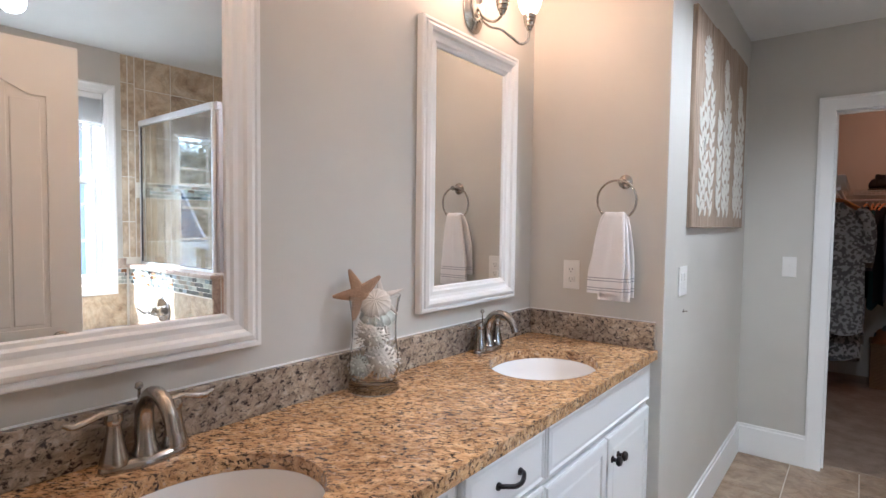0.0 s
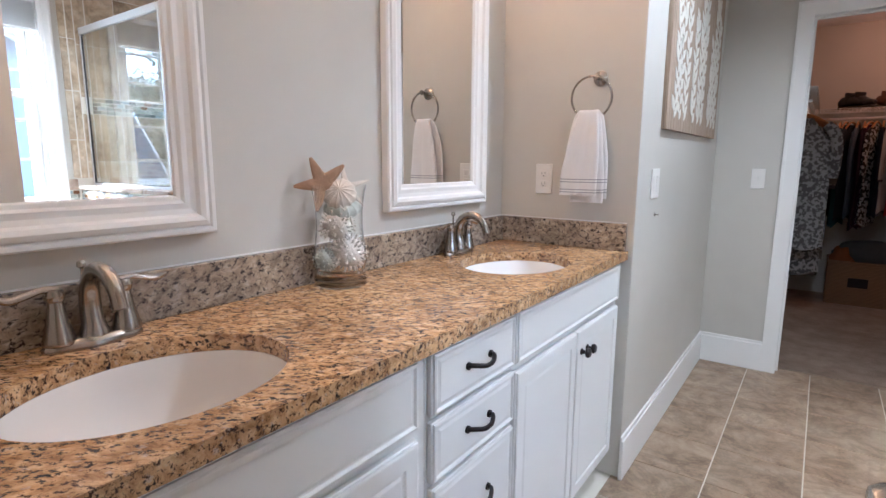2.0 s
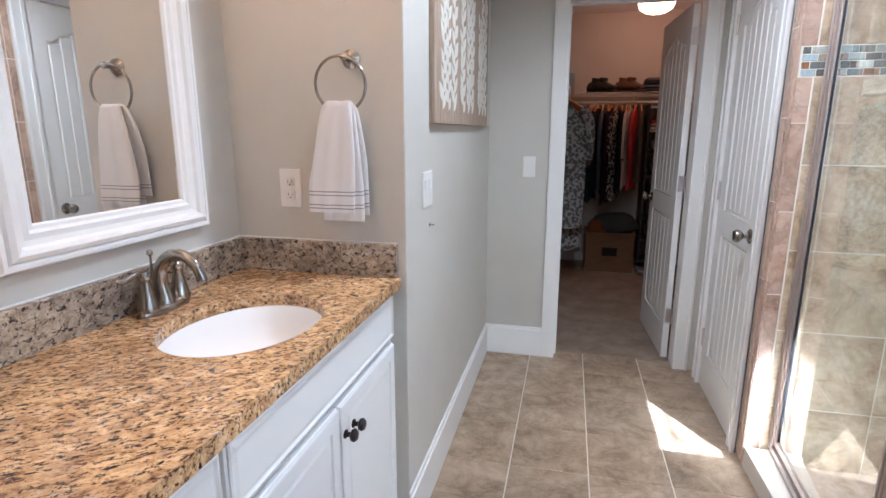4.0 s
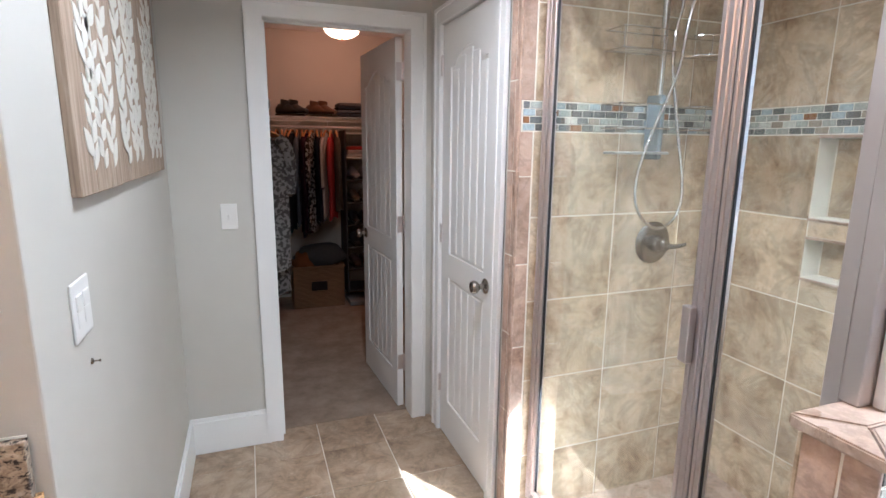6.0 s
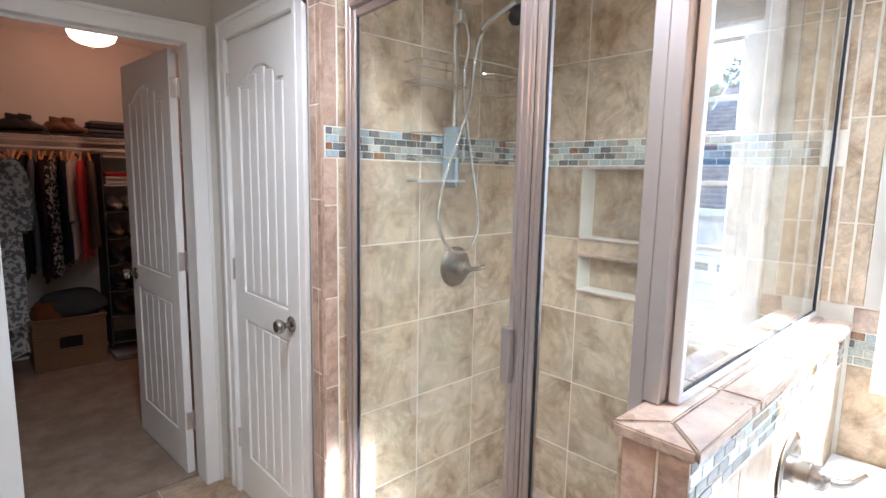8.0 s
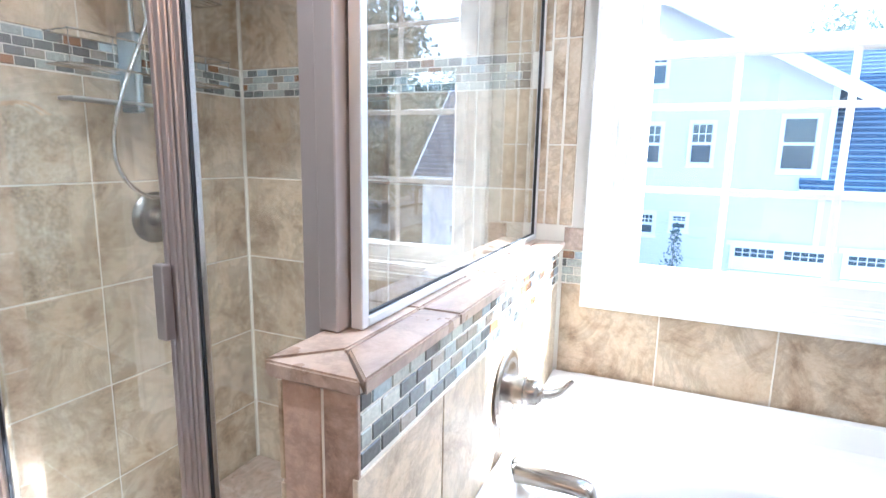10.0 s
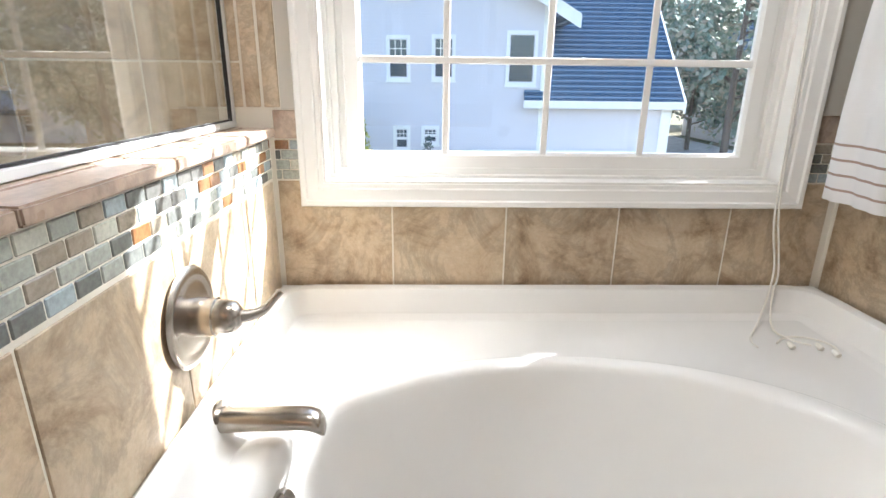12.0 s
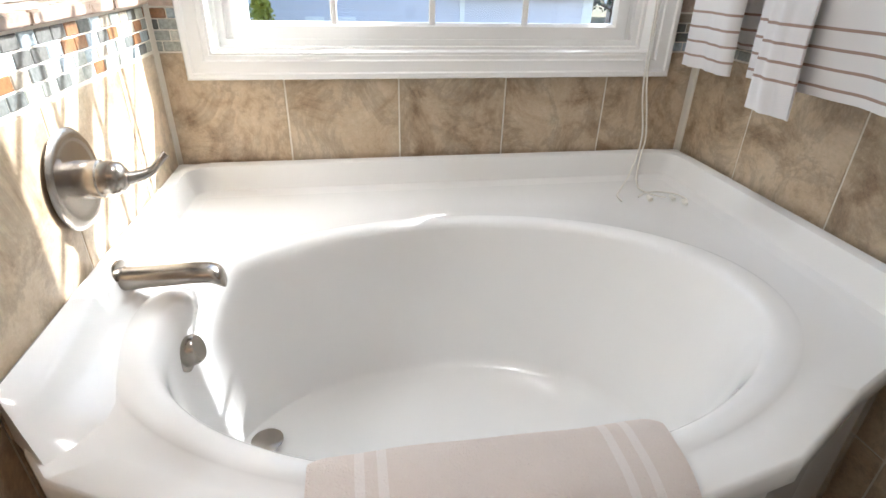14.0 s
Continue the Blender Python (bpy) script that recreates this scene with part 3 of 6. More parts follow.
for name, x, za, zb, bars in (("lower_sash", 1.921, 0.985, MEET + 0.02, (1.262, 1.500)), ("upper_sash", 1.943, MEET - 0.02, 2.20, (1.80, 2.0))):
    sash = part(name, sweep_frame(0.452, 1.552, za, zb, [(0, 0), (0, 0.014), (0.004, 0.018), (0.036, 0.018), (0.044, 0.010), (0.046, 0)], x + 0.009), TRIM, window)
    part("pane", boxes((x, x + 0.003, 0.49, 1.515, za + 0.035, zb - 0.035)), PANE, sash).visible_shadow = False
    for y in (0.763, 1.026, 1.289):
        part("muntin", boxes((x - 0.007, x - 0.001, y - 0.009, y + 0.009, za + 0.04, zb - 0.04), bevel=0.002, seg=1), TRIM, sash)
    for z in bars:
        part("muntin", boxes((x - 0.0075, x - 0.0005, 0.495, 1.51, z - 0.009, z + 0.009), bevel=0.002, seg=1), TRIM, sash)
part("sash_lock", boxes((1.903, 1.915, 1.20, 1.24, MEET + 0.018, MEET + 0.03), bevel=0.003), TRIM, window)

blind = empty("window_blind", "white slatted window blind drawn up to the top of the window", "window blind")
part("head_rail", boxes((1.856, 1.888, 0.412, 1.592, 2.195, 2.233), bevel=0.003), TRIM, blind)
for i in range(20):
    part("slat", boxes((1.852, 1.892, 0.415, 1.589, 2.189 - i * 0.0075, 2.1915 - i * 0.0075), bevel=0.0008, seg=1), TRIM, blind)
part("bottom_rail", boxes((1.854, 1.890, 0.415, 1.589, 2.026, 2.040), bevel=0.003), TRIM, blind)
cordm = mat("cord_white", (0.78, 0.76, 0.70), 0.8)
CORD_A = [(1.848, 0.435, 2.19), (1.838, 0.43, 1.6), (1.826, 0.425, 1.1), (1.824, 0.42, 0.93), (1.822, 0.412, 0.84), (1.812, 0.396, 0.74), (1.80, 0.405, 0.672), (1.735, 0.46, 0.625), (1.66, 0.525, 0.606), (1.62, 0.53, 0.602)]
CORD_B = [(1.849, 0.429, 2.19), (1.838, 0.424, 1.6), (1.826, 0.419, 1.1), (1.822, 0.41, 0.90), (1.818, 0.392, 0.80), (1.806, 0.385, 0.72), (1.79, 0.40, 0.665), (1.71, 0.44, 0.612), (1.66, 0.42, 0.602), (1.63, 0.39, 0.602)]
for pts in (CORD_A, CORD_B):
    part("cord", tube(smooth_path(pts, 5), 0.0026, 6), cordm, blind, smooth=True)
loop = [(1.64, 0.47, 0.603), (1.665, 0.44, 0.603), (1.675, 0.40, 0.603), (1.66, 0.36, 0.603), (1.63, 0.34, 0.603), (1.60, 0.345, 0.603), (1.575, 0.36, 0.603)]
part("cord", tube(smooth_path(loop, 5), 0.0026, 6), cordm, blind, smooth=True)
for x, y in ((1.607, 0.45), (1.60, 0.385), (1.568, 0.367)):
    part("tassel", lathe([(0.0, 0), (0.006, 0.001), (0.0075, 0.006), (0.0055, 0.02), (0.003, 0.024), (0.0, 0.024)], 10, (x, y, 0.607), Matrix.Rotation(radians(80), 4, "Y")), cordm, blind, smooth=True)

# ---- tub ----
TUB_OUT = [(1.85, 1.735), (1.02, 1.735), (0.985, 1.733), (0.93, 1.705), (0.875, 1.66), (0.80, 1.51), (0.745, 1.32), (0.722, 1.12), (0.722, 0.90), (0.765, 0.69), (0.865, 0.50), (0.93, 0.35), (0.985, 0.248), (1.85, 0.248)]
TCX, TCY, TA, TB = 1.178, 1.05, 0.362, 0.558


def ray_out(angle):
    c, s = math.cos(angle), math.sin(angle)
    best = 9
    for (xa, ya), (xb, yb) in zip(TUB_OUT, TUB_OUT[1:] + TUB_OUT[:1]):
        dx, dy = xb - xa, yb - ya
        det = c * dy - s * dx
        if abs(det) < 1e-9:
            continue
        t = ((xa - TCX) * dy - (ya - TCY) * dx) / det
        u = ((xa - TCX) * s - (ya - TCY) * c) / det
        if t > 0 and -1e-6 <= u <= 1 + 1e-6:
            best = min(best, t)
    return TCX + c * best, TCY + s * best


def tub():
    top = empty("bathtub", "white acrylic soaking tub with an oval basin and clipped front corners", "bathtub")
    angles = sorted([2 * math.pi * i / 120 for i in range(120)] + [math.atan2(y - TCY, x - TCX) % (2 * math.pi) for x, y in TUB_OUT])
    outer = [ray_out(a) for a in angles]

    def oval(a, f, dy=0.0, dx=0.0):
        c, s = math.cos(a), math.sin(a)
        r = 1 / math.sqrt((c / TA) ** 2 + (s / TB) ** 2)
        return TCX + dx + c * r * f, TCY + dy + s * r * f

    bm = bmesh.new()
    rings = []

    def ring(points, z):
        rings.append([bm.verts.new((x, y, z if not callable(z) else z(x, y))) for x, y in points])

    def pulled(f):
        return [(x + (TCX - x) * f if x < 1.2 else x, y + (TCY - y) * f * 0.4) for x, y in outer]

    ring(pulled(0.05), 0.0)
    ring(pulled(0.05), 0.52)
    ring(pulled(0.012), 0.545)
    ring(outer, 0.556)
    ring(outer, 0.590)
    ring(pulled(0.006), 0.597)
    ring(pulled(0.016), 0.600)

    def between(f, dz=0.0):
        pts = []
        for a, (x, y) in zip(angles, outer):
            ox, oy = oval(a, 1.0)
            pts.append((ox + (x - ox) * f, oy + (y - oy) * f))
        return pts

    ring(between(0.6), 0.600)
    for f, z in ((1.125, 0.600), (1.115, 0.602), (1.10, 0.6045), (1.08, 0.605), (1.05, 0.604), (1.025, 0.601), (1.008, 0.595), (0.996, 0.585), (0.986, 0.57)):
        ring([oval(a, f) for a in angles], z)
    for f, z, dy in ((0.975, 0.55, 0.004), (0.955, 0.48, 0.012), (0.93, 0.40, 0.022), (0.90, 0.325, 0.034), (0.872, 0.255, 0.043), (0.855, 0.225, 0.047), (0.83, 0.208, 0.051), (0.79, 0.201, 0.055), (0.70, 0.197, 0.062), (0.35, 0.191, 0.064), (0.1, 0.19, 0.064)):
        ring([oval(a, f, dy) for a in angles], z)
    n = len(angles)
    for a, b in zip(rings, rings[1:]):
        for k in range(n):
            bm.faces.new((a[k], a[(k + 1) % n], b[(k + 1) % n], b[k]))
    bm.faces.new(rings[-1])
    bmesh.ops.remove_doubles(bm, verts=bm.verts, dist=0.0004)
    part("basin", bm, ACRYLIC, top, smooth=True)
    # raised flange along the three walls
    bm = bmesh.new()
    R = 0.09
    W1, YL, YR = 1.849, 1.732, 0.249
    rings = []
    for d, z in ((0.0, 0.672), (0.004, 0.676), (0.022, 0.676), (0.030, 0.672), (0.034, 0.660), (0.040, 0.625), (0.048, 0.609), (0.066, 0.601), (0.08, 0.5995)):
        r = max(R - d, 0.012)
        pts = []
        f = d / 0.08
        for xt, xb, yb, lin in ((0.962, 0.898, 1.664, 0.9), (0.974, 0.925, 1.640, 0.75), (0.998, 0.975, 1.616, 0.6), (1.06, 1.05, 1.618, 0.45), (1.16, 1.155, 1.640, 0.2), (1.3, 1.3, YL - 0.08, 0.0), (W1 - R, W1 - R, YL - 0.08, 0.0)):
            pts.append((xt + (xb - xt) * f, YL - (YL - yb) * f, z + (0.676 - 0.0765 * f - z) * lin * min(1, f * 6)))
        for k in range(1, 8):
            a = math.pi / 2 * (1 - k / 8)
            m = (1 / max(math.cos(a), math.sin(a))) if d < 0.001 else 1
            pts.append((W1 - R + r * m * math.cos(a), YL - R + r * m * math.sin(a), z))
        for y in (YL - R, 1.0, YR + R):
            pts.append((W1 - d, y, z))
        for k in range(1, 8):
            a = -math.pi / 2 * (k / 8)
            m = (1 / max(math.cos(a), -math.sin(a))) if d < 0.001 else 1
            pts.append((W1 - R + r * m * math.cos(a), YR + R + r * m * math.sin(a), z))
        for x, h in ((W1 - R, 1.0), (1.3, 1.0), (1.01, 1.0), (0.985, 0.93), (0.905, 0.2), (0.88, 0.0)):
            pts.append((x, YR + d, 0.597 + (z - 0.597) * h))
        rings.append([bm.verts.new(p) for p in pts])
    for a, b in zip(rings, rings[1:]):
        for k in range(len(a) - 1):
            bm.faces.new((a[k], a[k + 1], b[k + 1], b[k]))
    end = [r[0] for r in rings]
    low = [bm.verts.new((v.co.x - 0.001, v.co.y + 0.001, 0.585)) for v in end]
    for k in range(len(end) - 1):
        bm.faces.new((end[k], end[k + 1], low[k + 1], low[k]))
    part("flange", bm, ACRYLIC, top, smooth=True)
    part("drain", lathe([(0.0, 0), (0.034, 0), (0.036, 0.003), (0.028, 0.006), (0.0, 0.007)], 24, (1.268, 1.49, 0.205)), NICKEL, top, "brushed nickel drain", smooth=True)
    over = lathe([(0.0, 0), (0.036, 0), (0.038, 0.006), (0.030, 0.012), (0.029, 0.034), (0.024, 0.040), (0.0, 0.040)], 28, (1.225, 1.606, 0.505), Matrix.Rotation(radians(70), 4, "X"))
    part("overflow_knob", over, NICKEL, top, "brushed nickel overflow knob", smooth=True)


tub()

tap = empty("tub_valve", "brushed nickel tub mixer valve with a lever on the knee wall", "tub valve")
VX, VZ = 1.306, 0.832
turn = Matrix.Rotation(radians(90), 4, "X")
part("escutcheon", lathe([(0.0, 0), (0.086, 0), (0.088, 0.003), (0.082, 0.008), (0.070, 0.010), (0.066, 0.008), (0.055, 0.010), (0.030, 0.013), (0.0, 0.013)], 40, (VX, 1.731, VZ), turn), NICKEL, tap, smooth=True)
part("hub", lathe([(0.0, 0.01), (0.033, 0.01), (0.033, 0.045), (0.030, 0.047), (0.030, 0.062), (0.027, 0.075), (0.015, 0.085), (0.0, 0.087)], 32, (VX, 1.731, VZ), turn), NICKEL, tap, smooth=True)
part("lever", tube(smooth_path([(VX, 1.668, VZ), (VX + 0.012, 1.642, VZ - 0.004), (VX + 0.03, 1.618, VZ + 0.0), (VX + 0.045, 1.60, VZ + 0.018), (VX + 0.05, 1.592, VZ + 0.026)], 5), 0.008, 10, radii=[0.015 - 0.008 * min(1, i / 12) for i in range(21)]), NICKEL, tap, smooth=True)

spout = empty("tub_spout", "brushed nickel tub spout over the basin", "tub spout")
bm = bmesh.new()
SX = 1.292
rings = []
for y, z, rx, rz in ((1.728, 0.640, 0.025, 0.022), (1.700, 0.640, 0.026, 0.022), (1.67, 0.641, 0.026, 0.021), (1.63, 0.642, 0.026, 0.020), (1.59, 0.643, 0.0265, 0.019), (1.56, 0.643, 0.027, 0.0185), (1.54, 0.641, 0.0265, 0.0185), (1.527, 0.636, 0.025, 0.019), (1.519, 0.628, 0.021, 0.016), (1.516, 0.620, 0.014, 0.009)):
    rings.append([bm.verts.new((SX + rx * math.cos(2 * math.pi * k / 20), y, z + rz * math.sin(2 * math.pi * k / 20))) for k in range(20)])
for a, b in zip(rings, rings[1:]):
    for k in range(20):
        bm.faces.new((a[k], a[(k + 1) % 20], b[(k + 1) % 20], b[k]))
bm.faces.new(rings[0]), bm.faces.new(rings[-1])
part("spout_body", bm, NICKEL, spout, smooth=True)
part("flange_ring", lathe([(0.0, 0), (0.036, 0), (0.036, 0.005), (0.030, 0.007), (0.0, 0.007)], 28, (SX, 1.702, 0.640), turn), NICKEL, spout, smooth=True)


# ---- cloth ----
def drape(name, material, parent, xs, path, thick=0.012, wave=0.006, seed=1, label="", axis="x", steps=28):
    """Cloth of some thickness: path is a list of (depth, z) that it follows; xs its two side limits as functions of the way along the path."""
    rnd = random.Random(seed)
    ph = [rnd.uniform(0, 6.28) for _ in range(6)]
    pts = smooth_path([(d, 0, z) for d, z in path], 5)
    bm = bmesh.new()
    n = len(pts)
    grid = []
    for side in (0, 1):
        rows = []
        for i, p in enumerate(pts):
            a, b = pts[max(i - 1, 0)], pts[min(i + 1, n - 1)]
            t = (b - a).normalized()
            nx, nz = t.z, -t.x
            way = i / (n - 1)
            lo, hi = xs(way)
            row = []
            for k in range(steps + 1):
                u = k / steps
                x = lo + (hi - lo) * u
                w = wave * (math.sin(u * 9 + ph[0] + way * 1.5) + 0.6 * math.sin(u * 19 + ph[1] - way * 2) + 0.4 * math.sin(way * 13 + ph[2] + u * 3)) * (0.35 + 0.65 * abs(p.z - pts[n // 2].z) / 0.3 if abs(p.z - pts[n // 2].z) < 0.3 else 1)
                edge = min(1, min(u, 1 - u) * steps / 1.5, min(way, 1 - way) * n / 1.5)
                off = (thick / 2 * (1 if side else -1)) * (0.35 + 0.65 * edge) + w
                d, z = p.x + nx * off, p.z + nz * off
                row.append(bm.verts.new((x, d, z) if axis == "x" else (d, x, z)))
            rows.append(row)
        grid.append(rows)
    for rows in grid:
        for i in range(n - 1):
            for k in range(steps):
                bm.faces.new((rows[i][k], rows[i][k + 1], rows[i + 1][k + 1], rows[i + 1][k]))
    a, b = grid
    for i in range(n - 1):
        for k in (0, steps):
            bm.faces.new((a[i][k], a[i + 1][k], b[i + 1][k], b[i][k]))
    for k in range(steps):
        for i in (0, n - 1):
            bm.faces.new((a[i][k], a[i][k + 1], b[i][k + 1], b[i][k]))
    return part(name, bm, material, parent, label, smooth=True)


def striped(name, base, band, zs, half, axis="Z"):
    """Towelling with flat woven bands at those heights of the object's own space."""
    m = cloth(name, base)
    n = Nodes(m)
    sep = n.t.nodes.new("ShaderNodeSeparateXYZ")
    n.link(n.co, sep.inputs[0])
    total = None
    for z in zs:
        c = n.t.nodes.new("ShaderNodeMath")
        c.operation = "COMPARE"
        c.inputs[1].default_value, c.inputs[2].default_value = z, half
        n.link(sep.outputs[axis], c.inputs[0])
        if total is None:
            total = c.outputs[0]
        else:
            a = n.t.nodes.new("ShaderNodeMath")
            a.operation = "MAXIMUM"
            n.link(total, a.inputs[0]), n.link(c.outputs[0], a.inputs[1])
            total = a.outputs[0]
    n.color(n.mix(base, band, fac=total))
    return m


HT = empty("hand_towel", "small white towel with thin grey stripes hanging from the towel ring", "towel")
HTM = striped("hand_towel_cloth", (0.82, 0.80, 0.79), (0.36, 0.35, 0.38), (1.150, 1.160, 1.188, 1.198), 0.0016)
drape("front_fold", HTM, HT, lambda w: (-0.640 - 0.056 * min(1, abs(w - 0.45) * 3), -0.566 + 0.012 * min(1, abs(w - 0.45) * 4)), [(2.207, 1.138), (2.217, 1.26), (2.226, 1.39), (2.239, 1.445), (2.252, 1.39), (2.260, 1.26), (2.265, 1.16)], 0.014, 0.0022, 3)
drape("back_fold", HTM, HT, lambda w: (-0.630 - 0.028 * min(1, abs(w - 0.45) * 4), -0.560 + 0.026 * min(1, abs(w - 0.45) * 3)), [(2.227, 1.112), (2.233, 1.24), (2.236, 1.37), (2.244, 1.436), (2.254, 1.37), (2.268, 1.24), (2.272, 1.125)], 0.012, 0.002, 5)

ring = empty("towel_ring", "brushed nickel towel ring on the wall beside the mirror", "towel ring")
part("rosette", lathe([(0.0, 0), (0.027, 0), (0.028, 0.004), (0.022, 0.008), (0.018, 0.012), (0.010, 0.016), (0.0085, 0.045), (0.011, 0.050), (0.011, 0.058), (0.0, 0.060)], 28, (-0.587, END, 1.570), turn), NICKEL, ring, smooth=True)
part("ring", tube([(-0.602 + 0.076 * math.cos(a), END - 0.052 - 0.004 * math.sin(a), 1.497 + 0.076 * math.sin(a)) for a in [2 * math.pi * k / 48 for k in range(48)]], 0.0042, 10, closed=True), NICKEL, ring, smooth=True)

# bath towels on a bar beside the window
bar = empty("towel_bar", "brushed nickel towel bar on the wall beside the tub", "towel bar")
part("bar", cyl(bmesh.new(), (1.80, 0.31, 1.50), (1.08, 0.31, 1.50), 0.009, n=14), NICKEL, bar, smooth=True)
for x in (1.80, 1.08):
    part("bracket", lathe([(0.0, 0), (0.026, 0), (0.027, 0.005), (0.012, 0.012), (0.010, 0.062), (0.014, 0.068), (0.014, 0.08), (0.0, 0.082)], 24, (x, 0.24, 1.50), Matrix.Rotation(radians(-90), 4, "X")), NICKEL, bar, smooth=True)
BT = striped("bath_towel_cloth", (0.81, 0.785, 0.77), (0.40, 0.29, 0.24), (0.975, 1.010, 1.045, 1.08), 0.0028)
for k, (x0, x1, zf, zb, seed, front) in enumerate(((1.565, 1.755, 0.945, 1.0, 2, 0.352), (1.12, 1.50, 0.955, 0.99, 7, 0.352))):
    t = empty("bath_towel", "white bath towel with thin tan stripes hung over the bar", "towel", group="towels on the bar beside the tub")
    drape("towel_fold", BT, t, lambda w, a=x0, b=x1: (a, b), [(front - 0.004, zf), (front, zf + 0.2), (front - 0.016, 1.42), (0.312, 1.522), (0.288, 1.42), (0.272, zb + 0.2), (0.266, zb)], 0.022, 0.006, seed)
t = empty("hand_towel", "white striped hand towel hanging over the bath towels", "towel")
bm = drape("towel_fold", BT, t, lambda w: (1.33 - 0.03 * min(1, abs(w - 0.5) * 2), 1.43), [(0.390, 0.905), (0.392, 1.1), (0.372, 1.43), (0.311, 1.548), (0.262, 1.43), (0.2555, 1.1), (0.255, 1.0)], 0.014, 0.004, 11)

# mat over the rim
mt = empty("bath_mat", "taupe terry bath mat folded over the front rim of the tub", "bath mat")
MT = striped("bath_mat_cloth", (0.78, 0.70, 0.645), (0.85, 0.79, 0.75), (1.245, 1.272, 0.925, 0.955), 0.006, "Y")
nm = Nodes(MT)
nm.bump(nm.noise(200, 3, 0.8), 0.7, 0.010)
drape("mat_fold", MT, mt, lambda w: (0.862 + 0.02 * w, 1.335), [(0.836, 0.50), (0.838, 0.578), (0.830, 0.622), (0.79, 0.628), (0.745, 0.624), (0.715, 0.608), (0.698, 0.57), (0.688, 0.45), (0.692, 0.30)], 0.018, 0.003, 4, axis="y", steps=40)


# ---- vanity ----
ZT = 0.930
S1, S2, SA, SB, SXC = 0.67, 1.848, 0.172, 0.212, -0.688


def countertop():
    bm = bmesh.new()
    x0, x1, y0, y1, zb = -1.0, -0.448, 0.24, END, ZT - 0.032
    n = 48
    holes = []
    spans = [y0, S1 - 0.26, S1 + 0.26, S2 - 0.26, S2 + 0.26, y1]

    def quad(a, b, c, d):
        bm.faces.new([bm.verts.new(p) for p in (a, b, c, d)])

    for z in (ZT, zb):
        for a, b in ((spans[0], spans[1]), (spans[2], spans[3]), (spans[4], spans[5])):
            quad((x0, a, z), (x1, a, z), (x1, b, z), (x0, b, z))
    for cy in (S1, S2):
        angles = sorted([2 * math.pi * k / n for k in range(n)] + [math.atan2(sy * 0.26, xx - SXC) % (2 * math.pi) for sy in (-1, 1) for xx in (x0, x1)])
        for z in (ZT, zb):
            outer, inner = [], []
            for a in angles:
                c, s = math.cos(a), math.sin(a)
                t = min(((x1 - SXC) / c) if c > 1e-6 else ((x0 - SXC) / c if c < -1e-6 else 9), (0.26 / abs(s)) if abs(s) > 1e-6 else 9)
                outer.append(bm.verts.new((SXC + c * t, cy + s * t, z)))
                r = 1 / math.sqrt((c / SA) ** 2 + (s / SB) ** 2)
                inner.append(bm.verts.new((SXC + c * r, cy + s * r, z)))
            m = len(angles)
            for k in range(m):
                bm.faces.new((outer[k], outer[(k + 1) % m], inner[(k + 1) % m], inner[k]))
            holes.append(inner)
    for a, b in ((holes[0], holes[1]), (holes[2], holes[3])):
        for k in range(len(a)):
            bm.faces.new((a[k], a[(k + 1) % len(a)], b[(k + 1) % len(a)], b[k]))
    for a, b in (((x0, y0), (x1, y0)), ((x1, y0), (x1, y1)), ((x1, y1), (x0, y1)), ((x0, y1), (x0, y0))):
        quad((*a, zb), (*b, zb), (*b, ZT), (*a, ZT))
    bmesh.ops.remove_doubles(bm, verts=bm.verts, dist=0.0005)
    edges = [e for e in bm.edges if all(abs(v.co.x - x1) < 1e-4 for v in e.verts) and abs(e.verts[0].co.z - e.verts[1].co.z) < 1e-4]
    bmesh.ops.bevel(bm, geom=edges, offset=0.006, segments=3, affect="EDGES")
    top = part("countertop", bm, GRANITE, None, "", smooth=False)
    return tagged(top, "speckled golden brown granite countertop with two oval sink cutouts", "countertop")


countertop()
ZS = 1.034
bs = part("backsplash", boxes((-1.0, -0.980, 0.24, END, ZT, ZS), bevel=0.0025), SPLASH)
tagged(bs, "grey and brown speckled granite backsplash along the mirror wall", "backsplash")
bs = part("backsplash", boxes((-0.980, -0.457, END - 0.02, END, ZT, ZS), bevel=0.0025), SPLASH)
tagged(bs, "grey and brown speckled granite backsplash on the short end wall", "backsplash")
caulk = mat("caulk_white", (0.78, 0.77, 0.74), 0.5)
structure("caulk_line", boxes((-1.0, -0.9965, 0.24, END - 0.0035, ZS, ZS + 0.0035), (-0.9965, -0.459, END - 0.0035, END, ZS, ZS + 0.0035)), caulk, "thin white caulk line above the backsplash", "caulk")

for cy in (S1, S2):
    s = empty("sink", "white oval undermount porcelain sink", "sink", group="sinks of the vanity")
    bm = bmesh.new()
    rings = []
    n = 48
    for f, z in ((1.05, ZT - 0.033), (1.0, ZT - 0.033), (0.985, ZT - 0.04), (0.96, ZT - 0.07), (0.90, ZT - 0.105), (0.78, ZT - 0.14), (0.55, ZT - 0.165), (0.3, ZT - 0.172), (0.1, ZT - 0.174)):
        rings.append([bm.verts.new((SXC + SA * f * math.cos(2 * math.pi * k / n), cy + SB * f * math.sin(2 * math.pi * k / n), z)) for k in range(n)])
    for a, b in zip(rings, rings[1:]):
        for k in range(n):
            bm.faces.new((a[k], a[(k + 1) % n], b[(k + 1) % n], b[k]))
    bm.faces.new(rings[-1])
    part("bowl", bm, PORCELAIN, s, smooth=True)
    part("drain", lathe([(0.0, 0), (0.026, 0), (0.028, 0.003), (0.018, 0.006), (0.0, 0.007)], 20, (SXC, cy, ZT - 0.174)), NICKEL, s, "brushed nickel drain", smooth=True)


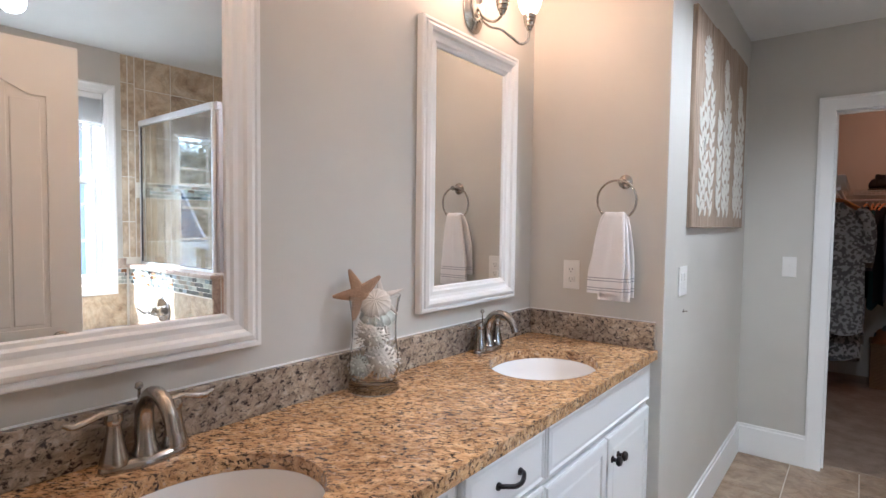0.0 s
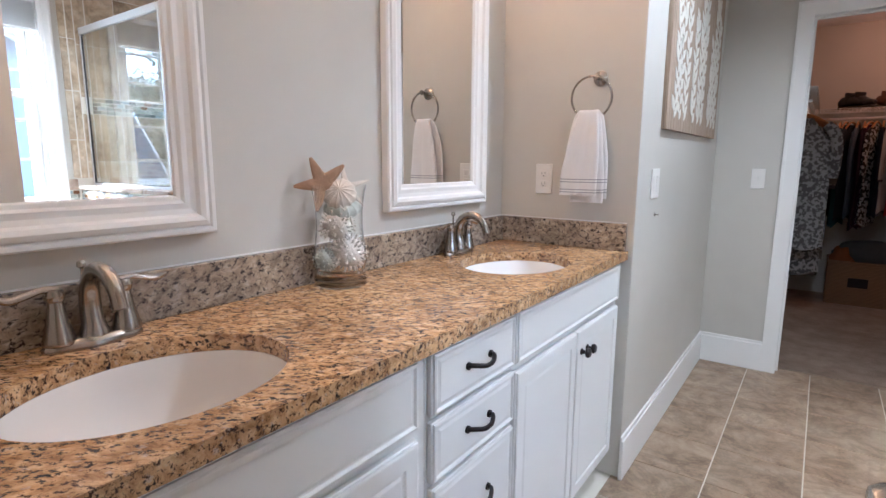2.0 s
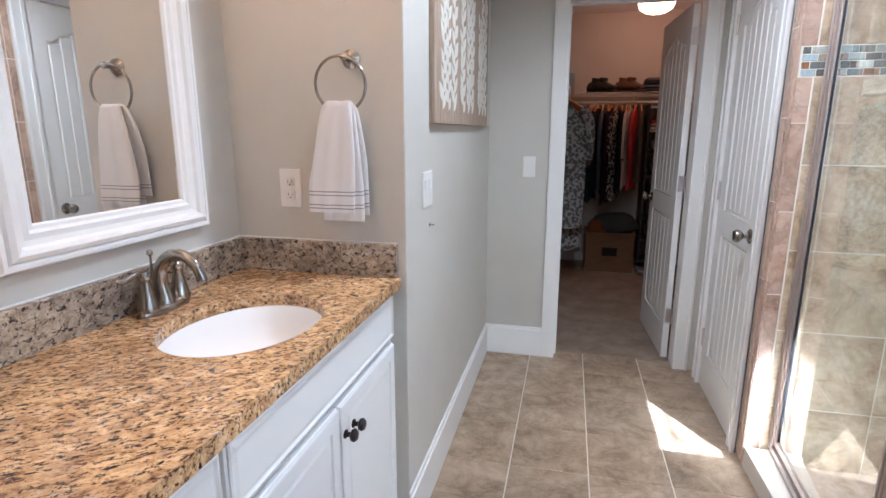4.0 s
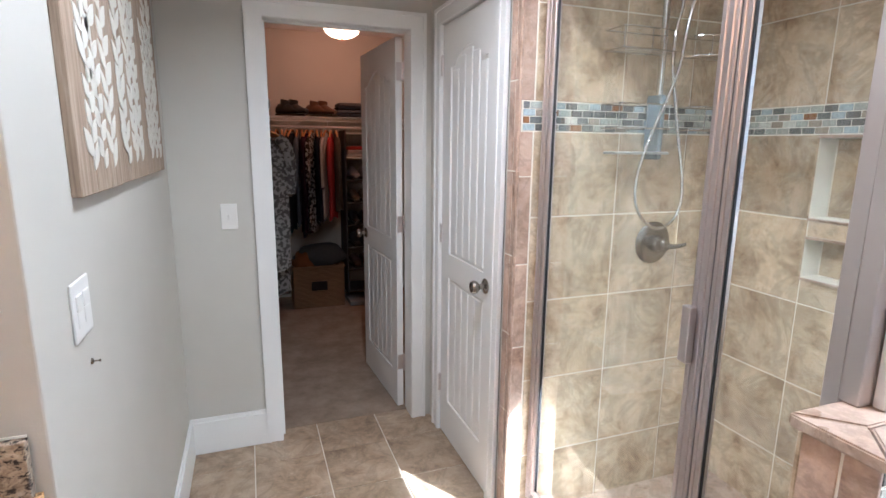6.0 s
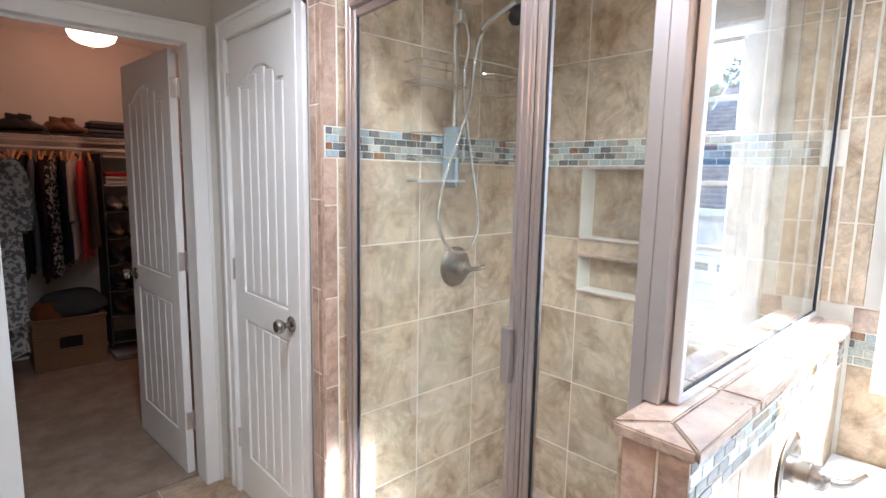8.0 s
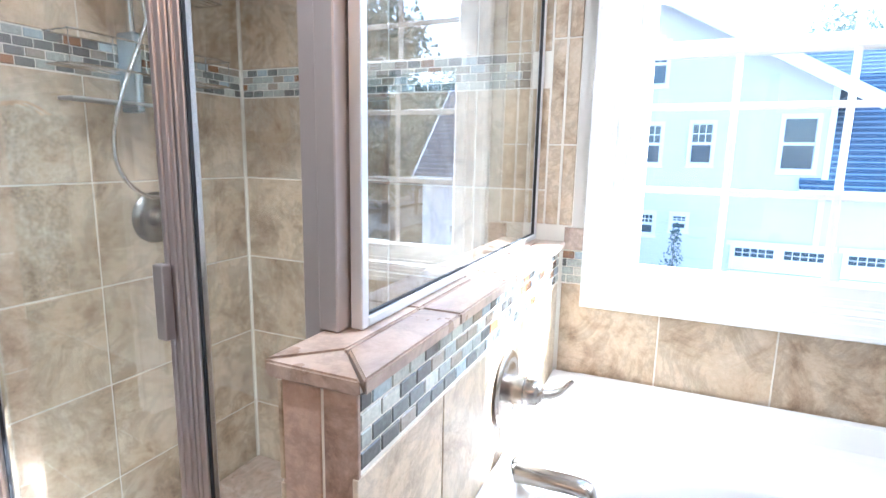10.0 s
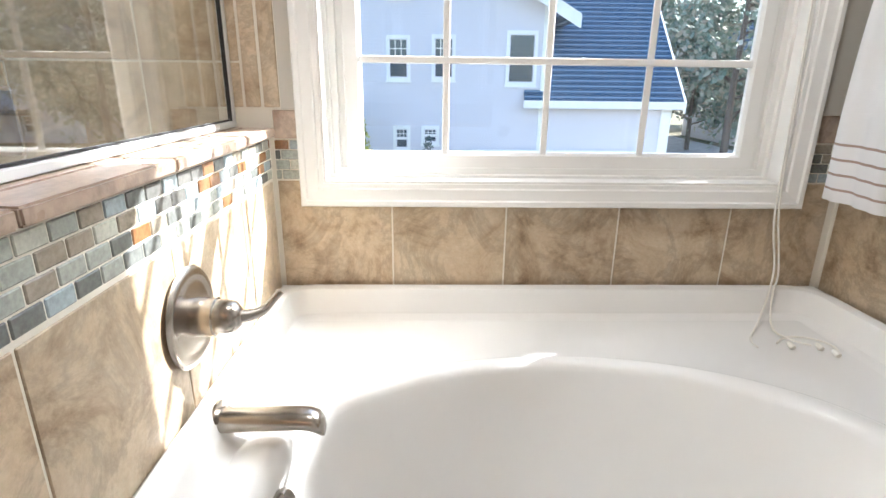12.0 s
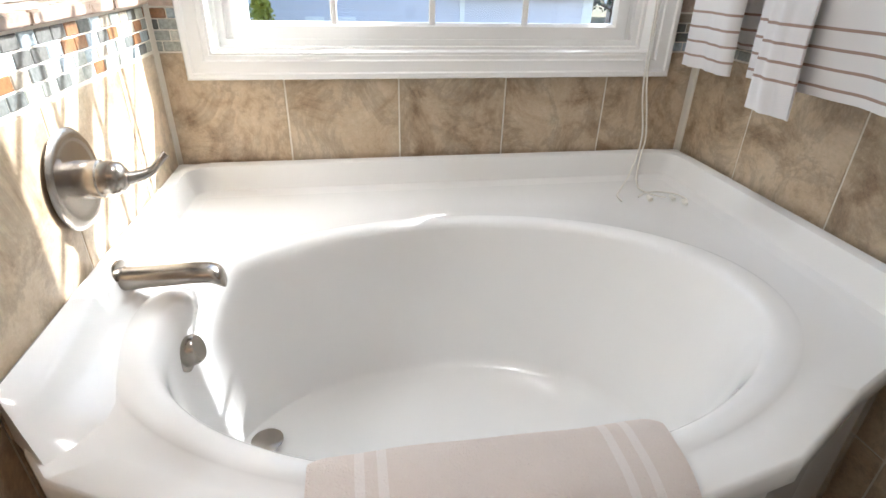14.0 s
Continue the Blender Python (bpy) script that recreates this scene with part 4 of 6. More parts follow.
def faucet(at):
    f = empty("faucet", "brushed nickel two-handle faucet with an arched spout", "faucet", at=(*at, ZT), group="faucets of the vanity")
    bm = bmesh.new()
    rings = []
    for z, g in ((0.0, 1.0), (0.006, 1.0), (0.012, 0.94), (0.018, 0.80), (0.020, 0.6)):
        ring = []
        for k in range(40):
            a = 2 * math.pi * k / 40
            lobes = 1 - 0.10 * (1 - math.cos(4 * a)) / 2
            ring.append(bm.verts.new((0.031 * g * math.cos(a) * lobes, 0.083 * (g * 0.5 + 0.5) * math.sin(a), z)))
        rings.append(ring)
    for a, b in zip(rings, rings[1:]):
        for k in range(40):
            bm.faces.new((a[k], a[(k + 1) % 40], b[(k + 1) % 40], b[k]))
    bm.faces.new(rings[-1]), bm.faces.new(rings[0])
    part("base_plate", bm, NICKEL, f, smooth=True)
    for side in (-1, 1):
        h = part("handle", lathe([(0.0, 0.014), (0.026, 0.014), (0.026, 0.019), (0.023, 0.030), (0.017, 0.055), (0.013, 0.078), (0.012, 0.088), (0.015, 0.092), (0.016, 0.102), (0.012, 0.110), (0.0, 0.112)], 24, (0, 0.055 * side, 0)), NICKEL, f, smooth=True)
        pts = smooth_path([(0, 0.050 * side, 0.108), (0.0, 0.072 * side, 0.112), (0.0, 0.095 * side, 0.106), (0.0, 0.118 * side, 0.102), (0.0, 0.136 * side, 0.109)], 4)
        part("lever", tube(pts, 0.006, 10, radii=[0.0075, 0.0075, 0.007, 0.0065, 0.006, 0.006, 0.006, 0.006, 0.0062, 0.0065, 0.0068, 0.007, 0.007, 0.0068, 0.0062, 0.005, 0.003]), NICKEL, h, smooth=True)
    part("collar", lathe([(0.0, 0.014), (0.026, 0.014), (0.026, 0.020), (0.022, 0.030), (0.018, 0.042), (0.0, 0.044)], 24), NICKEL, f, smooth=True)
    pts = smooth_path([(0.0, 0, 0.035), (-0.006, 0, 0.07), (0.0, 0, 0.108), (0.03, 0, 0.138), (0.07, 0, 0.140), (0.10, 0, 0.118), (0.112, 0, 0.092)], 6)
    part("spout", tube(pts, 0.015, 16, radii=[0.019 - 0.0075 * i / 36 for i in range(37)]), NICKEL, f, smooth=True)
    part("aerator", cyl(bmesh.new(), (0.110, 0, 0.098), (0.116, 0, 0.082), 0.0125, n=16), NICKEL, f, smooth=True)
    part("lift_rod", lathe([(0.0, 0.02), (0.003, 0.02), (0.003, 0.135), (0.008, 0.139), (0.007, 0.147), (0.004, 0.150), (0.0, 0.151)], 14, (-0.028, 0, 0)), NICKEL, f, smooth=True)
    return f


f1 = faucet((-0.930, 0.678))
f2 = copy_thing(f1, pose(-0.935, 1.878, ZT))


def front_panel(parent, name, y0, y1, z0, z1, inset=0.05):
    """An overlay front with a raised inner field and a bead."""
    x = -0.485
    bm = boxes((x, x + 0.014, y0, y1, z0, z1), bevel=0.0025, seg=1)
    d = part(name, bm, CABINET, parent)
    fr = sweep_frame(y0 + 0.004, y1 - 0.004, z0 + 0.004, z1 - 0.004, [(0, 0), (0.0, 0.004), (0.004, 0.006), (inset - 0.012, 0.006), (inset - 0.008, 0.0015), (inset - 0.004, 0.0015), (inset + 0.004, 0.004)], x + 0.014, out=1)
    part("rail_frame", fr, CABINET, d)
    part("field", boxes((x + 0.0135, x + 0.0178, y0 + inset + 0.006, y1 - inset - 0.006, z0 + inset + 0.006, z1 - inset - 0.006), bevel=0.001, seg=1), CABINET, d)
    return d


def pull(parent, y, z):
    x = -0.467
    pts = smooth_path([(x, y - 0.048, z), (x + 0.014, y - 0.042, z + 0.002), (x + 0.026, y - 0.018, z - 0.003), (x + 0.028, y, z - 0.004), (x + 0.026, y + 0.018, z - 0.003), (x + 0.014, y + 0.042, z + 0.002), (x, y + 0.048, z)], 5)
    bm = tube(pts, 0.0055, 10)
    for s in (-1, 1):
        cyl(bm, (x - 0.001, y + 0.047 * s, z), (x + 0.004, y + 0.047 * s, z), 0.009, n=14)
    part("pull", bm, BLACKMETAL, parent, "dark bronze arched pull", smooth=True)


def cab_knob(parent, y, z):
    part("knob", lathe([(0.0, 0), (0.010, 0), (0.011, 0.003), (0.006, 0.006), (0.006, 0.014), (0.014, 0.018), (0.016, 0.024), (0.012, 0.030), (0.0, 0.031)], 20, (-0.443, y, z), Matrix.Rotation(radians(90), 4, "Y")), BLACKMETAL, parent, "dark bronze round knob", smooth=True)


def cabinet(kind, y0, y1, label, stile=0.006):
    c = empty("vanity_cabinet", label, "vanity cabinet", group="cabinets of the vanity")
    part("carcass", boxes((-0.995, -0.503, y0, y1, 0.10, 0.67), (-0.503, -0.4855, y0, y1, 0.10, 0.897), (-0.995, -0.503, y0, y0 + 0.016, 0.67, 0.897), (-0.995, -0.503, y1 - 0.016, y1, 0.67, 0.897)), CABINET, c)
    part("toe_kick", boxes((-0.99, -0.555, y0, y1, 0, 0.10)), CABINET, c)
    g = 0.006
    if kind == "sink":
        f0, f1 = y0 + g, y1 - stile
        front_panel(c, "false_front", f0, f1, 0.745, 0.886, 0.018)
        mid = (f0 + f1) / 2
        a = front_panel(c, "door", f0, mid - 0.002, 0.12, 0.724)
        b = front_panel(c, "door", mid + 0.002, f1, 0.12, 0.724)
        cab_knob(a, mid - 0.024, 0.672)
        cab_knob(b, mid + 0.024, 0.672)
    else:
        for z0, z1 in ((0.748, 0.886), (0.600, 0.736), (0.37, 0.588), (0.12, 0.358)):
            d = front_panel(c, "drawer", y0 + g, y1 - g, z0, z1, 0.018)
            pull(d, (y0 + y1) / 2, (z0 + z1) / 2 + 0.003)


cabinet("sink", 0.242, 1.084, "white painted sink cabinet with two doors and a false drawer front", 0.038)
cabinet("drawers", 1.086, 1.446, "white painted stack of four drawers with dark pulls")
cabinet("sink", 1.448, END - 0.002, "white painted sink cabinet with two doors and a false drawer front", 0.022)

# ---- mirrors ----
PROFILE = [(0, 0), (0, 0.022), (0.004, 0.028), (0.012, 0.028), (0.016, 0.023), (0.020, 0.030), (0.030, 0.035), (0.040, 0.031), (0.045, 0.022), (0.056, 0.019), (0.068, 0.020), (0.074, 0.014), (0.082, 0.013), (0.086, 0.006), (0.086, 0.0)]
for y0, y1 in ((0.367, 0.958), (1.535, 2.124)):
    m = empty("wall_mirror", "rectangular wall mirror in a white stepped wooden frame", "mirror", group="mirrors over the vanity")
    part("frame", sweep_frame(y0, y1, 1.102, 2.068, PROFILE, -0.998, out=1), TRIM, m, smooth=False)
    part("glass", boxes((-0.996, -0.991, y0 + 0.07, y1 - 0.07, 1.17, 2.0)), MIRROR, m)

# ---- wall lamp ----
sc = empty("wall_sconce", "three-light nickel wall lamp with lit glass shades above the mirror", "wall lamp", at=(0, 0, -0.075))
SY = 1.838
LAMP_Y = (0.0, -1.172)
bm = lathe([(0.0, 0), (0.060, 0), (0.062, 0.006), (0.054, 0.014), (0.048, 0.016), (0.040, 0.024), (0.0, 0.026)], 36, (-1.0, SY, 2.25), Matrix.Rotation(radians(90), 4, "Y") )
for v in bm.verts:
    v.co.z = 2.25 + (v.co.z - 2.25) * 1.35
part("back_plate", bm, NICKEL, sc, smooth=True)
for k, dy in enumerate((-0.19, 0.0, 0.19)):
    tip = (-0.872, SY + dy, 2.235)
    if dy:
        pts = smooth_path([(-0.978, SY + dy * 0.05, 2.235), (-0.945, SY + dy * 0.12, 2.19), (-0.92, SY + dy * 0.35, 2.185), (-0.90, SY + dy * 0.55, 2.165), (-0.885, SY + dy * 0.78, 2.148), (-0.874, SY + dy * 0.96, 2.168), (-0.872, SY + dy, 2.215)], 6)
    else:
        pts = smooth_path([(-0.978, SY, 2.26), (-0.95, SY, 2.215), (-0.91, SY, 2.19), (-0.88, SY, 2.20), (-0.872, SY, 2.225)], 6)
    part("arm", tube(pts, 0.005, 10), NICKEL, sc, smooth=True)
    part("cup", lathe([(0.0, -0.030), (0.010, -0.028), (0.013, -0.016), (0.018, -0.012), (0.019, 0.0), (0.022, 0.003), (0.021, 0.012), (0.024, 0.015), (0.024, 0.028), (0.019, 0.032), (0.0, 0.032)], 24, tip), NICKEL, sc, smooth=True)
    part("shade", lathe([(0.018, 0.030), (0.030, 0.040), (0.040, 0.060), (0.045, 0.085), (0.052, 0.110), (0.056, 0.125), (0.053, 0.125), (0.042, 0.086), (0.026, 0.042)], 28, tip), BULB, sc, "lit frosted glass shade", smooth=True).visible_shadow = False
    for shift in LAMP_Y:
        lamp("sconce_bulb", "POINT", pose(tip[0], tip[1] + shift, tip[2] + 0.010), 0.21, (1.0, 0.50, 0.28), radius=0.035)
copy_thing(sc, pose(0, LAMP_Y[1], -0.075))


# ---- plates ----
def wall_plate(kind, m, label, gangs=1):
    p = empty("wall_" + kind, label, kind)
    w = 0.036 + 0.0205 * (gangs - 1) * 1.1
    part("plate", boxes((-w, w, 0, 0.006, -0.06, 0.06), bevel=0.003), PLASTIC, p)
    if kind == "outlet":
        for z in (-0.02, 0.02):
            part("receptacle", boxes((-0.016, 0.016, 0.004, 0.0085, z - 0.014, z + 0.014), bevel=0.004), PLASTIC, p)
            part("slots", boxes((-0.007, -0.0055, 0.0084, 0.0088, z - 0.002, z + 0.007), (0.0055, 0.007, 0.0084, 0.0088, z - 0.002, z + 0.006), (-0.002, 0.002, 0.0084, 0.0088, z - 0.010, z - 0.006)), GASKET, p)
    else:
        for k in range(gangs):
            x = (k - (gangs - 1) / 2) * 0.046
            if kind == "switch" and gangs == 1:
                part("toggle_slot", boxes((x - 0.005, x + 0.005, 0.005, 0.0075, -0.012, 0.012), bevel=0.001), PLASTIC, p)
                part("toggle", boxes((x - 0.0035, x + 0.0035, 0.005, 0.017, 0.0, 0.009), bevel=0.0015), PLASTIC, p)
            else:
                part("rocker", boxes((x - 0.0165, x + 0.0165, 0.004, 0.0075, -0.033, 0.0), (x - 0.0165, x + 0.0165, 0.004, 0.009, 0.001, 0.033), bevel=0.0015, seg=1), PLASTIC, p)
    p.matrix_world = m
    return p


wall_plate("outlet", pose(-0.803, END, 1.195, 0, 0, 180), "white duplex wall outlet above the backsplash")
wall_plate("switch", pose(-0.43, 2.538, 1.178, 0, 0, -90), "white two-gang rocker light switch", 2)
wall_plate("switch", pose(-0.190, 3.95, 1.172, 0, 0, 180), "white single toggle light switch beside the closet door")
hk = part("wall_hook", lathe([(0.0, 0), (0.007, 0), (0.006, 0.003), (0.002, 0.005), (0.002, 0.014), (0.004, 0.016), (0.0, 0.018)], 12, (-0.43, 2.572, 1.050), Matrix.Rotation(radians(90), 4, "Y")), NICKEL, smooth=True)
tagged(hk, "tiny metal nail hook in the painted wall", "hook")

# ---- wall art ----
WOODM = mat("weathered_wood", (0.4, 0.3, 0.22), 0.75)
n_ = Nodes(WOODM)
vv = n_.shifted(3)
grain = n_.ramp(n_.noise(6, 5, 0.6, n_.mapped((14, 14, 0.7), vv), 0.5), [(0.3, (0.22, 0.155, 0.105)), (0.5, (0.36, 0.27, 0.195)), (0.7, (0.47, 0.38, 0.29))])
n_.color(grain)
n_.bump(n_.noise(6, 4, 0.6, n_.mapped((20, 20, 1), vv)), 0.4, 0.003)
ARTWHITE = paint("chalk_white", (0.70, 0.67, 0.60), 0.8, 140, 0.003)


def leaf(bm, x, y, z, ang, ln, w):
    """A flat leaf lying on the plane x, its base at y, z."""
    pts = []
    for u, s in ((0, 0), (0.18, 0.62), (0.42, 1), (0.7, 0.72), (1, 0), (0.7, -0.72), (0.42, -1), (0.18, -0.62)):
        a, b = u * ln, s * w / 2
        pts.append((y + a * math.cos(ang) - b * math.sin(ang), z + a * math.sin(ang) + b * math.cos(ang)))
    lo = [bm.verts.new((x, p, q)) for p, q in pts]
    hi = [bm.verts.new((x + 0.0022, p, q)) for p, q in pts]
    bm.faces.new(hi)
    for i in range(8):
        j = (i + 1) % 8
        bm.faces.new((lo[i], lo[j], hi[j], hi[i]))


rnd = random.Random(5)
edges = [2.572, 2.955, 3.345, 3.728]
for k in range(3):
    a = empty("wall_art", "weathered brown wood panel with white leaf and flower relief", "wall art", group="panels of wall art")
    y0, y1 = edges[k] + 0.002, edges[k + 1] - 0.002
    zb, zt = 1.396 + 0.002 * k, 2.30 + 0.012 * k
    for j in range(3):
        yy0 = y0 + (y1 - y0) * j / 3
        part("plank", boxes((-0.430, -0.410 + rnd.uniform(-0.001, 0.001), yy0 + 0.001, y0 + (y1 - y0) * (j + 1) / 3 - 0.001, zb, zt), bevel=0.002, seg=1), WOODM, a)
    X = -0.4095
    mid = (y0 + y1) / 2

    def add(*args):
        bm = bmesh.new()
        leaf(bm, *args)
        part("leaf", bm, ARTWHITE, a)

    heads = {0: [(mid - 0.02, 2.14, 0.085), (mid + 0.07, 1.93, 0.0)], 1: [(mid, 2.16, 0.06), (mid - 0.09, 2.05, 0.0)], 2: [(mid + 0.03, 2.1, 0.07)]}[k]
    for stem, (sy, top_z, head) in enumerate([(mid - 0.085, heads[0][1] - 0.25, 0.0), (mid + 0.015, heads[0][1], heads[0][2]), (mid + 0.105, heads[0][1] - 0.12, 0.0)]):
        z = zb + 0.05
        side = 1
        lean = rnd.uniform(-0.03, 0.03)
        while z < top_z - head * 0.8:
            f = (z - zb) / (top_z - zb)
            cy = sy + lean * math.sin(f * 3)
            add(X, cy, z, math.pi / 2 + lean, 0.05, 0.006)
            add(X, cy, z, math.pi / 2 - side * rnd.uniform(0.5, 0.8), rnd.uniform(0.06, 0.10), rnd.uniform(0.030, 0.046))
            side = -side
            z += rnd.uniform(0.026, 0.036)
        if head:
            for ringr, cnt in ((0.95, 16), (0.6, 11), (0.3, 6)):
                for q in range(cnt):
                    t = 2 * math.pi * q / cnt + ringr
                    r0 = head * (ringr - 0.35) if ringr > 0.35 else 0
                    add(X + 0.0006 * (1.6 - ringr), cy + r0 * math.cos(t), top_z + r0 * math.sin(t), t, head * 0.42, head * 0.24)

# ---- vase with shells ----
SHELL = cloth("shell_white", (0.68, 0.62, 0.54), 160, 0.002)
SHELLTAN = cloth("starfish_tan", (0.52, 0.34, 0.22), 150, 0.010, 0.6)
SHELLGREEN = mat("shell_green", (0.50, 0.52, 0.46), 0.4)
VASEGLASS = mat("vase_glass", (0.99, 1.0, 0.995), 0.0, **{"Transmission Weight": 1.0, "IOR": 1.4})
VX0, VY0 = -0.915, 1.272
va = empty("glass_vase", "clear glass hurricane vase with a heavy foot, filled with shells", "vase", at=(VX0, VY0, ZT))
outer = [(0.066, 0.0), (0.071, 0.006), (0.070, 0.022), (0.061, 0.032), (0.065, 0.045), (0.071, 0.07), (0.068, 0.10), (0.062, 0.15), (0.062, 0.20), (0.068, 0.245), (0.074, 0.268)]
inner = [(0.072, 0.268), (0.0655, 0.245), (0.0595, 0.20), (0.0595, 0.15), (0.0655, 0.10), (0.068, 0.07), (0.062, 0.046), (0.03, 0.036), (0.002, 0.034)]
g = part("vase_glass", lathe([(0.001, 0.0)] + outer + inner, 40), VASEGLASS, va, smooth=True)
g.visible_shadow = False


def spiky(name, at, r, label, m, seed):
    rnd = random.Random(seed)
    bm = bmesh.new()
    bmesh.ops.create_icosphere(bm, subdivisions=3, radius=r * 0.8)
    base = [v.co.copy() for v in bm.verts]
    for i, c in enumerate(base):
        if i % 2 == 0:
            d = c.normalized()
            cyl(bm, d * r * 0.75, d * r * rnd.uniform(0.98, 1.08), r * 0.075, r * 0.05, n=5)
    ob = part(name, bm, m, None, smooth=False)
    ob.location = at
    tagged(ob, label, "shell")


spiky("spiky_shell", (VX0 + 0.016, VY0 + 0.016, ZT + 0.088), 0.052, "round spiky white shell inside the glass vase", SHELL, 1)
spiky("spiky_shell", (VX0 + 0.006, VY0 - 0.014, ZT + 0.162), 0.047, "round spiky white shell inside the glass vase", SHELL, 2)
spiky("spiky_shell", (VX0 - 0.024, VY0 - 0.030, ZT + 0.070), 0.034, "small round greenish shell inside the glass vase", SHELLGREEN, 3)


def round_shell(name, at, r, m, label, tilt):
    bm = bmesh.new()
    bmesh.ops.create_uvsphere(bm, u_segments=28, v_segments=12, radius=r)
    for v in bm.verts:
        a = math.atan2(v.co.y, v.co.x)
        v.co.z *= 0.55
        v.co *= 1 + 0.04 * math.cos(a * 14)
    ob = part(name, bm, m, None, smooth=True)
    ob.matrix_world = pose(*at, *tilt)
    tagged(ob, label, "shell")


round_shell("ribbed_shell", (VX0 + 0.004, VY0 + 0.010, ZT + 0.210), 0.050, SHELLGREEN, "flat ribbed greenish shell inside the glass vase", (20, 12, 0))
round_shell("ribbed_shell", (VX0 + 0.010, VY0 - 0.006, ZT + 0.246), 0.044, SHELL, "flat ribbed white shell near the rim of the vase", (55, 20, 30))


def starfish(at, r, arm, m, label, turn3, limbs=5):
    bm = bmesh.new()
    for k in range(limbs):
        a = 2 * math.pi * k / limbs
        d = Vector((math.cos(a), math.sin(a), 0))
        pts = [d * r * t for t in (0.0, 0.25, 0.5, 0.75, 1.0)]
        tube(pts, arm, 8, bm, radii=[arm, arm * 0.95, arm * 0.72, arm * 0.5, arm * 0.2])
    bmesh.ops.scale(bm, vec=(1, 1, 0.7), verts=bm.verts)
    ob = part("starfish", bm, m, None, smooth=True)
    ob.matrix_world = pose(*at, *turn3)
    tagged(ob, label, "starfish")


starfish((VX0 - 0.020, VY0 - 0.036, ZT + 0.272), 0.074, 0.019, SHELLTAN, "thick tan starfish leaning out of the vase", (78, 30, 42))
starfish((VX0 + 0.010, VY0 + 0.016, ZT + 0.262), 0.070, 0.0105, SHELL, "slender white starfish on the rim of the vase", (40, 42, 20))
starfish((VX0 + 0.036, VY0 + 0.004, ZT + 0.190), 0.05, 0.005, SHELL, "thin white starfish standing inside the vase", (84, 0, 100))


# ---- shower ----
XA, YA, XB, YB = 0.912, 3.010, 0.830, 1.825
FRONT = Vector((XB - XA, YB - YA, 0)).length
FRONT_TURN = math.degrees(math.atan2(YB - YA, XB - XA))


def on_front(ob):
    ob.matrix_world = pose(XA, YA, 0, 0, 0, FRONT_TURN)
    return ob


enclosure = on_front(empty("shower_enclosure", "satin aluminium framed glass shower enclosure", "shower enclosure"))


def rail(parent, name, spans, label="", material=ALU):
    return part(name, boxes(*spans, bevel=0.002, seg=1), material, parent, label)


# the front runs along local x from the valve wall; local +y looks to the room's outside of the shower
L = FRONT
rail(enclosure, "wall_jamb", [(0.0, 0.032, -0.016, 0.016, 0.10, 2.09), (0.004, 0.012, -0.020, 0.020, 0.10, 2.09)])
rail(enclosure, "header", [(0.032, L, -0.018, 0.018, 2.045, 2.09), (0.032, L, -0.022, 0.022, 2.055, 2.062)])
rail(enclosure, "threshold", [(0.032, L - 0.03, -0.018, 0.018, 0.10, 0.125), (0.032, L - 0.03, 0.006, 0.026, 0.10, 0.112)])
P0, P1 = 0.842, 0.870
rail(enclosure, "mullion", [(P0, P1, -0.014, 0.014, 0.125, 2.045), (P0 + 0.008, P0 + 0.014, -0.018, 0.018, 0.125, 2.045)])
rail(enclosure, "end_jamb", [(L - 0.075, L - 0.044, -0.016, 0.016, 0.125, 2.045)])
rail(enclosure, "corner_post", [(L - 0.043, L - 0.01, -0.020, 0.020, 1.097, 2.044)])
rail(enclosure, "wall_channel", [(L - 0.043, L - 0.02, -0.016, 0.016, 0.126, 1.09)])
pane = part("fixed_pane", boxes((P1, L - 0.075, -0.003, 0.003, 0.125, 2.045)), DOORGLASS, enclosure, "clear tempered glass pane")
pane.visible_shadow = False
door = on_front(empty("shower_door", "glass shower door in a satin aluminium frame with a slim handle", "shower door"))
rail(door, "hinge_stile", [(0.034, 0.058, -0.012, 0.012, 0.135, 2.035)])
rail(door, "latch_stile", [(0.790, 0.838, -0.014, 0.014, 0.135, 2.035), (0.800, 0.808, -0.018, 0.018, 0.135, 2.035), (0.822, 0.828, -0.018, 0.018, 0.135, 2.035)])
rail(door, "top_rail", [(0.058, 0.790, -0.011, 0.011, 2.012, 2.035)])
rail(door, "bottom_rail", [(0.058, 0.790, -0.011, 0.011, 0.135, 0.16)])
part("gasket", boxes((0.8385, 0.8415, -0.010, 0.010, 0.135, 2.035)), GASKET, door, "black rubber gasket")
part("gasket", boxes((P1 + 0.0003, P1 + 0.0035, -0.010, -0.0035, 0.126, 2.044)), GASKET, door, "black rubber gasket")
part("gasket", boxes((0.0585, 0.0625, -0.006, 0.006, 0.16, 2.012)), GASKET, door, "black rubber gasket")
pane = part("door_pane", boxes((0.060, 0.788, -0.003, 0.003, 0.162, 2.010)), DOORGLASS, door, "clear tempered glass pane")
pane.visible_shadow = False
hd = boxes((0.785, 0.812, -0.034, -0.015, 1.020, 1.155), bevel=0.003)
part("handle", hd, ALU, door, "slim satin aluminium handle")

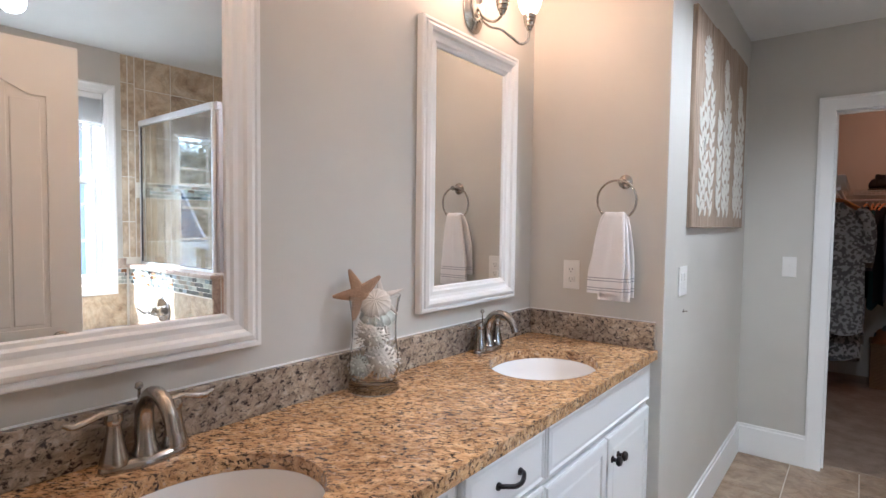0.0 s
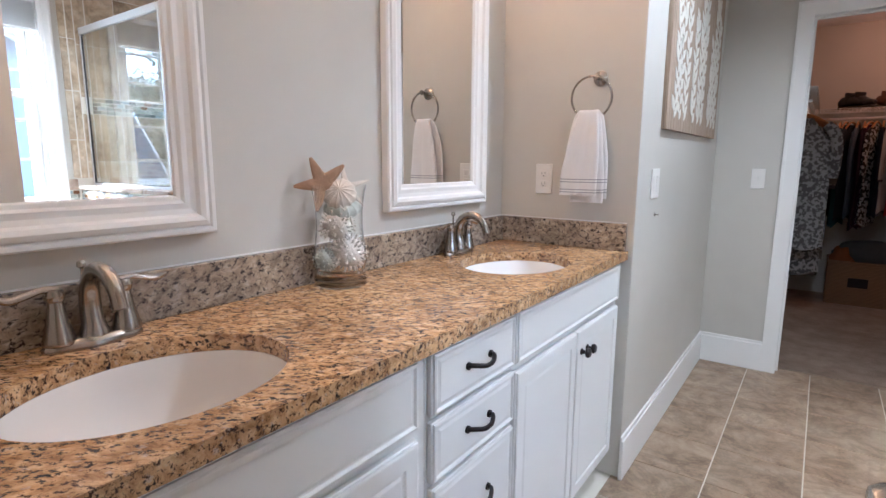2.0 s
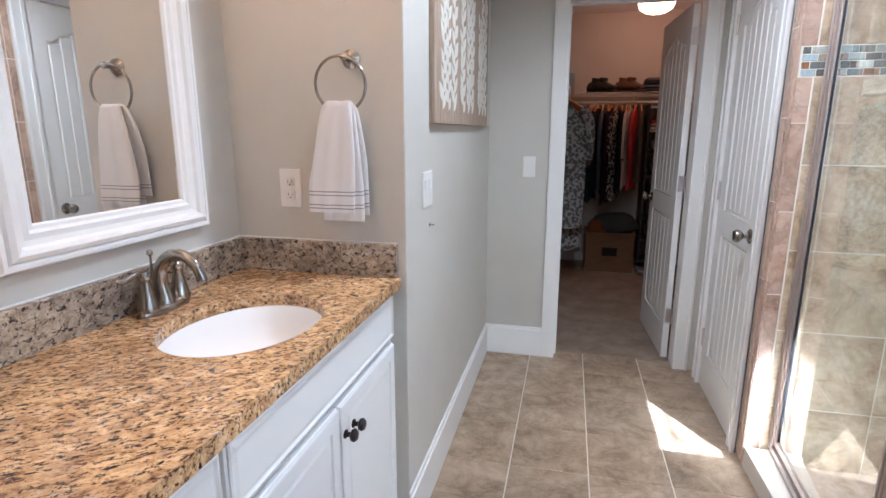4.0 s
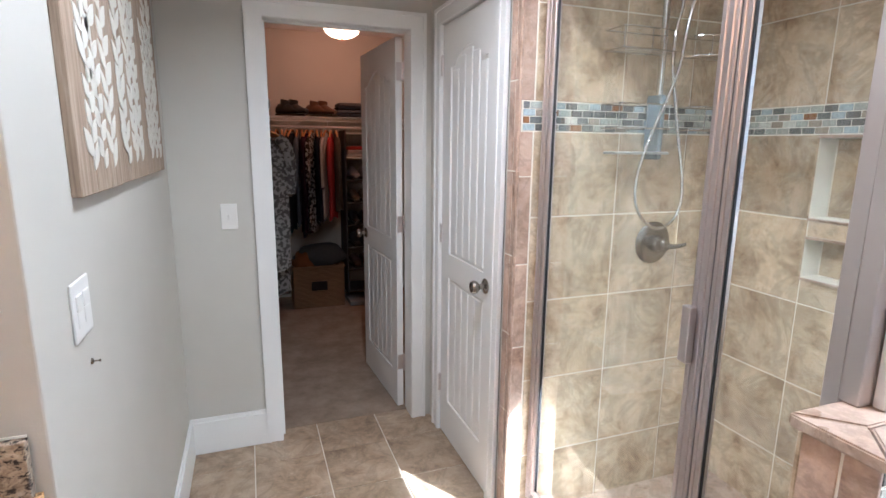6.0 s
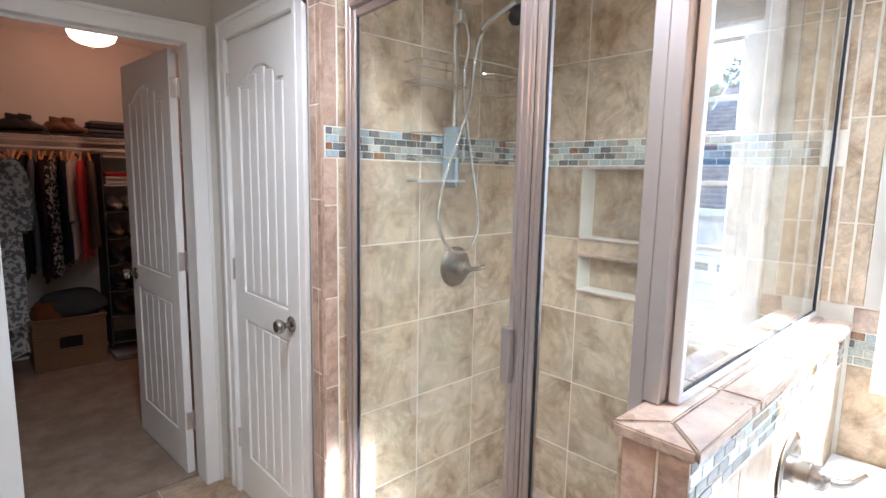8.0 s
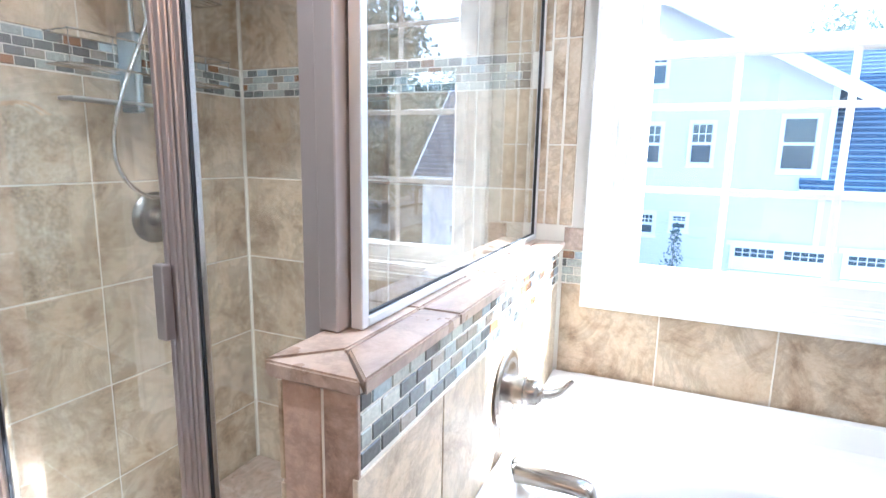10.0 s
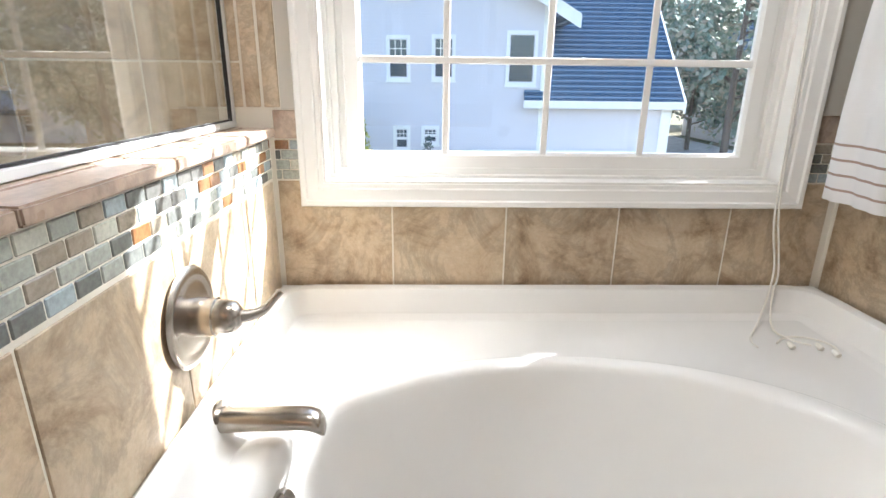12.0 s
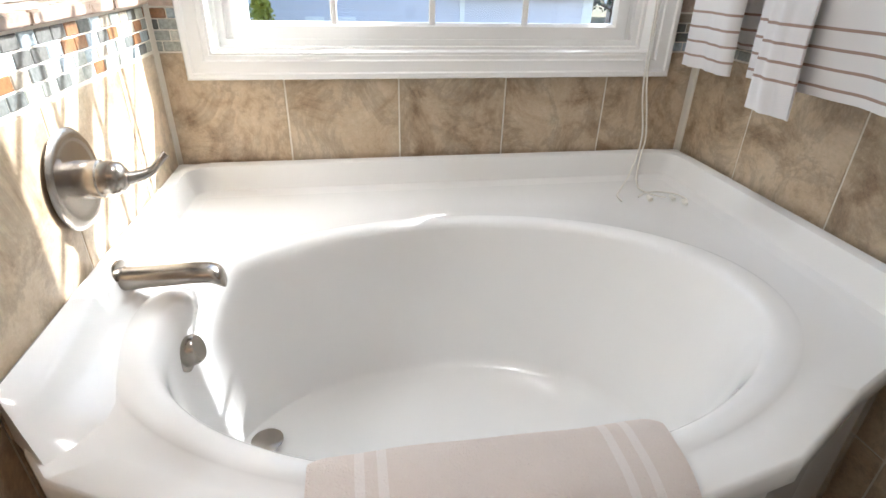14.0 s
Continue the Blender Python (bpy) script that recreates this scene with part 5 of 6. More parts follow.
side = empty("shower_side_panel", "fixed glass panel standing on the low tiled wall", "glass panel")
part("side_frame", boxes((0.838, 0.856, 1.812, 1.832, 1.097, 2.09), (0.856, 1.85, 1.812, 1.832, 1.097, 1.112), (0.856, 1.85, 1.808, 1.836, 2.05, 2.09), (1.832, 1.85, 1.812, 1.832, 1.112, 2.05), bevel=0.0015, seg=1), LITALU, side)
part("seal", boxes((1.828, 1.8315, 1.815, 1.829, 1.112, 2.05), (0.856, 1.832, 1.817, 1.827, 1.1125, 1.1165)), GASKET, side, "black rubber seal")
pane = part("side_pane", boxes((0.856, 1.832, 1.819, 1.825, 1.113, 2.05)), SHOWERGLASS, side, "clear tempered glass pane")
pane.visible_shadow = False

curb = structure("shower_curb", boxes((0.808, 0.944, 1.858, 3.012, 0, 0.088), bevel=0.002), GROUT, "low tiled curb of the shower", "curb")
structure("shower_pan", boxes((0.944, 1.852, 1.858, 3.012, 0, 0.028)), CAPTILE, "tiled shower floor", "shower floor")

v = empty("shower_valve", "brushed nickel shower mixer valve with a lever on the tiled wall", "shower valve")
part("escutcheon", lathe([(0.0, 0), (0.084, 0), (0.086, 0.003), (0.078, 0.009), (0.064, 0.012), (0.060, 0.010), (0.050, 0.011), (0.034, 0.014), (0.0, 0.014)], 40, (1.437, 3.014, 1.128), turn), NICKEL, v, smooth=True)
part("hub", lathe([(0.0, 0.01), (0.034, 0.01), (0.032, 0.045), (0.027, 0.05), (0.026, 0.072), (0.016, 0.080), (0.0, 0.081)], 32, (1.437, 3.014, 1.128), turn), NICKEL, v, smooth=True)
part("lever", tube(smooth_path([(1.437, 2.945, 1.128), (1.462, 2.935, 1.124), (1.49, 2.925, 1.126), (1.515, 2.915, 1.134)], 5), 0.008, 10, radii=[0.012 - 0.006 * i / 15 for i in range(16)]), NICKEL, v, smooth=True)

hs = empty("hand_shower", "chrome slide bar with a hand shower and a looping metal hose", "hand shower")
part("slide_bar", boxes((1.352, 1.372, 2.950, 2.972, 1.50, 2.22), bevel=0.005, seg=2), CHROME, hs, smooth=True)
part("lower_bracket", boxes((1.349, 1.376, 2.935, 3.014, 1.462, 1.70), bevel=0.009, seg=3), mat("bracket_blue_grey", (0.42, 0.50, 0.56), 0.2, 0.6), hs, "pale blue-grey bracket")
part("upper_bracket", boxes((1.347, 1.377, 2.945, 3.014, 2.16, 2.21), bevel=0.008, seg=3), CHROME, hs)
part("slider", boxes((1.345, 1.385, 2.92, 2.975, 2.08, 2.13), bevel=0.008, seg=3), CHROME, hs)
part("wand", tube(smooth_path([(1.44, 2.90, 2.06), (1.475, 2.895, 2.10), (1.52, 2.875, 2.14), (1.57, 2.85, 2.18)], 5), 0.012, 12), CHROME, hs, smooth=True)
part("spray_head", lathe([(0.0, 0), (0.012, 0), (0.020, 0.02), (0.042, 0.035), (0.046, 0.05), (0.044, 0.056), (0.0, 0.058)], 28, (1.56, 2.855, 2.165), Matrix.Rotation(radians(110), 4, "Y")), BLACKMETAL, hs, "dark rubber-faced spray head", smooth=True)
hose = [(1.495, 2.90, 2.11), (1.45, 2.915, 2.04), (1.43, 2.92, 1.95), (1.412, 2.925, 1.80), (1.375, 2.93, 1.69), (1.306, 2.93, 1.535), (1.263, 2.925, 1.417), (1.254, 2.92, 1.32), (1.285, 2.91, 1.245), (1.356, 2.905, 1.205), (1.43, 2.91, 1.232), (1.467, 2.915, 1.299), (1.466, 2.92, 1.402), (1.437, 2.925, 1.537), (1.408, 2.93, 1.689), (1.390, 2.935, 1.80), (1.395, 2.94, 1.92), (1.42, 2.945, 2.02), (1.40, 2.95, 2.10)]
part("hose", tube(smooth_path(hose, 6), 0.0065, 10), CHROME, hs, "ribbed chrome hose", smooth=True)

cad = empty("shower_caddy", "chrome wire shower caddy with two shelves", "shower caddy")
WIRE = CHROME
for z0, z1, xa, xb in ((1.845, 1.915, 1.14, 1.66), (1.575, 1.66, 1.14, 1.68)):
    for z in (z0, z1):
        pts = [(1.40, 3.0, z), (xa + 0.02, 3.0, z), (xa, 2.985, z), (xa, 2.91, z), (xa + 0.015, 2.895, z), (1.36, 2.905, z), (1.40, 2.95, z)]
        part("wire", tube(smooth_path(pts, 4), 0.0026, 8), WIRE, cad, smooth=True)
        pts = [(1.49, 3.0, z), (xb - 0.02, 3.0, z), (xb, 2.985, z), (xb, 2.91, z), (xb - 0.015, 2.895, z), (1.53, 2.905, z), (1.49, 2.95, z)]
        part("wire", tube(smooth_path(pts, 4), 0.0026, 8), WIRE, cad, smooth=True)
    for x in (xa, 1.26, 1.36, 1.53, 1.58, xb):
        part("wire", tube([(x, 2.90, z0), (x, 2.90, z1)], 0.002, 6), WIRE, cad, smooth=True)
    for q in range(3):
        y = 2.92 + q * 0.03
        part("wire", tube([(xa, y, z0), (1.39, y, z0)], 0.0015, 6), WIRE, cad)
        part("wire", tube([(1.50, y, z0), (xb, y, z0)], 0.0015, 6), WIRE, cad)
part("soap_shelf", boxes((1.15, 1.40, 2.925, 2.99, 1.482, 1.492), bevel=0.004), mat("milky_plastic", (0.6, 0.6, 0.58), 0.3, **{"Transmission Weight": 0.6}), cad, "milky plastic soap shelf")

# ---- downlight and an added fill light ----
dl = empty("downlight", "round recessed ceiling downlight, lit", "ceiling light", at=(1.28, 1.0, 2.53))
part("trim_ring", lathe([(0.062, 0), (0.095, 0), (0.095, -0.004), (0.088, -0.008), (0.064, -0.004)], 36), TRIM, dl, smooth=True)
part("lens", lathe([(0.0, 0), (0.064, 0), (0.062, -0.003), (0.0, -0.0035)], 36), DOME, dl, "lit lens", smooth=True)
# This second fixture is unseen, added with its spot as fill.
copy_thing(dl, pose(0.25, 2.45, 2.53))
for x, y, e in ((1.28, 1.0, 8.0), (0.25, 2.45, 12.5)):
    lamp("downlight_and_fill", "SPOT", pose(x, y, 2.50), e, (1.0, 0.95, 0.90), radius=0.06, cone=156)

# ---- closet ----
cl = empty("ceiling_lamp", "white dome ceiling lamp, lit, in the closet", "ceiling light")
part("canopy", lathe([(0.0, 0), (0.165, 0), (0.168, -0.06), (0.155, -0.07), (0.0, -0.07)], 36, (0.69, 5.9, 2.53)), BLACKMETAL, cl, smooth=True)
part("dome", lathe([(0.15, -0.02), (0.148, -0.045), (0.13, -0.08), (0.09, -0.105), (0.04, -0.118), (0.0, -0.12)], 36, (0.69, 5.9, 2.475)), CLOSETDOME, cl, "lit glass dome", smooth=True).visible_shadow = False
part("finial", lathe([(0.0, -0.135), (0.008, -0.13), (0.011, -0.122), (0.005, -0.116), (0.0, -0.114)], 14, (0.69, 5.9, 2.475)), NICKEL, cl, smooth=True)

WIREWHITE = mat("shelf_wire_white", (0.74, 0.72, 0.68), 0.4)


def wire_shelf(x0, x1, y0, y1, z, along_x, label):
    s = empty("closet_shelf", label, "shelf")
    bm = bmesh.new()
    if along_x:
        for k in range(int((x1 - x0) / 0.03)):
            x = x0 + 0.03 * k
            tube([(x, y1, z), (x, y0 + 0.004, z), (x, y0, z - 0.035)], 0.0024, 5, bm)
        for y, zz in ((y1, z - 0.003), (y0 + 0.15, z - 0.003), (y0, z - 0.002), (y0, z - 0.038)):
            tube([(x0, y, zz), (x1, y, zz)], 0.0035, 6, bm)
        rod = [(x0, y0 + 0.03, z - 0.09), (x1, y0 + 0.03, z - 0.09)]
    else:
        for k in range(int((y1 - y0) / 0.03)):
            y = y0 + 0.03 * k
            tube([(x0, y, z), (x1 - 0.004, y, z), (x1, y, z - 0.035)], 0.0024, 5, bm)
        for x, zz in ((x0, z - 0.003), (x1 - 0.15, z - 0.003), (x1, z - 0.002), (x1, z - 0.038)):
            tube([(x, y0, zz), (x, y1, zz)], 0.0035, 6, bm)
        rod = [(x1 - 0.03, y0, z - 0.09), (x1 - 0.03, y1, z - 0.09)]
    tagged(part("wire_deck", bm, WIREWHITE, s, smooth=True), kind="stuff")
    part("hanging_rod", tube(rod, 0.012, 12), WIREWHITE, s, smooth=True)
    for t in (0.15, 0.5, 0.85):
        a = Vector(rod[0]).lerp(Vector(rod[1]), t)
        part("bracket", tube([a, a + Vector((0, 0, 0.05))], 0.004, 8), WIREWHITE, s)


wire_shelf(-0.29, 1.49, 6.24, 6.58, 1.745, True, "white wire shelf with a hanging rod on the closet's back wall")
wire_shelf(-0.29, 0.04, 4.45, 6.2, 1.745, False, "white wire shelf with a hanging rod on the closet's side wall")

HANGER = mat("hanger_wood", (0.50, 0.20, 0.06), 0.4)


def fabric(name, base, spots=None, scale=40):
    m = cloth(name, base, 300, 0.003, 0.7)
    if spots:
        n = Nodes(m)
        n.color(n.mix(base, spots, fac=n.ramp(n.noise(scale, 2, 0.5), [(0.48, 0.0), (0.53, 1.0)])))
    return m


def garment(at, turn, z_top, z_low, width, material, label, seed):
    """A hung garment: shoulders, two sleeves and a body with folds, on a wooden hanger; local x is its width."""
    rnd = random.Random(seed)
    g = empty("hanging_garment", label, "clothes")
    bm = bmesh.new()
    n, rows = 22, 12
    rings = []
    for j in range(rows + 1):
        f = j / rows
        z = -f * (z_top - z_low)
        w = width / 2 * (0.28 if j == 0 else 0.86 + 0.18 * f + 0.05 * math.sin(f * 6 + seed))
        d = 0.012 + 0.020 * min(1, f * 4)
        if j == 1:
            w *= 0.92
        ring = []
        for k in range(n):
            a = 2 * math.pi * k / n
            fold = 1 + 0.35 * f * math.sin(3 * a + seed) + 0.2 * f * math.sin(7 * a + seed * 2 + f * 2)
            ring.append(bm.verts.new((w * math.cos(a), d * math.sin(a) * fold, z - (0.055 * abs(math.cos(a)) if j == 1 else 0) - (0.02 * math.sin(3 * a + seed) if j == rows else 0))))
        rings.append(ring)
    for a, b in zip(rings, rings[1:]):
        for k in range(n):
            bm.faces.new((a[k], a[(k + 1) % n], b[(k + 1) % n], b[k]))
    bm.faces.new(rings[0]), bm.faces.new(rings[-1])
    part("body", bm, material, g, smooth=True)
    for s in (-1, 1):
        ln = rnd.uniform(0.35, 0.5) * min(1, (z_top - z_low) / 0.6)
        pts = [(s * width * 0.36, 0, -0.05), (s * width * 0.50, 0.005, -0.12), (s * width * 0.55, 0.008, -0.28), (s * width * 0.54, 0.0, -0.05 - ln)]
        bm = tube(smooth_path(pts, 3), 0.035, 10, radii=[0.03, 0.036, 0.04, 0.042, 0.042, 0.042, 0.04, 0.038, 0.036, 0.034])
        bmesh.ops.scale(bm, vec=(1, 0.55, 1), verts=bm.verts)
        part("sleeve", bm, material, g, smooth=True)
    h = part("hanger", tube(smooth_path([(-width * 0.44, 0, -0.055), (-0.06, 0, 0.012), (0, 0, 0.025), (0.06, 0, 0.012), (width * 0.44, 0, -0.055)], 4), 0.008, 8), HANGER, g, "orange-brown wooden hanger", smooth=True)
    part("hook", tube([(0, 0, 0.025), (0, 0, 0.05), (0.012, 0, 0.062), (0.022, 0, 0.05)], 0.0018, 6), CHROME, h)
    g.matrix_world = pose(at[0], at[1], z_top, 0, 0, turn)


BACK = [((0.02, 0.05, 0.07), None, "dark navy top", 0.85), ((0.02, 0.022, 0.025), None, "black knit top", 0.80), ((0.015, 0.05, 0.055), None, "dark teal dress", 0.72), ((0.03, 0.03, 0.035), None, "charcoal top", 0.78),
        ((0.12, 0.14, 0.17), None, "grey blue shirt", 0.80), ((0.03, 0.012, 0.02), None, "dark plum dress", 0.70), ((0.05, 0.012, 0.03), None, "burgundy dress", 0.72), ((0.03, 0.03, 0.03), (0.45, 0.42, 0.40), "black and white patterned dress", 0.74),
        ((0.02, 0.02, 0.03), None, "black shirt", 0.82), ((0.12, 0.10, 0.13), None, "grey violet shirt", 0.84), ((0.55, 0.50, 0.48), None, "pale pink shirt", 0.86), ((0.5, 0.05, 0.05), None, "red shirt", 0.84), ((0.14, 0.11, 0.08), None, "brown jacket", 0.92)]
for k, (base, spots, what, low) in enumerate(BACK):
    m = fabric("fabric_" + what.replace(" ", "_"), base, spots)
    garment((0.16 + 0.043 * k, 6.28 + 0.012 * math.sin(k * 2.3)), 78 + 9 * math.sin(k * 1.7), 1.60, low, 0.40, m, what + " on a wooden hanger", k + 1)
LEFTS = [((0.12, 0.12, 0.12), (0.34, 0.33, 0.31), "dark and white patterned dress", 0.62), ((0.30, 0.28, 0.26), (0.08, 0.08, 0.08), "grey and black patterned dress", 0.40), ((0.10, 0.10, 0.11), (0.30, 0.29, 0.28), "charcoal patterned cardigan", 0.6),
         ((0.16, 0.14, 0.12), None, "dark taupe coat", 0.5), ((0.10, 0.11, 0.14), (0.32, 0.32, 0.34), "blue grey printed top", 0.65), ((0.24, 0.22, 0.20), (0.10, 0.09, 0.09), "stone grey printed top", 0.7), ((0.08, 0.08, 0.10), None, "dark grey dress", 0.35), ((0.28, 0.28, 0.30), (0.08, 0.08, 0.10), "light grey printed dress", 0.38)]
for k, (base, spots, what, low) in enumerate(LEFTS):
    m = fabric("fabric_" + what.replace(" ", "_"), base, spots, 42)
    garment((-0.035, 5.2 + 0.115 * k), 8 * math.sin(k * 2.1), 1.60, low, 0.40, m, what + " on the closet side rod", k + 30)

BASKET = mat("wicker", (0.33, 0.19, 0.09), 0.7)
nb = Nodes(BASKET)
wv = nb.t.nodes.new("ShaderNodeTexWave")
wv.inputs["Scale"].default_value, wv.inputs["Distortion"].default_value = 26, 3
wv.bands_direction = "Z"
nb.link(nb.co, wv.inputs["Vector"])
nb.color(nb.ramp(wv.outputs["Fac"], [(0.1, (0.15, 0.08, 0.035)), (0.6, (0.36, 0.21, 0.10))]))
nb.bump(wv.outputs["Fac"], 0.8, 0.01)
bk = empty("wicker_basket", "square wicker basket with a dark label plate on the carpet", "basket")
bx0, bx1, by0, by1 = 0.235, 0.70, 6.16, 6.52
part("side", boxes((bx0, bx1, by0, by0 + 0.02, 0.006, 0.385), (bx0, bx1, by1 - 0.02, by1, 0.006, 0.385), (bx0, bx0 + 0.02, by0 + 0.02, by1 - 0.02, 0.006, 0.385), (bx1 - 0.02, bx1, by0 + 0.02, by1 - 0.02, 0.006, 0.385), (bx0, bx1, by0 + 0.02, by1 - 0.02, 0.006, 0.02), bevel=0.006), BASKET, bk)
part("rim", tube([(bx0, by0, 0.39), (bx1, by0, 0.39), (bx1, by1, 0.39), (bx0, by1, 0.39)], 0.014, 8, closed=True), BASKET, bk, smooth=True)
part("label_plate", boxes((0.395, 0.54, by0 - 0.005, by0, 0.17, 0.255), bevel=0.002), BLACKMETAL, bk, "dark metal label plate")
for c0, c1, z, m, name in ((0.25, 0.45, 0.43, (0.28, 0.10, 0.04), "rust brown bag"), (0.27, 0.74, 0.49, (0.10, 0.095, 0.09), "dark grey folded blanket")):
    bm = bmesh.new()
    bmesh.ops.create_uvsphere(bm, u_segments=24, v_segments=14, radius=1)
    for vtx in bm.verts:
        k = noise.noise(vtx.co * 1.7 + Vector((c0 * 9, 0, 0)))
        vtx.co *= 1 + 0.18 * k
        vtx.co = Vector(((c0 + c1) / 2 + vtx.co.x * (c1 - c0) / 2, 6.33 + vtx.co.y * 0.13, z - 0.05 + vtx.co.z * 0.12 + 0.03))
    ob = part(name.replace("dark grey ", "").replace("rust brown ", ""), bm, fabric("fabric_" + name.replace(" ", "_"), m), None, smooth=True)
    tagged(ob, name + " stuffed into the wicker basket", "bag" if "bag" in name else "blanket")

SHOEBLACK = mat("boot_leather_black", (0.02, 0.018, 0.016), 0.45)
SHOEBROWN = mat("boot_leather_brown", (0.11, 0.05, 0.025), 0.5)
SOLE = mat("boot_sole", (0.03, 0.025, 0.02), 0.8)


def boot(x, y, z, material, shaft, label, turn=0, ln=0.27):
    b = empty("boot" if shaft > 0.05 else "shoe", label, "boots" if shaft > 0.05 else "shoes")
    bm = bmesh.new()
    rings = []
    for f, w, h in ((0, 0.026, 0.06), (0.08, 0.036, 0.085), (0.3, 0.040, 0.10), (0.5, 0.042, 0.085), (0.72, 0.046, 0.055), (0.9, 0.040, 0.045), (1.0, 0.018, 0.03)):
        rings.append([bm.verts.new((w * math.cos(2 * math.pi * k / 14), -ln * f, 0.022 + max(0, (0.5 + 0.5 * math.sin(2 * math.pi * k / 14))) * h)) for k in range(14)])
    for a, c in zip(rings, rings[1:]):
        for k in range(14):
            bm.faces.new((a[k], a[(k + 1) % 14], c[(k + 1) % 14], c[k]))
    bm.faces.new(rings[0]), bm.faces.new(rings[-1])
    part("upper", bm, material, b, smooth=True)
    if shaft > 0.05:
        part("shaft", lathe([(0.040, 0.05), (0.042, 0.08), (0.037, 0.05 + shaft * 0.55), (0.044, 0.05 + shaft * 0.85), (0.040, 0.05 + shaft), (0.034, 0.05)], 18, (0, -0.062, 0), Matrix.Rotation(radians(12), 4, "X")), material, b, smooth=True)
    part("sole", boxes((-0.036, 0.036, -ln, 0.0, 0.0, 0.022), bevel=0.009), SOLE, b)
    b.matrix_world = pose(x, y, z, 0, 0, turn)


for x, t in ((0.24, 55), (0.33, 35)):
    boot(x - 0.06, 6.46, 1.75, SHOEBLACK, 0.095, "black leather ankle boot on the closet shelf", t)
for x, t in ((0.50, 50), (0.60, 28)):
    boot(x - 0.06, 6.46, 1.75, SHOEBROWN, 0.092, "brown leather ankle boot on the closet shelf", t)
JEANS = [(0.05, 0.06, 0.08), (0.10, 0.11, 0.13), (0.03, 0.03, 0.04), (0.14, 0.13, 0.13)]
for k, base in enumerate(JEANS):
    o = part("folded_trousers", boxes((0.68 + 0.01 * k, 0.97 - 0.008 * k, 6.28, 6.54, 1.752 + 0.032 * k, 1.782 + 0.032 * k), bevel=0.011, seg=3), fabric("fabric_denim", base), smooth=True)
    tagged(o, "pair of folded dark trousers stacked on the closet shelf", "clothes", "stack of folded trousers")

tower = empty("shoe_rack", "dark hanging shelf tower with shoes and folded clothes", "shoe rack")
DARKSHELF = mat("rack_dark", (0.05, 0.04, 0.035), 0.6)
part("side_panel", boxes((0.742, 0.752, 6.20, 6.55, 0.10, 1.63)), DARKSHELF, tower)
part("side_panel", boxes((1.06, 1.07, 6.20, 6.55, 0.10, 1.63)), DARKSHELF, tower)
for z in (0.12, 0.33, 0.54, 0.75, 0.96, 1.17, 1.38, 1.60):
    part("shelf", boxes((0.752, 1.06, 6.20, 6.55, z, z + 0.012)), WIREWHITE if z > 1.3 else DARKSHELF, tower, "pale shelf board" if z > 1.3 else "")
for k, (z, base, what) in enumerate(((1.392, (0.55, 0.50, 0.48), "white"), (1.425, (0.5, 0.42, 0.40), "pale pink"), (1.458, (0.5, 0.06, 0.05), "red"))):
    o = part("folded_shirt", boxes((0.77, 1.04, 6.22, 6.5, z, z + 0.031), bevel=0.012, seg=3), fabric("fabric_" + what, base), smooth=True)
    tagged(o, what + " shirt folded on the shelf of the rack", "clothes")
for z, c in ((1.182, (0.45, 0.42, 0.42)), (0.972, (0.25, 0.18, 0.12)), (0.762, (0.06, 0.05, 0.05)), (0.552, (0.05, 0.04, 0.04)), (0.342, (0.10, 0.05, 0.04))):
    m = mat("shoe_leather", c, 0.5)
    for x in (0.83, 0.93):
        boot(x, 6.46, z, m, 0.03, "pair-mate shoe standing on the dark rack", 4, 0.24)
o = part("flat_shoe_box", boxes((0.74, 1.02, 6.10, 6.4, 0.006, 0.05), bevel=0.006), fabric("fabric_grey_box", (0.3, 0.3, 0.3)))
tagged(o, "low grey box on the closet carpet", "box")

# ---- outdoors ----
GROUND = -4.1
SIDING = mat("siding_lavender", (0.62, 0.61, 0.68), 0.7)
ns = Nodes(SIDING)
w1 = ns.t.nodes.new("ShaderNodeTexWave")
w1.bands_direction, w1.wave_profile = "Z", "SAW"
w1.inputs["Scale"].default_value = 2.6
ns.link(ns.co, w1.inputs["Vector"])
ns.bump(w1.outputs["Fac"], 0.5, 0.02)
ns.color(ns.mix((0.62, 0.61, 0.68), (0.57, 0.56, 0.62), fac=ns.noise(0.6, 4)))
SHINGLE = mat("roof_shingle", (0.06, 0.07, 0.09), 0.9)
nr = Nodes(SHINGLE)
w2 = nr.t.nodes.new("ShaderNodeTexWave")
w2.bands_direction, w2.wave_profile = "Z", "SAW"
w2.inputs["Scale"].default_value = 1.7
nr.link(nr.co, w2.inputs["Vector"])
nr.color(nr.mix(nr.ramp(nr.noise(5, 4, 0.7, nr.mapped((1, 1, 6))), [(0.35, (0.018, 0.045, 0.085)), (0.65, (0.04, 0.085, 0.15))]), (0.20, 0.30, 0.40), fac=nr.ramp(w2.outputs["Fac"], [(0.7, 0.0), (0.85, 0.9)])))
nr.bump(w2.outputs["Fac"], 0.9, 0.05)
EXTWHITE = paint("exterior_white", (0.78, 0.78, 0.78), 0.5, 20, 0.001)
DARKGLASS = mat("window_glass_dark", (0.05, 0.07, 0.09), 0.08)
GRASS = mat("dry_grass", (0.12, 0.10, 0.05), 0.95)
ng = Nodes(GRASS)
ng.color(ng.ramp(ng.noise(0.5, 6, 0.65), [(0.35, (0.05, 0.07, 0.025)), (0.5, (0.14, 0.115, 0.06)), (0.68, (0.24, 0.17, 0.10))]))
CONCRETE = mat("driveway_concrete", (0.42, 0.40, 0.37), 0.9)
nc = Nodes(CONCRETE)
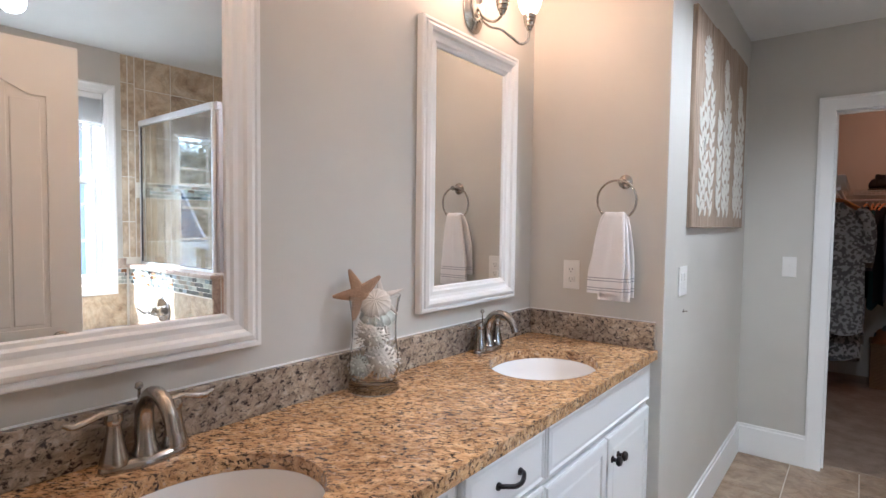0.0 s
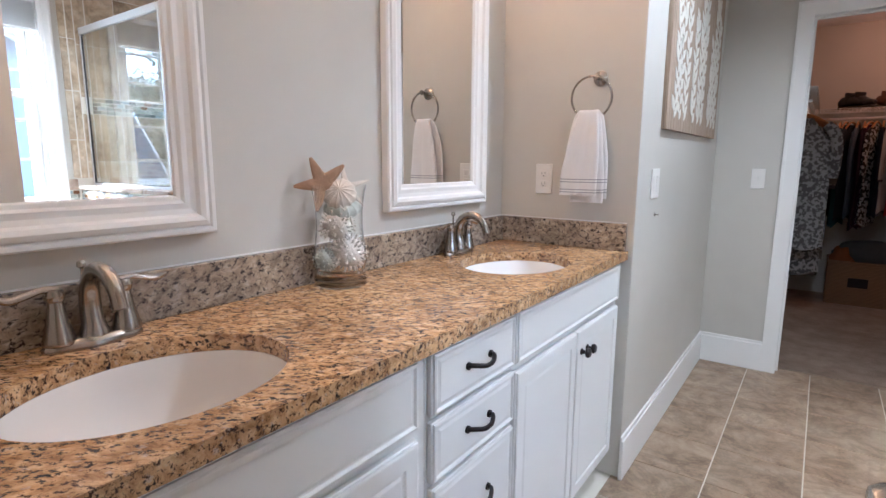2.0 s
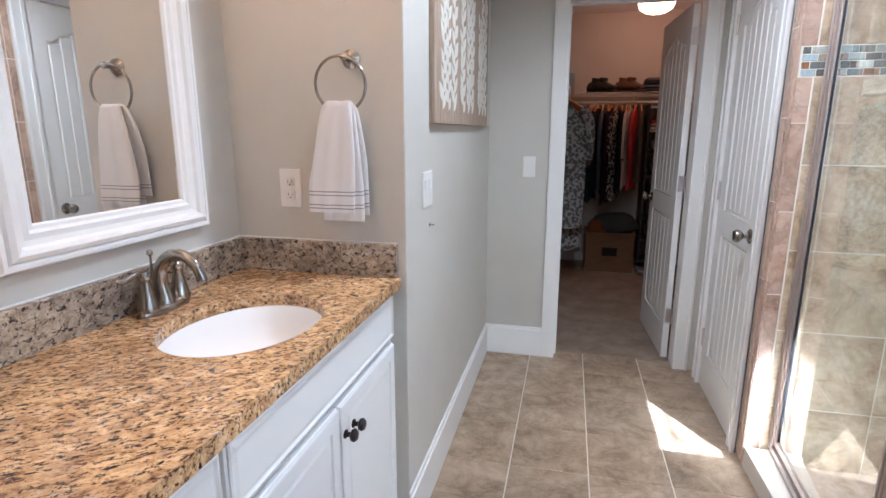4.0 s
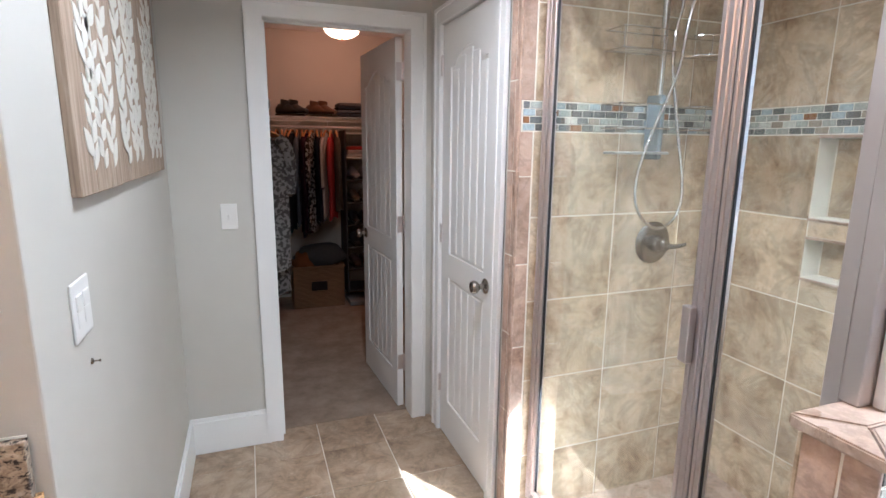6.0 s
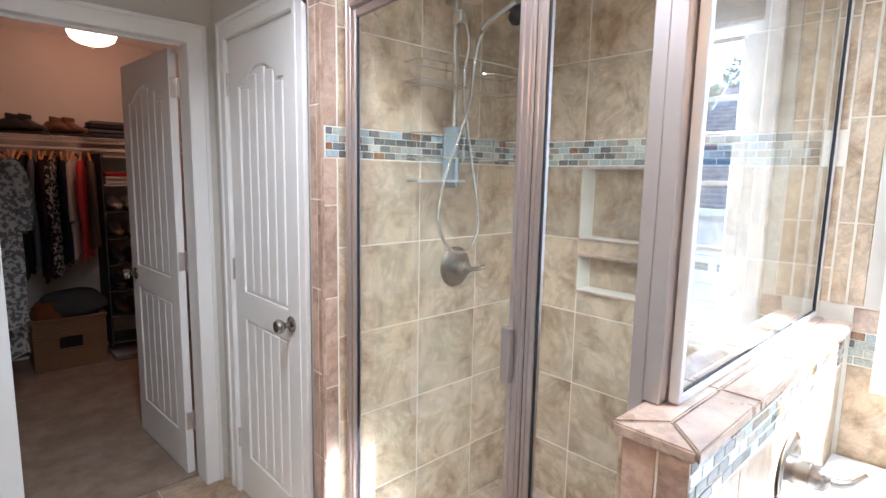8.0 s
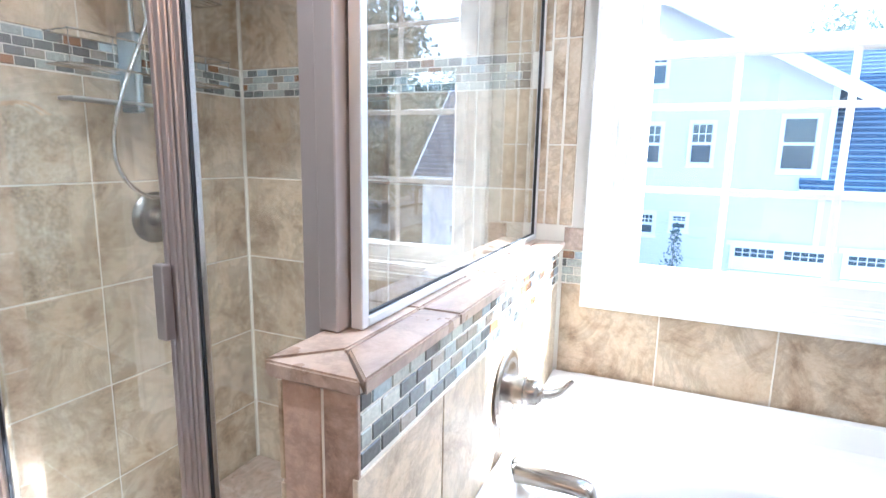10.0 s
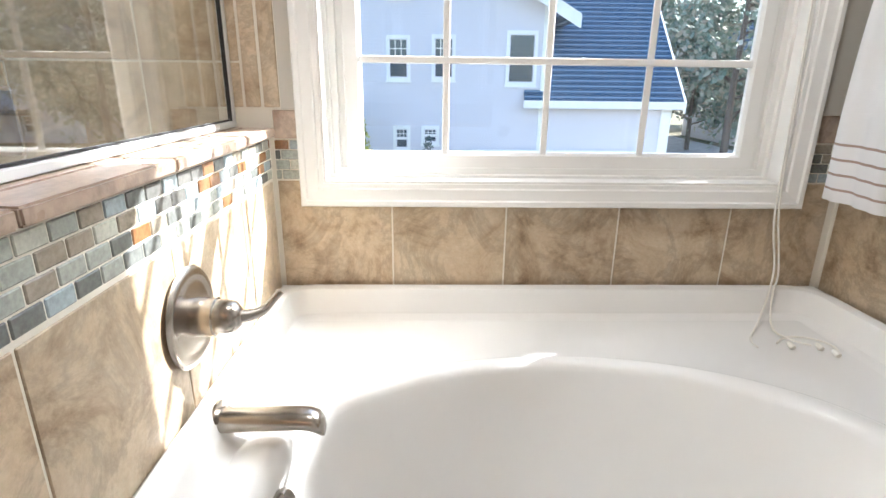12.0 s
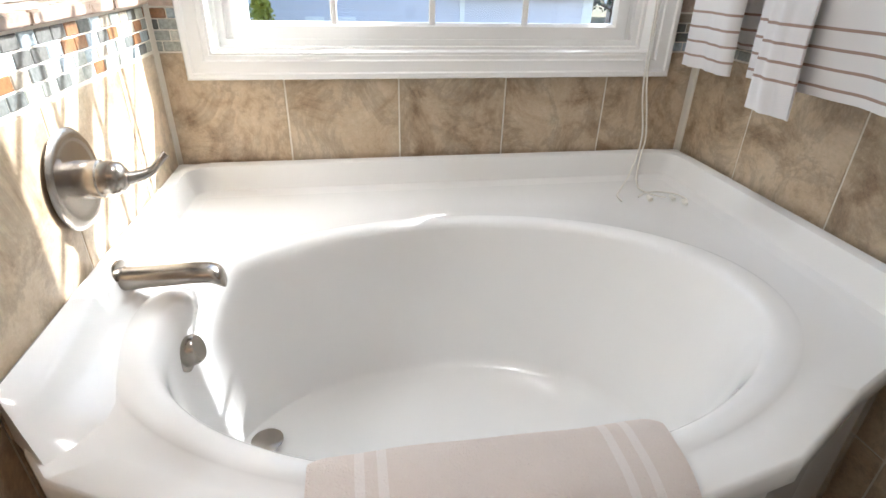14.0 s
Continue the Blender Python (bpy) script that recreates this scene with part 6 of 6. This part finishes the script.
nc.color(nc.ramp(nc.noise(1.5, 5, 0.6), [(0.35, (0.34, 0.33, 0.31)), (0.65, (0.48, 0.46, 0.43))]))

structure("ground", boxes((2.5, 900, -700, 700, GROUND - 0.3, GROUND)), GRASS, "dry winter lawn and leaf litter outside", "ground")
structure("driveway", boxes((15.5, 19.0, -16, 0.6, GROUND, GROUND + 0.03)), CONCRETE, "pale concrete driveway before the garage", "driveway")
structure("road", boxes((17, 60, -24, -17, GROUND, GROUND + 0.02)), CONCRETE, "pale concrete lane by the trees", "road")

house = empty("neighbour_house", "tall pale lavender house with white trim, dark roof and garage wing", "house", at=(20, 3, GROUND))


def hpart(name, bm, m, parent=house, label=""):
    base = (parent.parent or parent).location
    bmesh.ops.translate(bm, vec=-base, verts=bm.verts)
    return part(name, bm, m, parent, label)


def prism(profile, x0, x1):
    """(y, z) outline pushed from x0 to x1."""
    bm = bmesh.new()
    a = [bm.verts.new((x0, y, z)) for y, z in profile]
    b = [bm.verts.new((x1, y, z)) for y, z in profile]
    bm.faces.new(a), bm.faces.new(b)
    for i in range(len(a)):
        j = (i + 1) % len(a)
        bm.faces.new((a[i], a[j], b[j], b[i]))
    return bm


EAVE, PEAK_Y = 3.75, 3.35
PEAK = EAVE + (PEAK_Y + 2.75) * 0.56
hpart("gable_wall", prism([(-2.75, GROUND), (9.4, GROUND), (9.4, EAVE), (PEAK_Y, PEAK), (-2.75, EAVE)], 20, 29), SIDING)
slope = 0.56
over = 1.0
for s in (-1, 1):
    y_e = PEAK_Y + s * (6.1 + over)
    z_e = PEAK - (6.1 + over) * slope
    hpart("roof", prism([(PEAK_Y, PEAK + 0.18), (PEAK_Y, PEAK + 0.02), (y_e, z_e), (y_e, z_e + 0.16)], 19.45, 29.4), SHINGLE, label="dark shingle roof")
    hpart("rake_board", prism([(PEAK_Y, PEAK + 0.19), (PEAK_Y, PEAK - 0.28), (y_e, z_e - 0.28), (y_e, z_e + 0.17)], 19.38, 19.44), EXTWHITE)
    hpart("soffit", prism([(PEAK_Y, PEAK + 0.01), (PEAK_Y, PEAK - 0.05), (y_e, z_e - 0.06), (y_e, z_e)], 19.45, 20.0), EXTWHITE)
hpart("corner_board", boxes((19.96, 20.0, -2.79, -2.62, GROUND, EAVE)), EXTWHITE)


def far_window(x, y0, y1, z0, z1, grille=True, parent=house):
    base = parent.location
    w = hpart("window", boxes((x - 0.05, x + 0.02, y0 - 0.11, y0, z0 - 0.11, z1 + 0.13), (x - 0.05, x + 0.02, y1, y1 + 0.11, z0 - 0.11, z1 + 0.13), (x - 0.05, x + 0.02, y0, y1, z1, z1 + 0.13), (x - 0.07, x + 0.02, y0 - 0.14, y1 + 0.14, z0 - 0.17, z0 - 0.11), (x - 0.05, x + 0.02, y0, y1, z0 - 0.11, z0)), EXTWHITE, parent)
    for a, b in ((z0, (z0 + z1) / 2 - 0.025), ((z0 + z1) / 2 + 0.025, z1)):
        bm = boxes((x - 0.01, x + 0.005, y0 + 0.03, y1 - 0.03, a + 0.03, b - 0.03))
        bmesh.ops.translate(bm, vec=-base, verts=bm.verts)
        o = part("pane", bm, DARKGLASS, w)
    bars = [(x - 0.03, x - 0.012, y0, y1, (z0 + z1) / 2 - 0.03, (z0 + z1) / 2 + 0.03)]
    if grille:
        zt, zb = z1, (z0 + z1) / 2
        for f in (1 / 3, 2 / 3):
            yy = y0 + (y1 - y0) * f
            bars.append((x - 0.022, x - 0.013, yy - 0.012, yy + 0.012, zb + 0.03, zt))
        bars.append((x - 0.021, x - 0.012, y0, y1, (zt + zb) / 2 - 0.012, (zt + zb) / 2 + 0.012))
    bm = boxes(*bars)
    bmesh.ops.translate(bm, vec=-base, verts=bm.verts)
    part("sash_bar", bm, EXTWHITE, w)


for y0, y1, z0, z1, g in ((2.10, 2.72, 1.28, 2.54, True), (0.52, 1.14, 1.30, 2.58, True), (-2.34, -1.47, 1.16, 2.74, False), (2.10, 2.72, 3.90, 5.2, True), (2.12, 2.52, -1.16, -0.50, True), (1.07, 1.50, -0.94, -0.50, True), (5.2, 5.9, 1.45, 2.86, True), (5.2, 5.9, -1.3, -0.2, True)):
    far_window(20.0, y0, y1, z0, z1, g)

second = empty("neighbour_house", "pale lavender two-storey house with white trim and an open dark carport", "house", at=(26, -17, -1.81))
X2, B2 = 26.0, -1.81
hpart("wall", prism([(-21.7, -1.15), (-13.4, -1.15), (-13.4, 1.95), (-16.7, 4.62), (-21.3, 4.62), (-21.7, 3.6)], X2, X2 + 7), SIDING, second)
hpart("wall", boxes((X2, X2 + 7, -17.75, -13.4, B2, -1.15)), SIDING, second)
hpart("wall", boxes((X2, X2 + 7, -21.7, -20.9, B2, -1.15), (X2 + 5, X2 + 7, -20.9, -17.75, B2, -1.15)), SIDING, second)
hpart("wall", prism([(-27.0, B2), (-21.7, B2), (-21.7, -0.2), (-24.3, 2.2), (-27.0, 0.6)], X2 - 0.6, X2 + 6), SIDING, second)
hpart("roof", prism([(-13.0, 1.75), (-13.0, 1.93), (-16.7, 4.86), (-16.7, 4.68)], X2 - 0.35, X2 + 7.3), SHINGLE, second, "dark shingle roof")
hpart("roof", prism([(-16.7, 4.86), (-16.7, 4.68), (-21.5, 4.68), (-21.5, 4.86)], X2 - 0.35, X2 + 7.3), SHINGLE, second, "dark shingle roof")
hpart("roof", prism([(-21.5, -0.45), (-21.5, -0.25), (-24.9, 5.3), (-25.1, 5.1)], X2 - 0.9, X2 + 6), SHINGLE, second, "dark shingle roof")
hpart("roof", prism([(-21.9, -0.5), (-15.6, -0.5), (-15.6, -0.3), (-21.9, -0.3)], X2 - 1.0, X2 - 0.01), SHINGLE, second, "dark shingle roof of the porch")
hpart("rake_board", prism([(-12.95, 1.62), (-12.95, 1.96), (-16.7, 4.90), (-16.7, 4.62)], X2 - 0.42, X2 - 0.36), EXTWHITE, second)
hpart("fascia", boxes((X2 - 0.42, X2 - 0.36, -21.5, -16.7, 4.66, 4.90)), EXTWHITE, second)
hpart("corner_board", boxes((X2 - 0.04, X2, -13.56, -13.38, B2, 1.95)), EXTWHITE, second)
hpart("beam", boxes((X2 - 0.05, X2, -20.95, -17.65, -1.18, -1.02)), EXTWHITE, second)
for y0, y1, z0, z1, g in ((-16.38, -15.95, 2.72, 3.58, True), (-17.64, -17.14, 0.72, 1.62, True), (-19.72, -19.24, 0.72, 1.62, True), (-16.12, -15.72, -1.32, -0.62, True), (-14.9, -14.4, 0.72, 1.62, True)):
    far_window(X2, y0, y1, z0, z1, g, second)
second.location = (45.02, -32.0, GROUND)
second.scale = (1.744, 1.744, 1.744)

garage = empty("garage_wing", "white and lavender garage wing with a dark shingle roof", "garage", at=(19, -4, GROUND))


def gpart(name, bm, m, parent=None, label=""):
    bmesh.ops.translate(bm, vec=(-19, 4, -GROUND), verts=bm.verts)
    return part(name, bm, m, parent or garage, label)


GY0, GY1, GX0, GX1, GE, GR = -7.45, -2.70, 19.97, 26.9, 0.72, 4.3
bm = bmesh.new()
prof = [(GX0, GROUND), (GX1, GROUND), (GX1, GE), ((GX0 + GX1) / 2, GR), (GX0, GE)]
a = [bm.verts.new((x, GY0, z)) for x, z in prof]
b = [bm.verts.new((x, GY1, z)) for x, z in prof]
bm.faces.new(a)
for i in range(5):
    j = (i + 1) % 5
    bm.faces.new((a[i], a[j], b[j], b[i]))
bm.faces.new(b)
gpart("wall", bm, SIDING)
gs = (GR - GE) / ((GX1 - GX0) / 2)
cx = (GX0 + GX1) / 2


def roof_slab(s, y0, y1):
    bm = bmesh.new()
    xe = cx + s * ((GX1 - GX0) / 2 + 0.35)
    ze = GR - gs * abs(xe - cx)
    p = [(xe, ze), (cx, GR), (cx, GR + 0.16), (xe, ze + 0.16)]
    a = [bm.verts.new((x, y0, z)) for x, z in p]
    b = [bm.verts.new((x, y1, z)) for x, z in p]
    bm.faces.new(a), bm.faces.new(b)
    for i in range(4):
        j = (i + 1) % 4
        bm.faces.new((a[i], a[j], b[j], b[i]))
    return bm


gpart("roof", roof_slab(-1, GY0 - 0.3, -2.05), SHINGLE, label="dark shingle roof")
gpart("roof", roof_slab(1, GY0 - 0.3, -2.9), SHINGLE, label="dark shingle roof")
gpart("fascia", boxes((GX0 - 0.42, GX0 - 0.36, GY0 - 0.3, -2.0, GE - 0.42, GE - 0.16)), EXTWHITE)
for s in (-1,):
    bm = bmesh.new()
    xe = cx - ((GX1 - GX0) / 2 + 0.38)
    p = [(xe, GE - 0.55), (cx, GR - 0.25), (cx, GR + 0.18), (xe, GE - 0.17)]
    a = [bm.verts.new((x, GY0 - 0.36, z)) for x, z in p]
    b = [bm.verts.new((x, GY0 - 0.30, z)) for x, z in p]
    bm.faces.new(a), bm.faces.new(b)
    for i in range(4):
        j = (i + 1) % 4
        bm.faces.new((a[i], a[j], b[j], b[i]))
    gpart("rake_board", bm, EXTWHITE)
gpart("corner_board", boxes((GX0 - 0.03, GX0, GY0 - 0.02, GY0 + 0.35, GROUND, GE)), EXTWHITE)
for y0, y1 in ((-3.15, -0.35), (-6.35, -3.45)):
    dr = gpart("garage_door", boxes((GX0 - 0.05, GX0 + 0.01, y0, y1, GROUND, -1.36), (GX0 - 0.07, GX0 - 0.04, y0 - 0.12, y1 + 0.12, -1.36, -1.20)), EXTWHITE)
    for k in range(2):
        w0 = y0 + 0.15 + k * (y1 - y0) / 2
        w1_ = w0 + (y1 - y0) / 2 - 0.3
        gpart("pane", boxes((GX0 - 0.056, GX0 - 0.051, w0, w1_, -1.72, -1.44)), DARKGLASS, dr)
        bars = [(GX0 - 0.066, GX0 - 0.0565, w0 + (w1_ - w0) * q / 5 - 0.012, w0 + (w1_ - w0) * q / 5 + 0.012, -1.72, -1.44) for q in range(1, 5)] + [(GX0 - 0.065, GX0 - 0.056, w0, w1_, -1.59, -1.57)]
        gpart("sash_bar", boxes(*bars), EXTWHITE, dr)
    for z in (-3.5, -2.85, -2.2):
        gpart("groove", boxes((GX0 - 0.053, GX0 - 0.049, y0, y1, z, z + 0.02)), GASKET, dr)
rear = empty("rear_wing", "rear house wing with a dark shingle roof behind the garage", "house", at=(27, -5, GROUND))
bm = boxes((25.5, 31, -7.6, -2, GROUND, 3.6))
bmesh.ops.translate(bm, vec=(-27, 5, -GROUND), verts=bm.verts)
part("wall", bm, SIDING, rear)
bm = bmesh.new()
p = [(25.0, 3.5), (28.3, 6.0), (28.3, 6.16), (25.0, 3.66)]
a = [bm.verts.new((x - 27, -7.9 + 5, z - GROUND)) for x, z in p]
b = [bm.verts.new((x - 27, 1.0 + 5, z - GROUND)) for x, z in p]
bm.faces.new(a), bm.faces.new(b)
for i in range(4):
    bm.faces.new((a[i], a[(i + 1) % 4], b[(i + 1) % 4], b[i]))
part("roof", bm, SHINGLE, rear, "dark shingle roof")
bm = bmesh.new()
p = [(24.95, 3.3), (28.3, 5.84), (28.3, 6.2), (24.95, 3.66)]
a = [bm.verts.new((x - 27, -7.96 + 5, z - GROUND)) for x, z in p]
b = [bm.verts.new((x - 27, -7.905 + 5, z - GROUND)) for x, z in p]
bm.faces.new(a), bm.faces.new(b)
for i in range(4):
    bm.faces.new((a[i], a[(i + 1) % 4], b[(i + 1) % 4], b[i]))
part("rake_board", bm, EXTWHITE, rear)
# Unseen slab added to keep direct sun off the tub's back deck.
structure("wing_wall", boxes((2.3, 4.40, -3.4, -3.2, GROUND, 3.6), (4.40, 7.2, -3.4, -3.2, GROUND, 5.05)), SIDING, "unseen siding slab added to shade part of the window from the sun", "outer wall")

# Olive leaf tones, paled and blued to carry distance haze and sun in the colour.
LEAFM = mat("leaves_hazed_olive", (0.08, 0.09, 0.045), 0.8)
nl = Nodes(LEAFM)
nl.color(nl.ramp(nl.island(), [(0.0, (0.13, 0.19, 0.15)), (0.5, (0.27, 0.31, 0.25)), (0.85, (0.40, 0.38, 0.31)), (1.0, (0.42, 0.34, 0.27))]))
YELLOWLEAF = mat("leaves_yellow_green", (0.30, 0.30, 0.03), 0.7)
BARK = mat("bark", (0.13, 0.10, 0.08), 0.95)
nbk = Nodes(BARK)
nbk.bump(nbk.noise(8, 5, 0.7, nbk.mapped((3, 3, 0.5))), 0.8, 0.05)


def tree_meshes(height, spread, leaves, seed, size):
    rnd = random.Random(seed)
    trunk = bmesh.new()
    tube([(0, 0, 0), (0.1, 0.05, height * 0.3), (-0.05, 0.1, height * 0.65), (0, 0, height * 0.95)], 0.2, 9, trunk, radii=[height * 0.018, height * 0.014, height * 0.009, height * 0.003])
    tips = []
    for k in range(14):
        z = height * rnd.uniform(0.14, 0.9)
        a = rnd.uniform(0, 6.28)
        r = spread * (1.15 - 0.75 * z / height) * rnd.uniform(0.6, 1.0)
        mid = Vector((math.cos(a) * r * 0.5, math.sin(a) * r * 0.5, z + r * 0.18))
        tip = Vector((math.cos(a) * r, math.sin(a) * r, z + r * 0.45))
        tube([(0, 0, z), mid, tip], 0.05, 6, trunk, radii=[height * 0.006, height * 0.004, height * 0.0015])
        tips += [mid.lerp(tip, q) for q in (0.3, 0.7, 1.0)]
    tips.append(Vector((0, 0, height)))
    verts, faces = [], []
    for k in range(leaves):
        c = rnd.choice(tips) + Vector([rnd.gauss(0, spread * 0.17) for _ in range(3)])
        u = Vector([rnd.gauss(0, 1) for _ in range(3)]).normalized() * size * rnd.uniform(0.5, 1.2)
        w = u.orthogonal().normalized() * size * rnd.uniform(0.35, 0.7)
        i = len(verts)
        verts += [c - u, c + w, c + u * 1.1, c - w]
        faces.append((i, i + 1, i + 2, i + 3))
    me = bpy.data.meshes.new("crown")
    me.from_pydata([tuple(q) for q in verts], [], faces)
    return trunk, me


def tree(at, height, spread, leaves, seed, size, leafmat=None, label="tall tree with sparse olive foliage at the edge of the woods"):
    t = empty("tree", label, "tree", group="trees at the edge of the woods")
    trunk, crown = tree_meshes(height, spread, leaves, seed, size)
    part("trunk", trunk, BARK, t, smooth=True)
    crown.materials.append(leafmat or LEAFM)
    c = new("crown", crown)
    c.parent = t
    t.location = at
    return t


protos = [tree((48, -14, GROUND), 13, 4.6, 9000, 3, 0.24), tree((44, -20, GROUND), 11, 4.0, 8000, 8, 0.22), tree((52, -8, GROUND), 14, 4.9, 9000, 13, 0.25)]
rt = random.Random(21)
spots = [(44, -5), (47, -1), (50, 2), (38, -19), (64, -43), (50, -19), (55, -16), (66, -22), (60, -10), (66, -49), (70, -37), (62, -18), (72, -44), (58, -3), (64, 3), (60, 9), (56, 14), (52, 20), (66, -14), (48, 26), (70, -6), (60, -38), (72, -26), (56, 26), (36, 30), (30, 34), (46, 34)]
for k, (x, y) in enumerate(spots):
    c = copy_thing(protos[k % 3], pose(x + rt.uniform(-1, 1), y + rt.uniform(-1, 1), GROUND, 0, 0, rt.uniform(0, 360)))
    s = rt.uniform(0.8, 1.2)
    c.scale = (s, s, s * rt.uniform(0.9, 1.15))


def bush(at, r, h, leafmat, label, seed, leaves=900, size=0.06, name="shrub"):
    rnd = random.Random(seed)
    b = empty(name, label, name)
    stem = tube([(0, 0, 0), (0.02, 0, h * 0.5), (0, 0, h * 0.92)], 0.03, 7, radii=[0.03, 0.02, 0.006])
    part("stem", stem, BARK, b)
    verts, faces = [], []
    for k in range(leaves):
        f = rnd.random() ** 0.8
        z = h * (0.08 + 0.92 * f)
        rr = r * (1 - f * 0.85) * math.sqrt(rnd.random()) * (1 + 0.25 * math.sin(7 * f + k % 5))
        a = rnd.uniform(0, 6.28)
        c = Vector((rr * math.cos(a), rr * math.sin(a), z))
        u = Vector([rnd.gauss(0, 1) for _ in range(3)]).normalized() * size * rnd.uniform(0.5, 1.2)
        w = u.orthogonal().normalized() * size * 0.5
        i = len(verts)
        verts += [c - u, c + w, c + u, c - w]
        faces.append((i, i + 1, i + 2, i + 3))
    me = bpy.data.meshes.new("foliage")
    me.from_pydata([tuple(q) for q in verts], [], faces)
    me.materials.append(leafmat)
    o = new("foliage", me)
    o.parent = b
    b.location = at


EVERGREEN = mat("leaves_evergreen", (0.06, 0.10, 0.10), 0.8)
bush((19.0, 1.37, GROUND), 0.62, 3.45, EVERGREEN, "small dark evergreen tree before the neighbouring house", 4, 480, 0.06)
bush((18.6, 3.85, GROUND), 0.95, 4.9, YELLOWLEAF, "bright yellow-green conical shrub beside the house", 5, 2600, 0.09)
for k, (x, y) in enumerate(((24, -11.5), (25.5, -13), (23, -14.2), (27, -10.5))):
    bush((x, y, GROUND), 1.1, 1.3, EVERGREEN, "low dark green shrub by the driveway", 30 + k, 1300, 0.10)

lay_tiles()
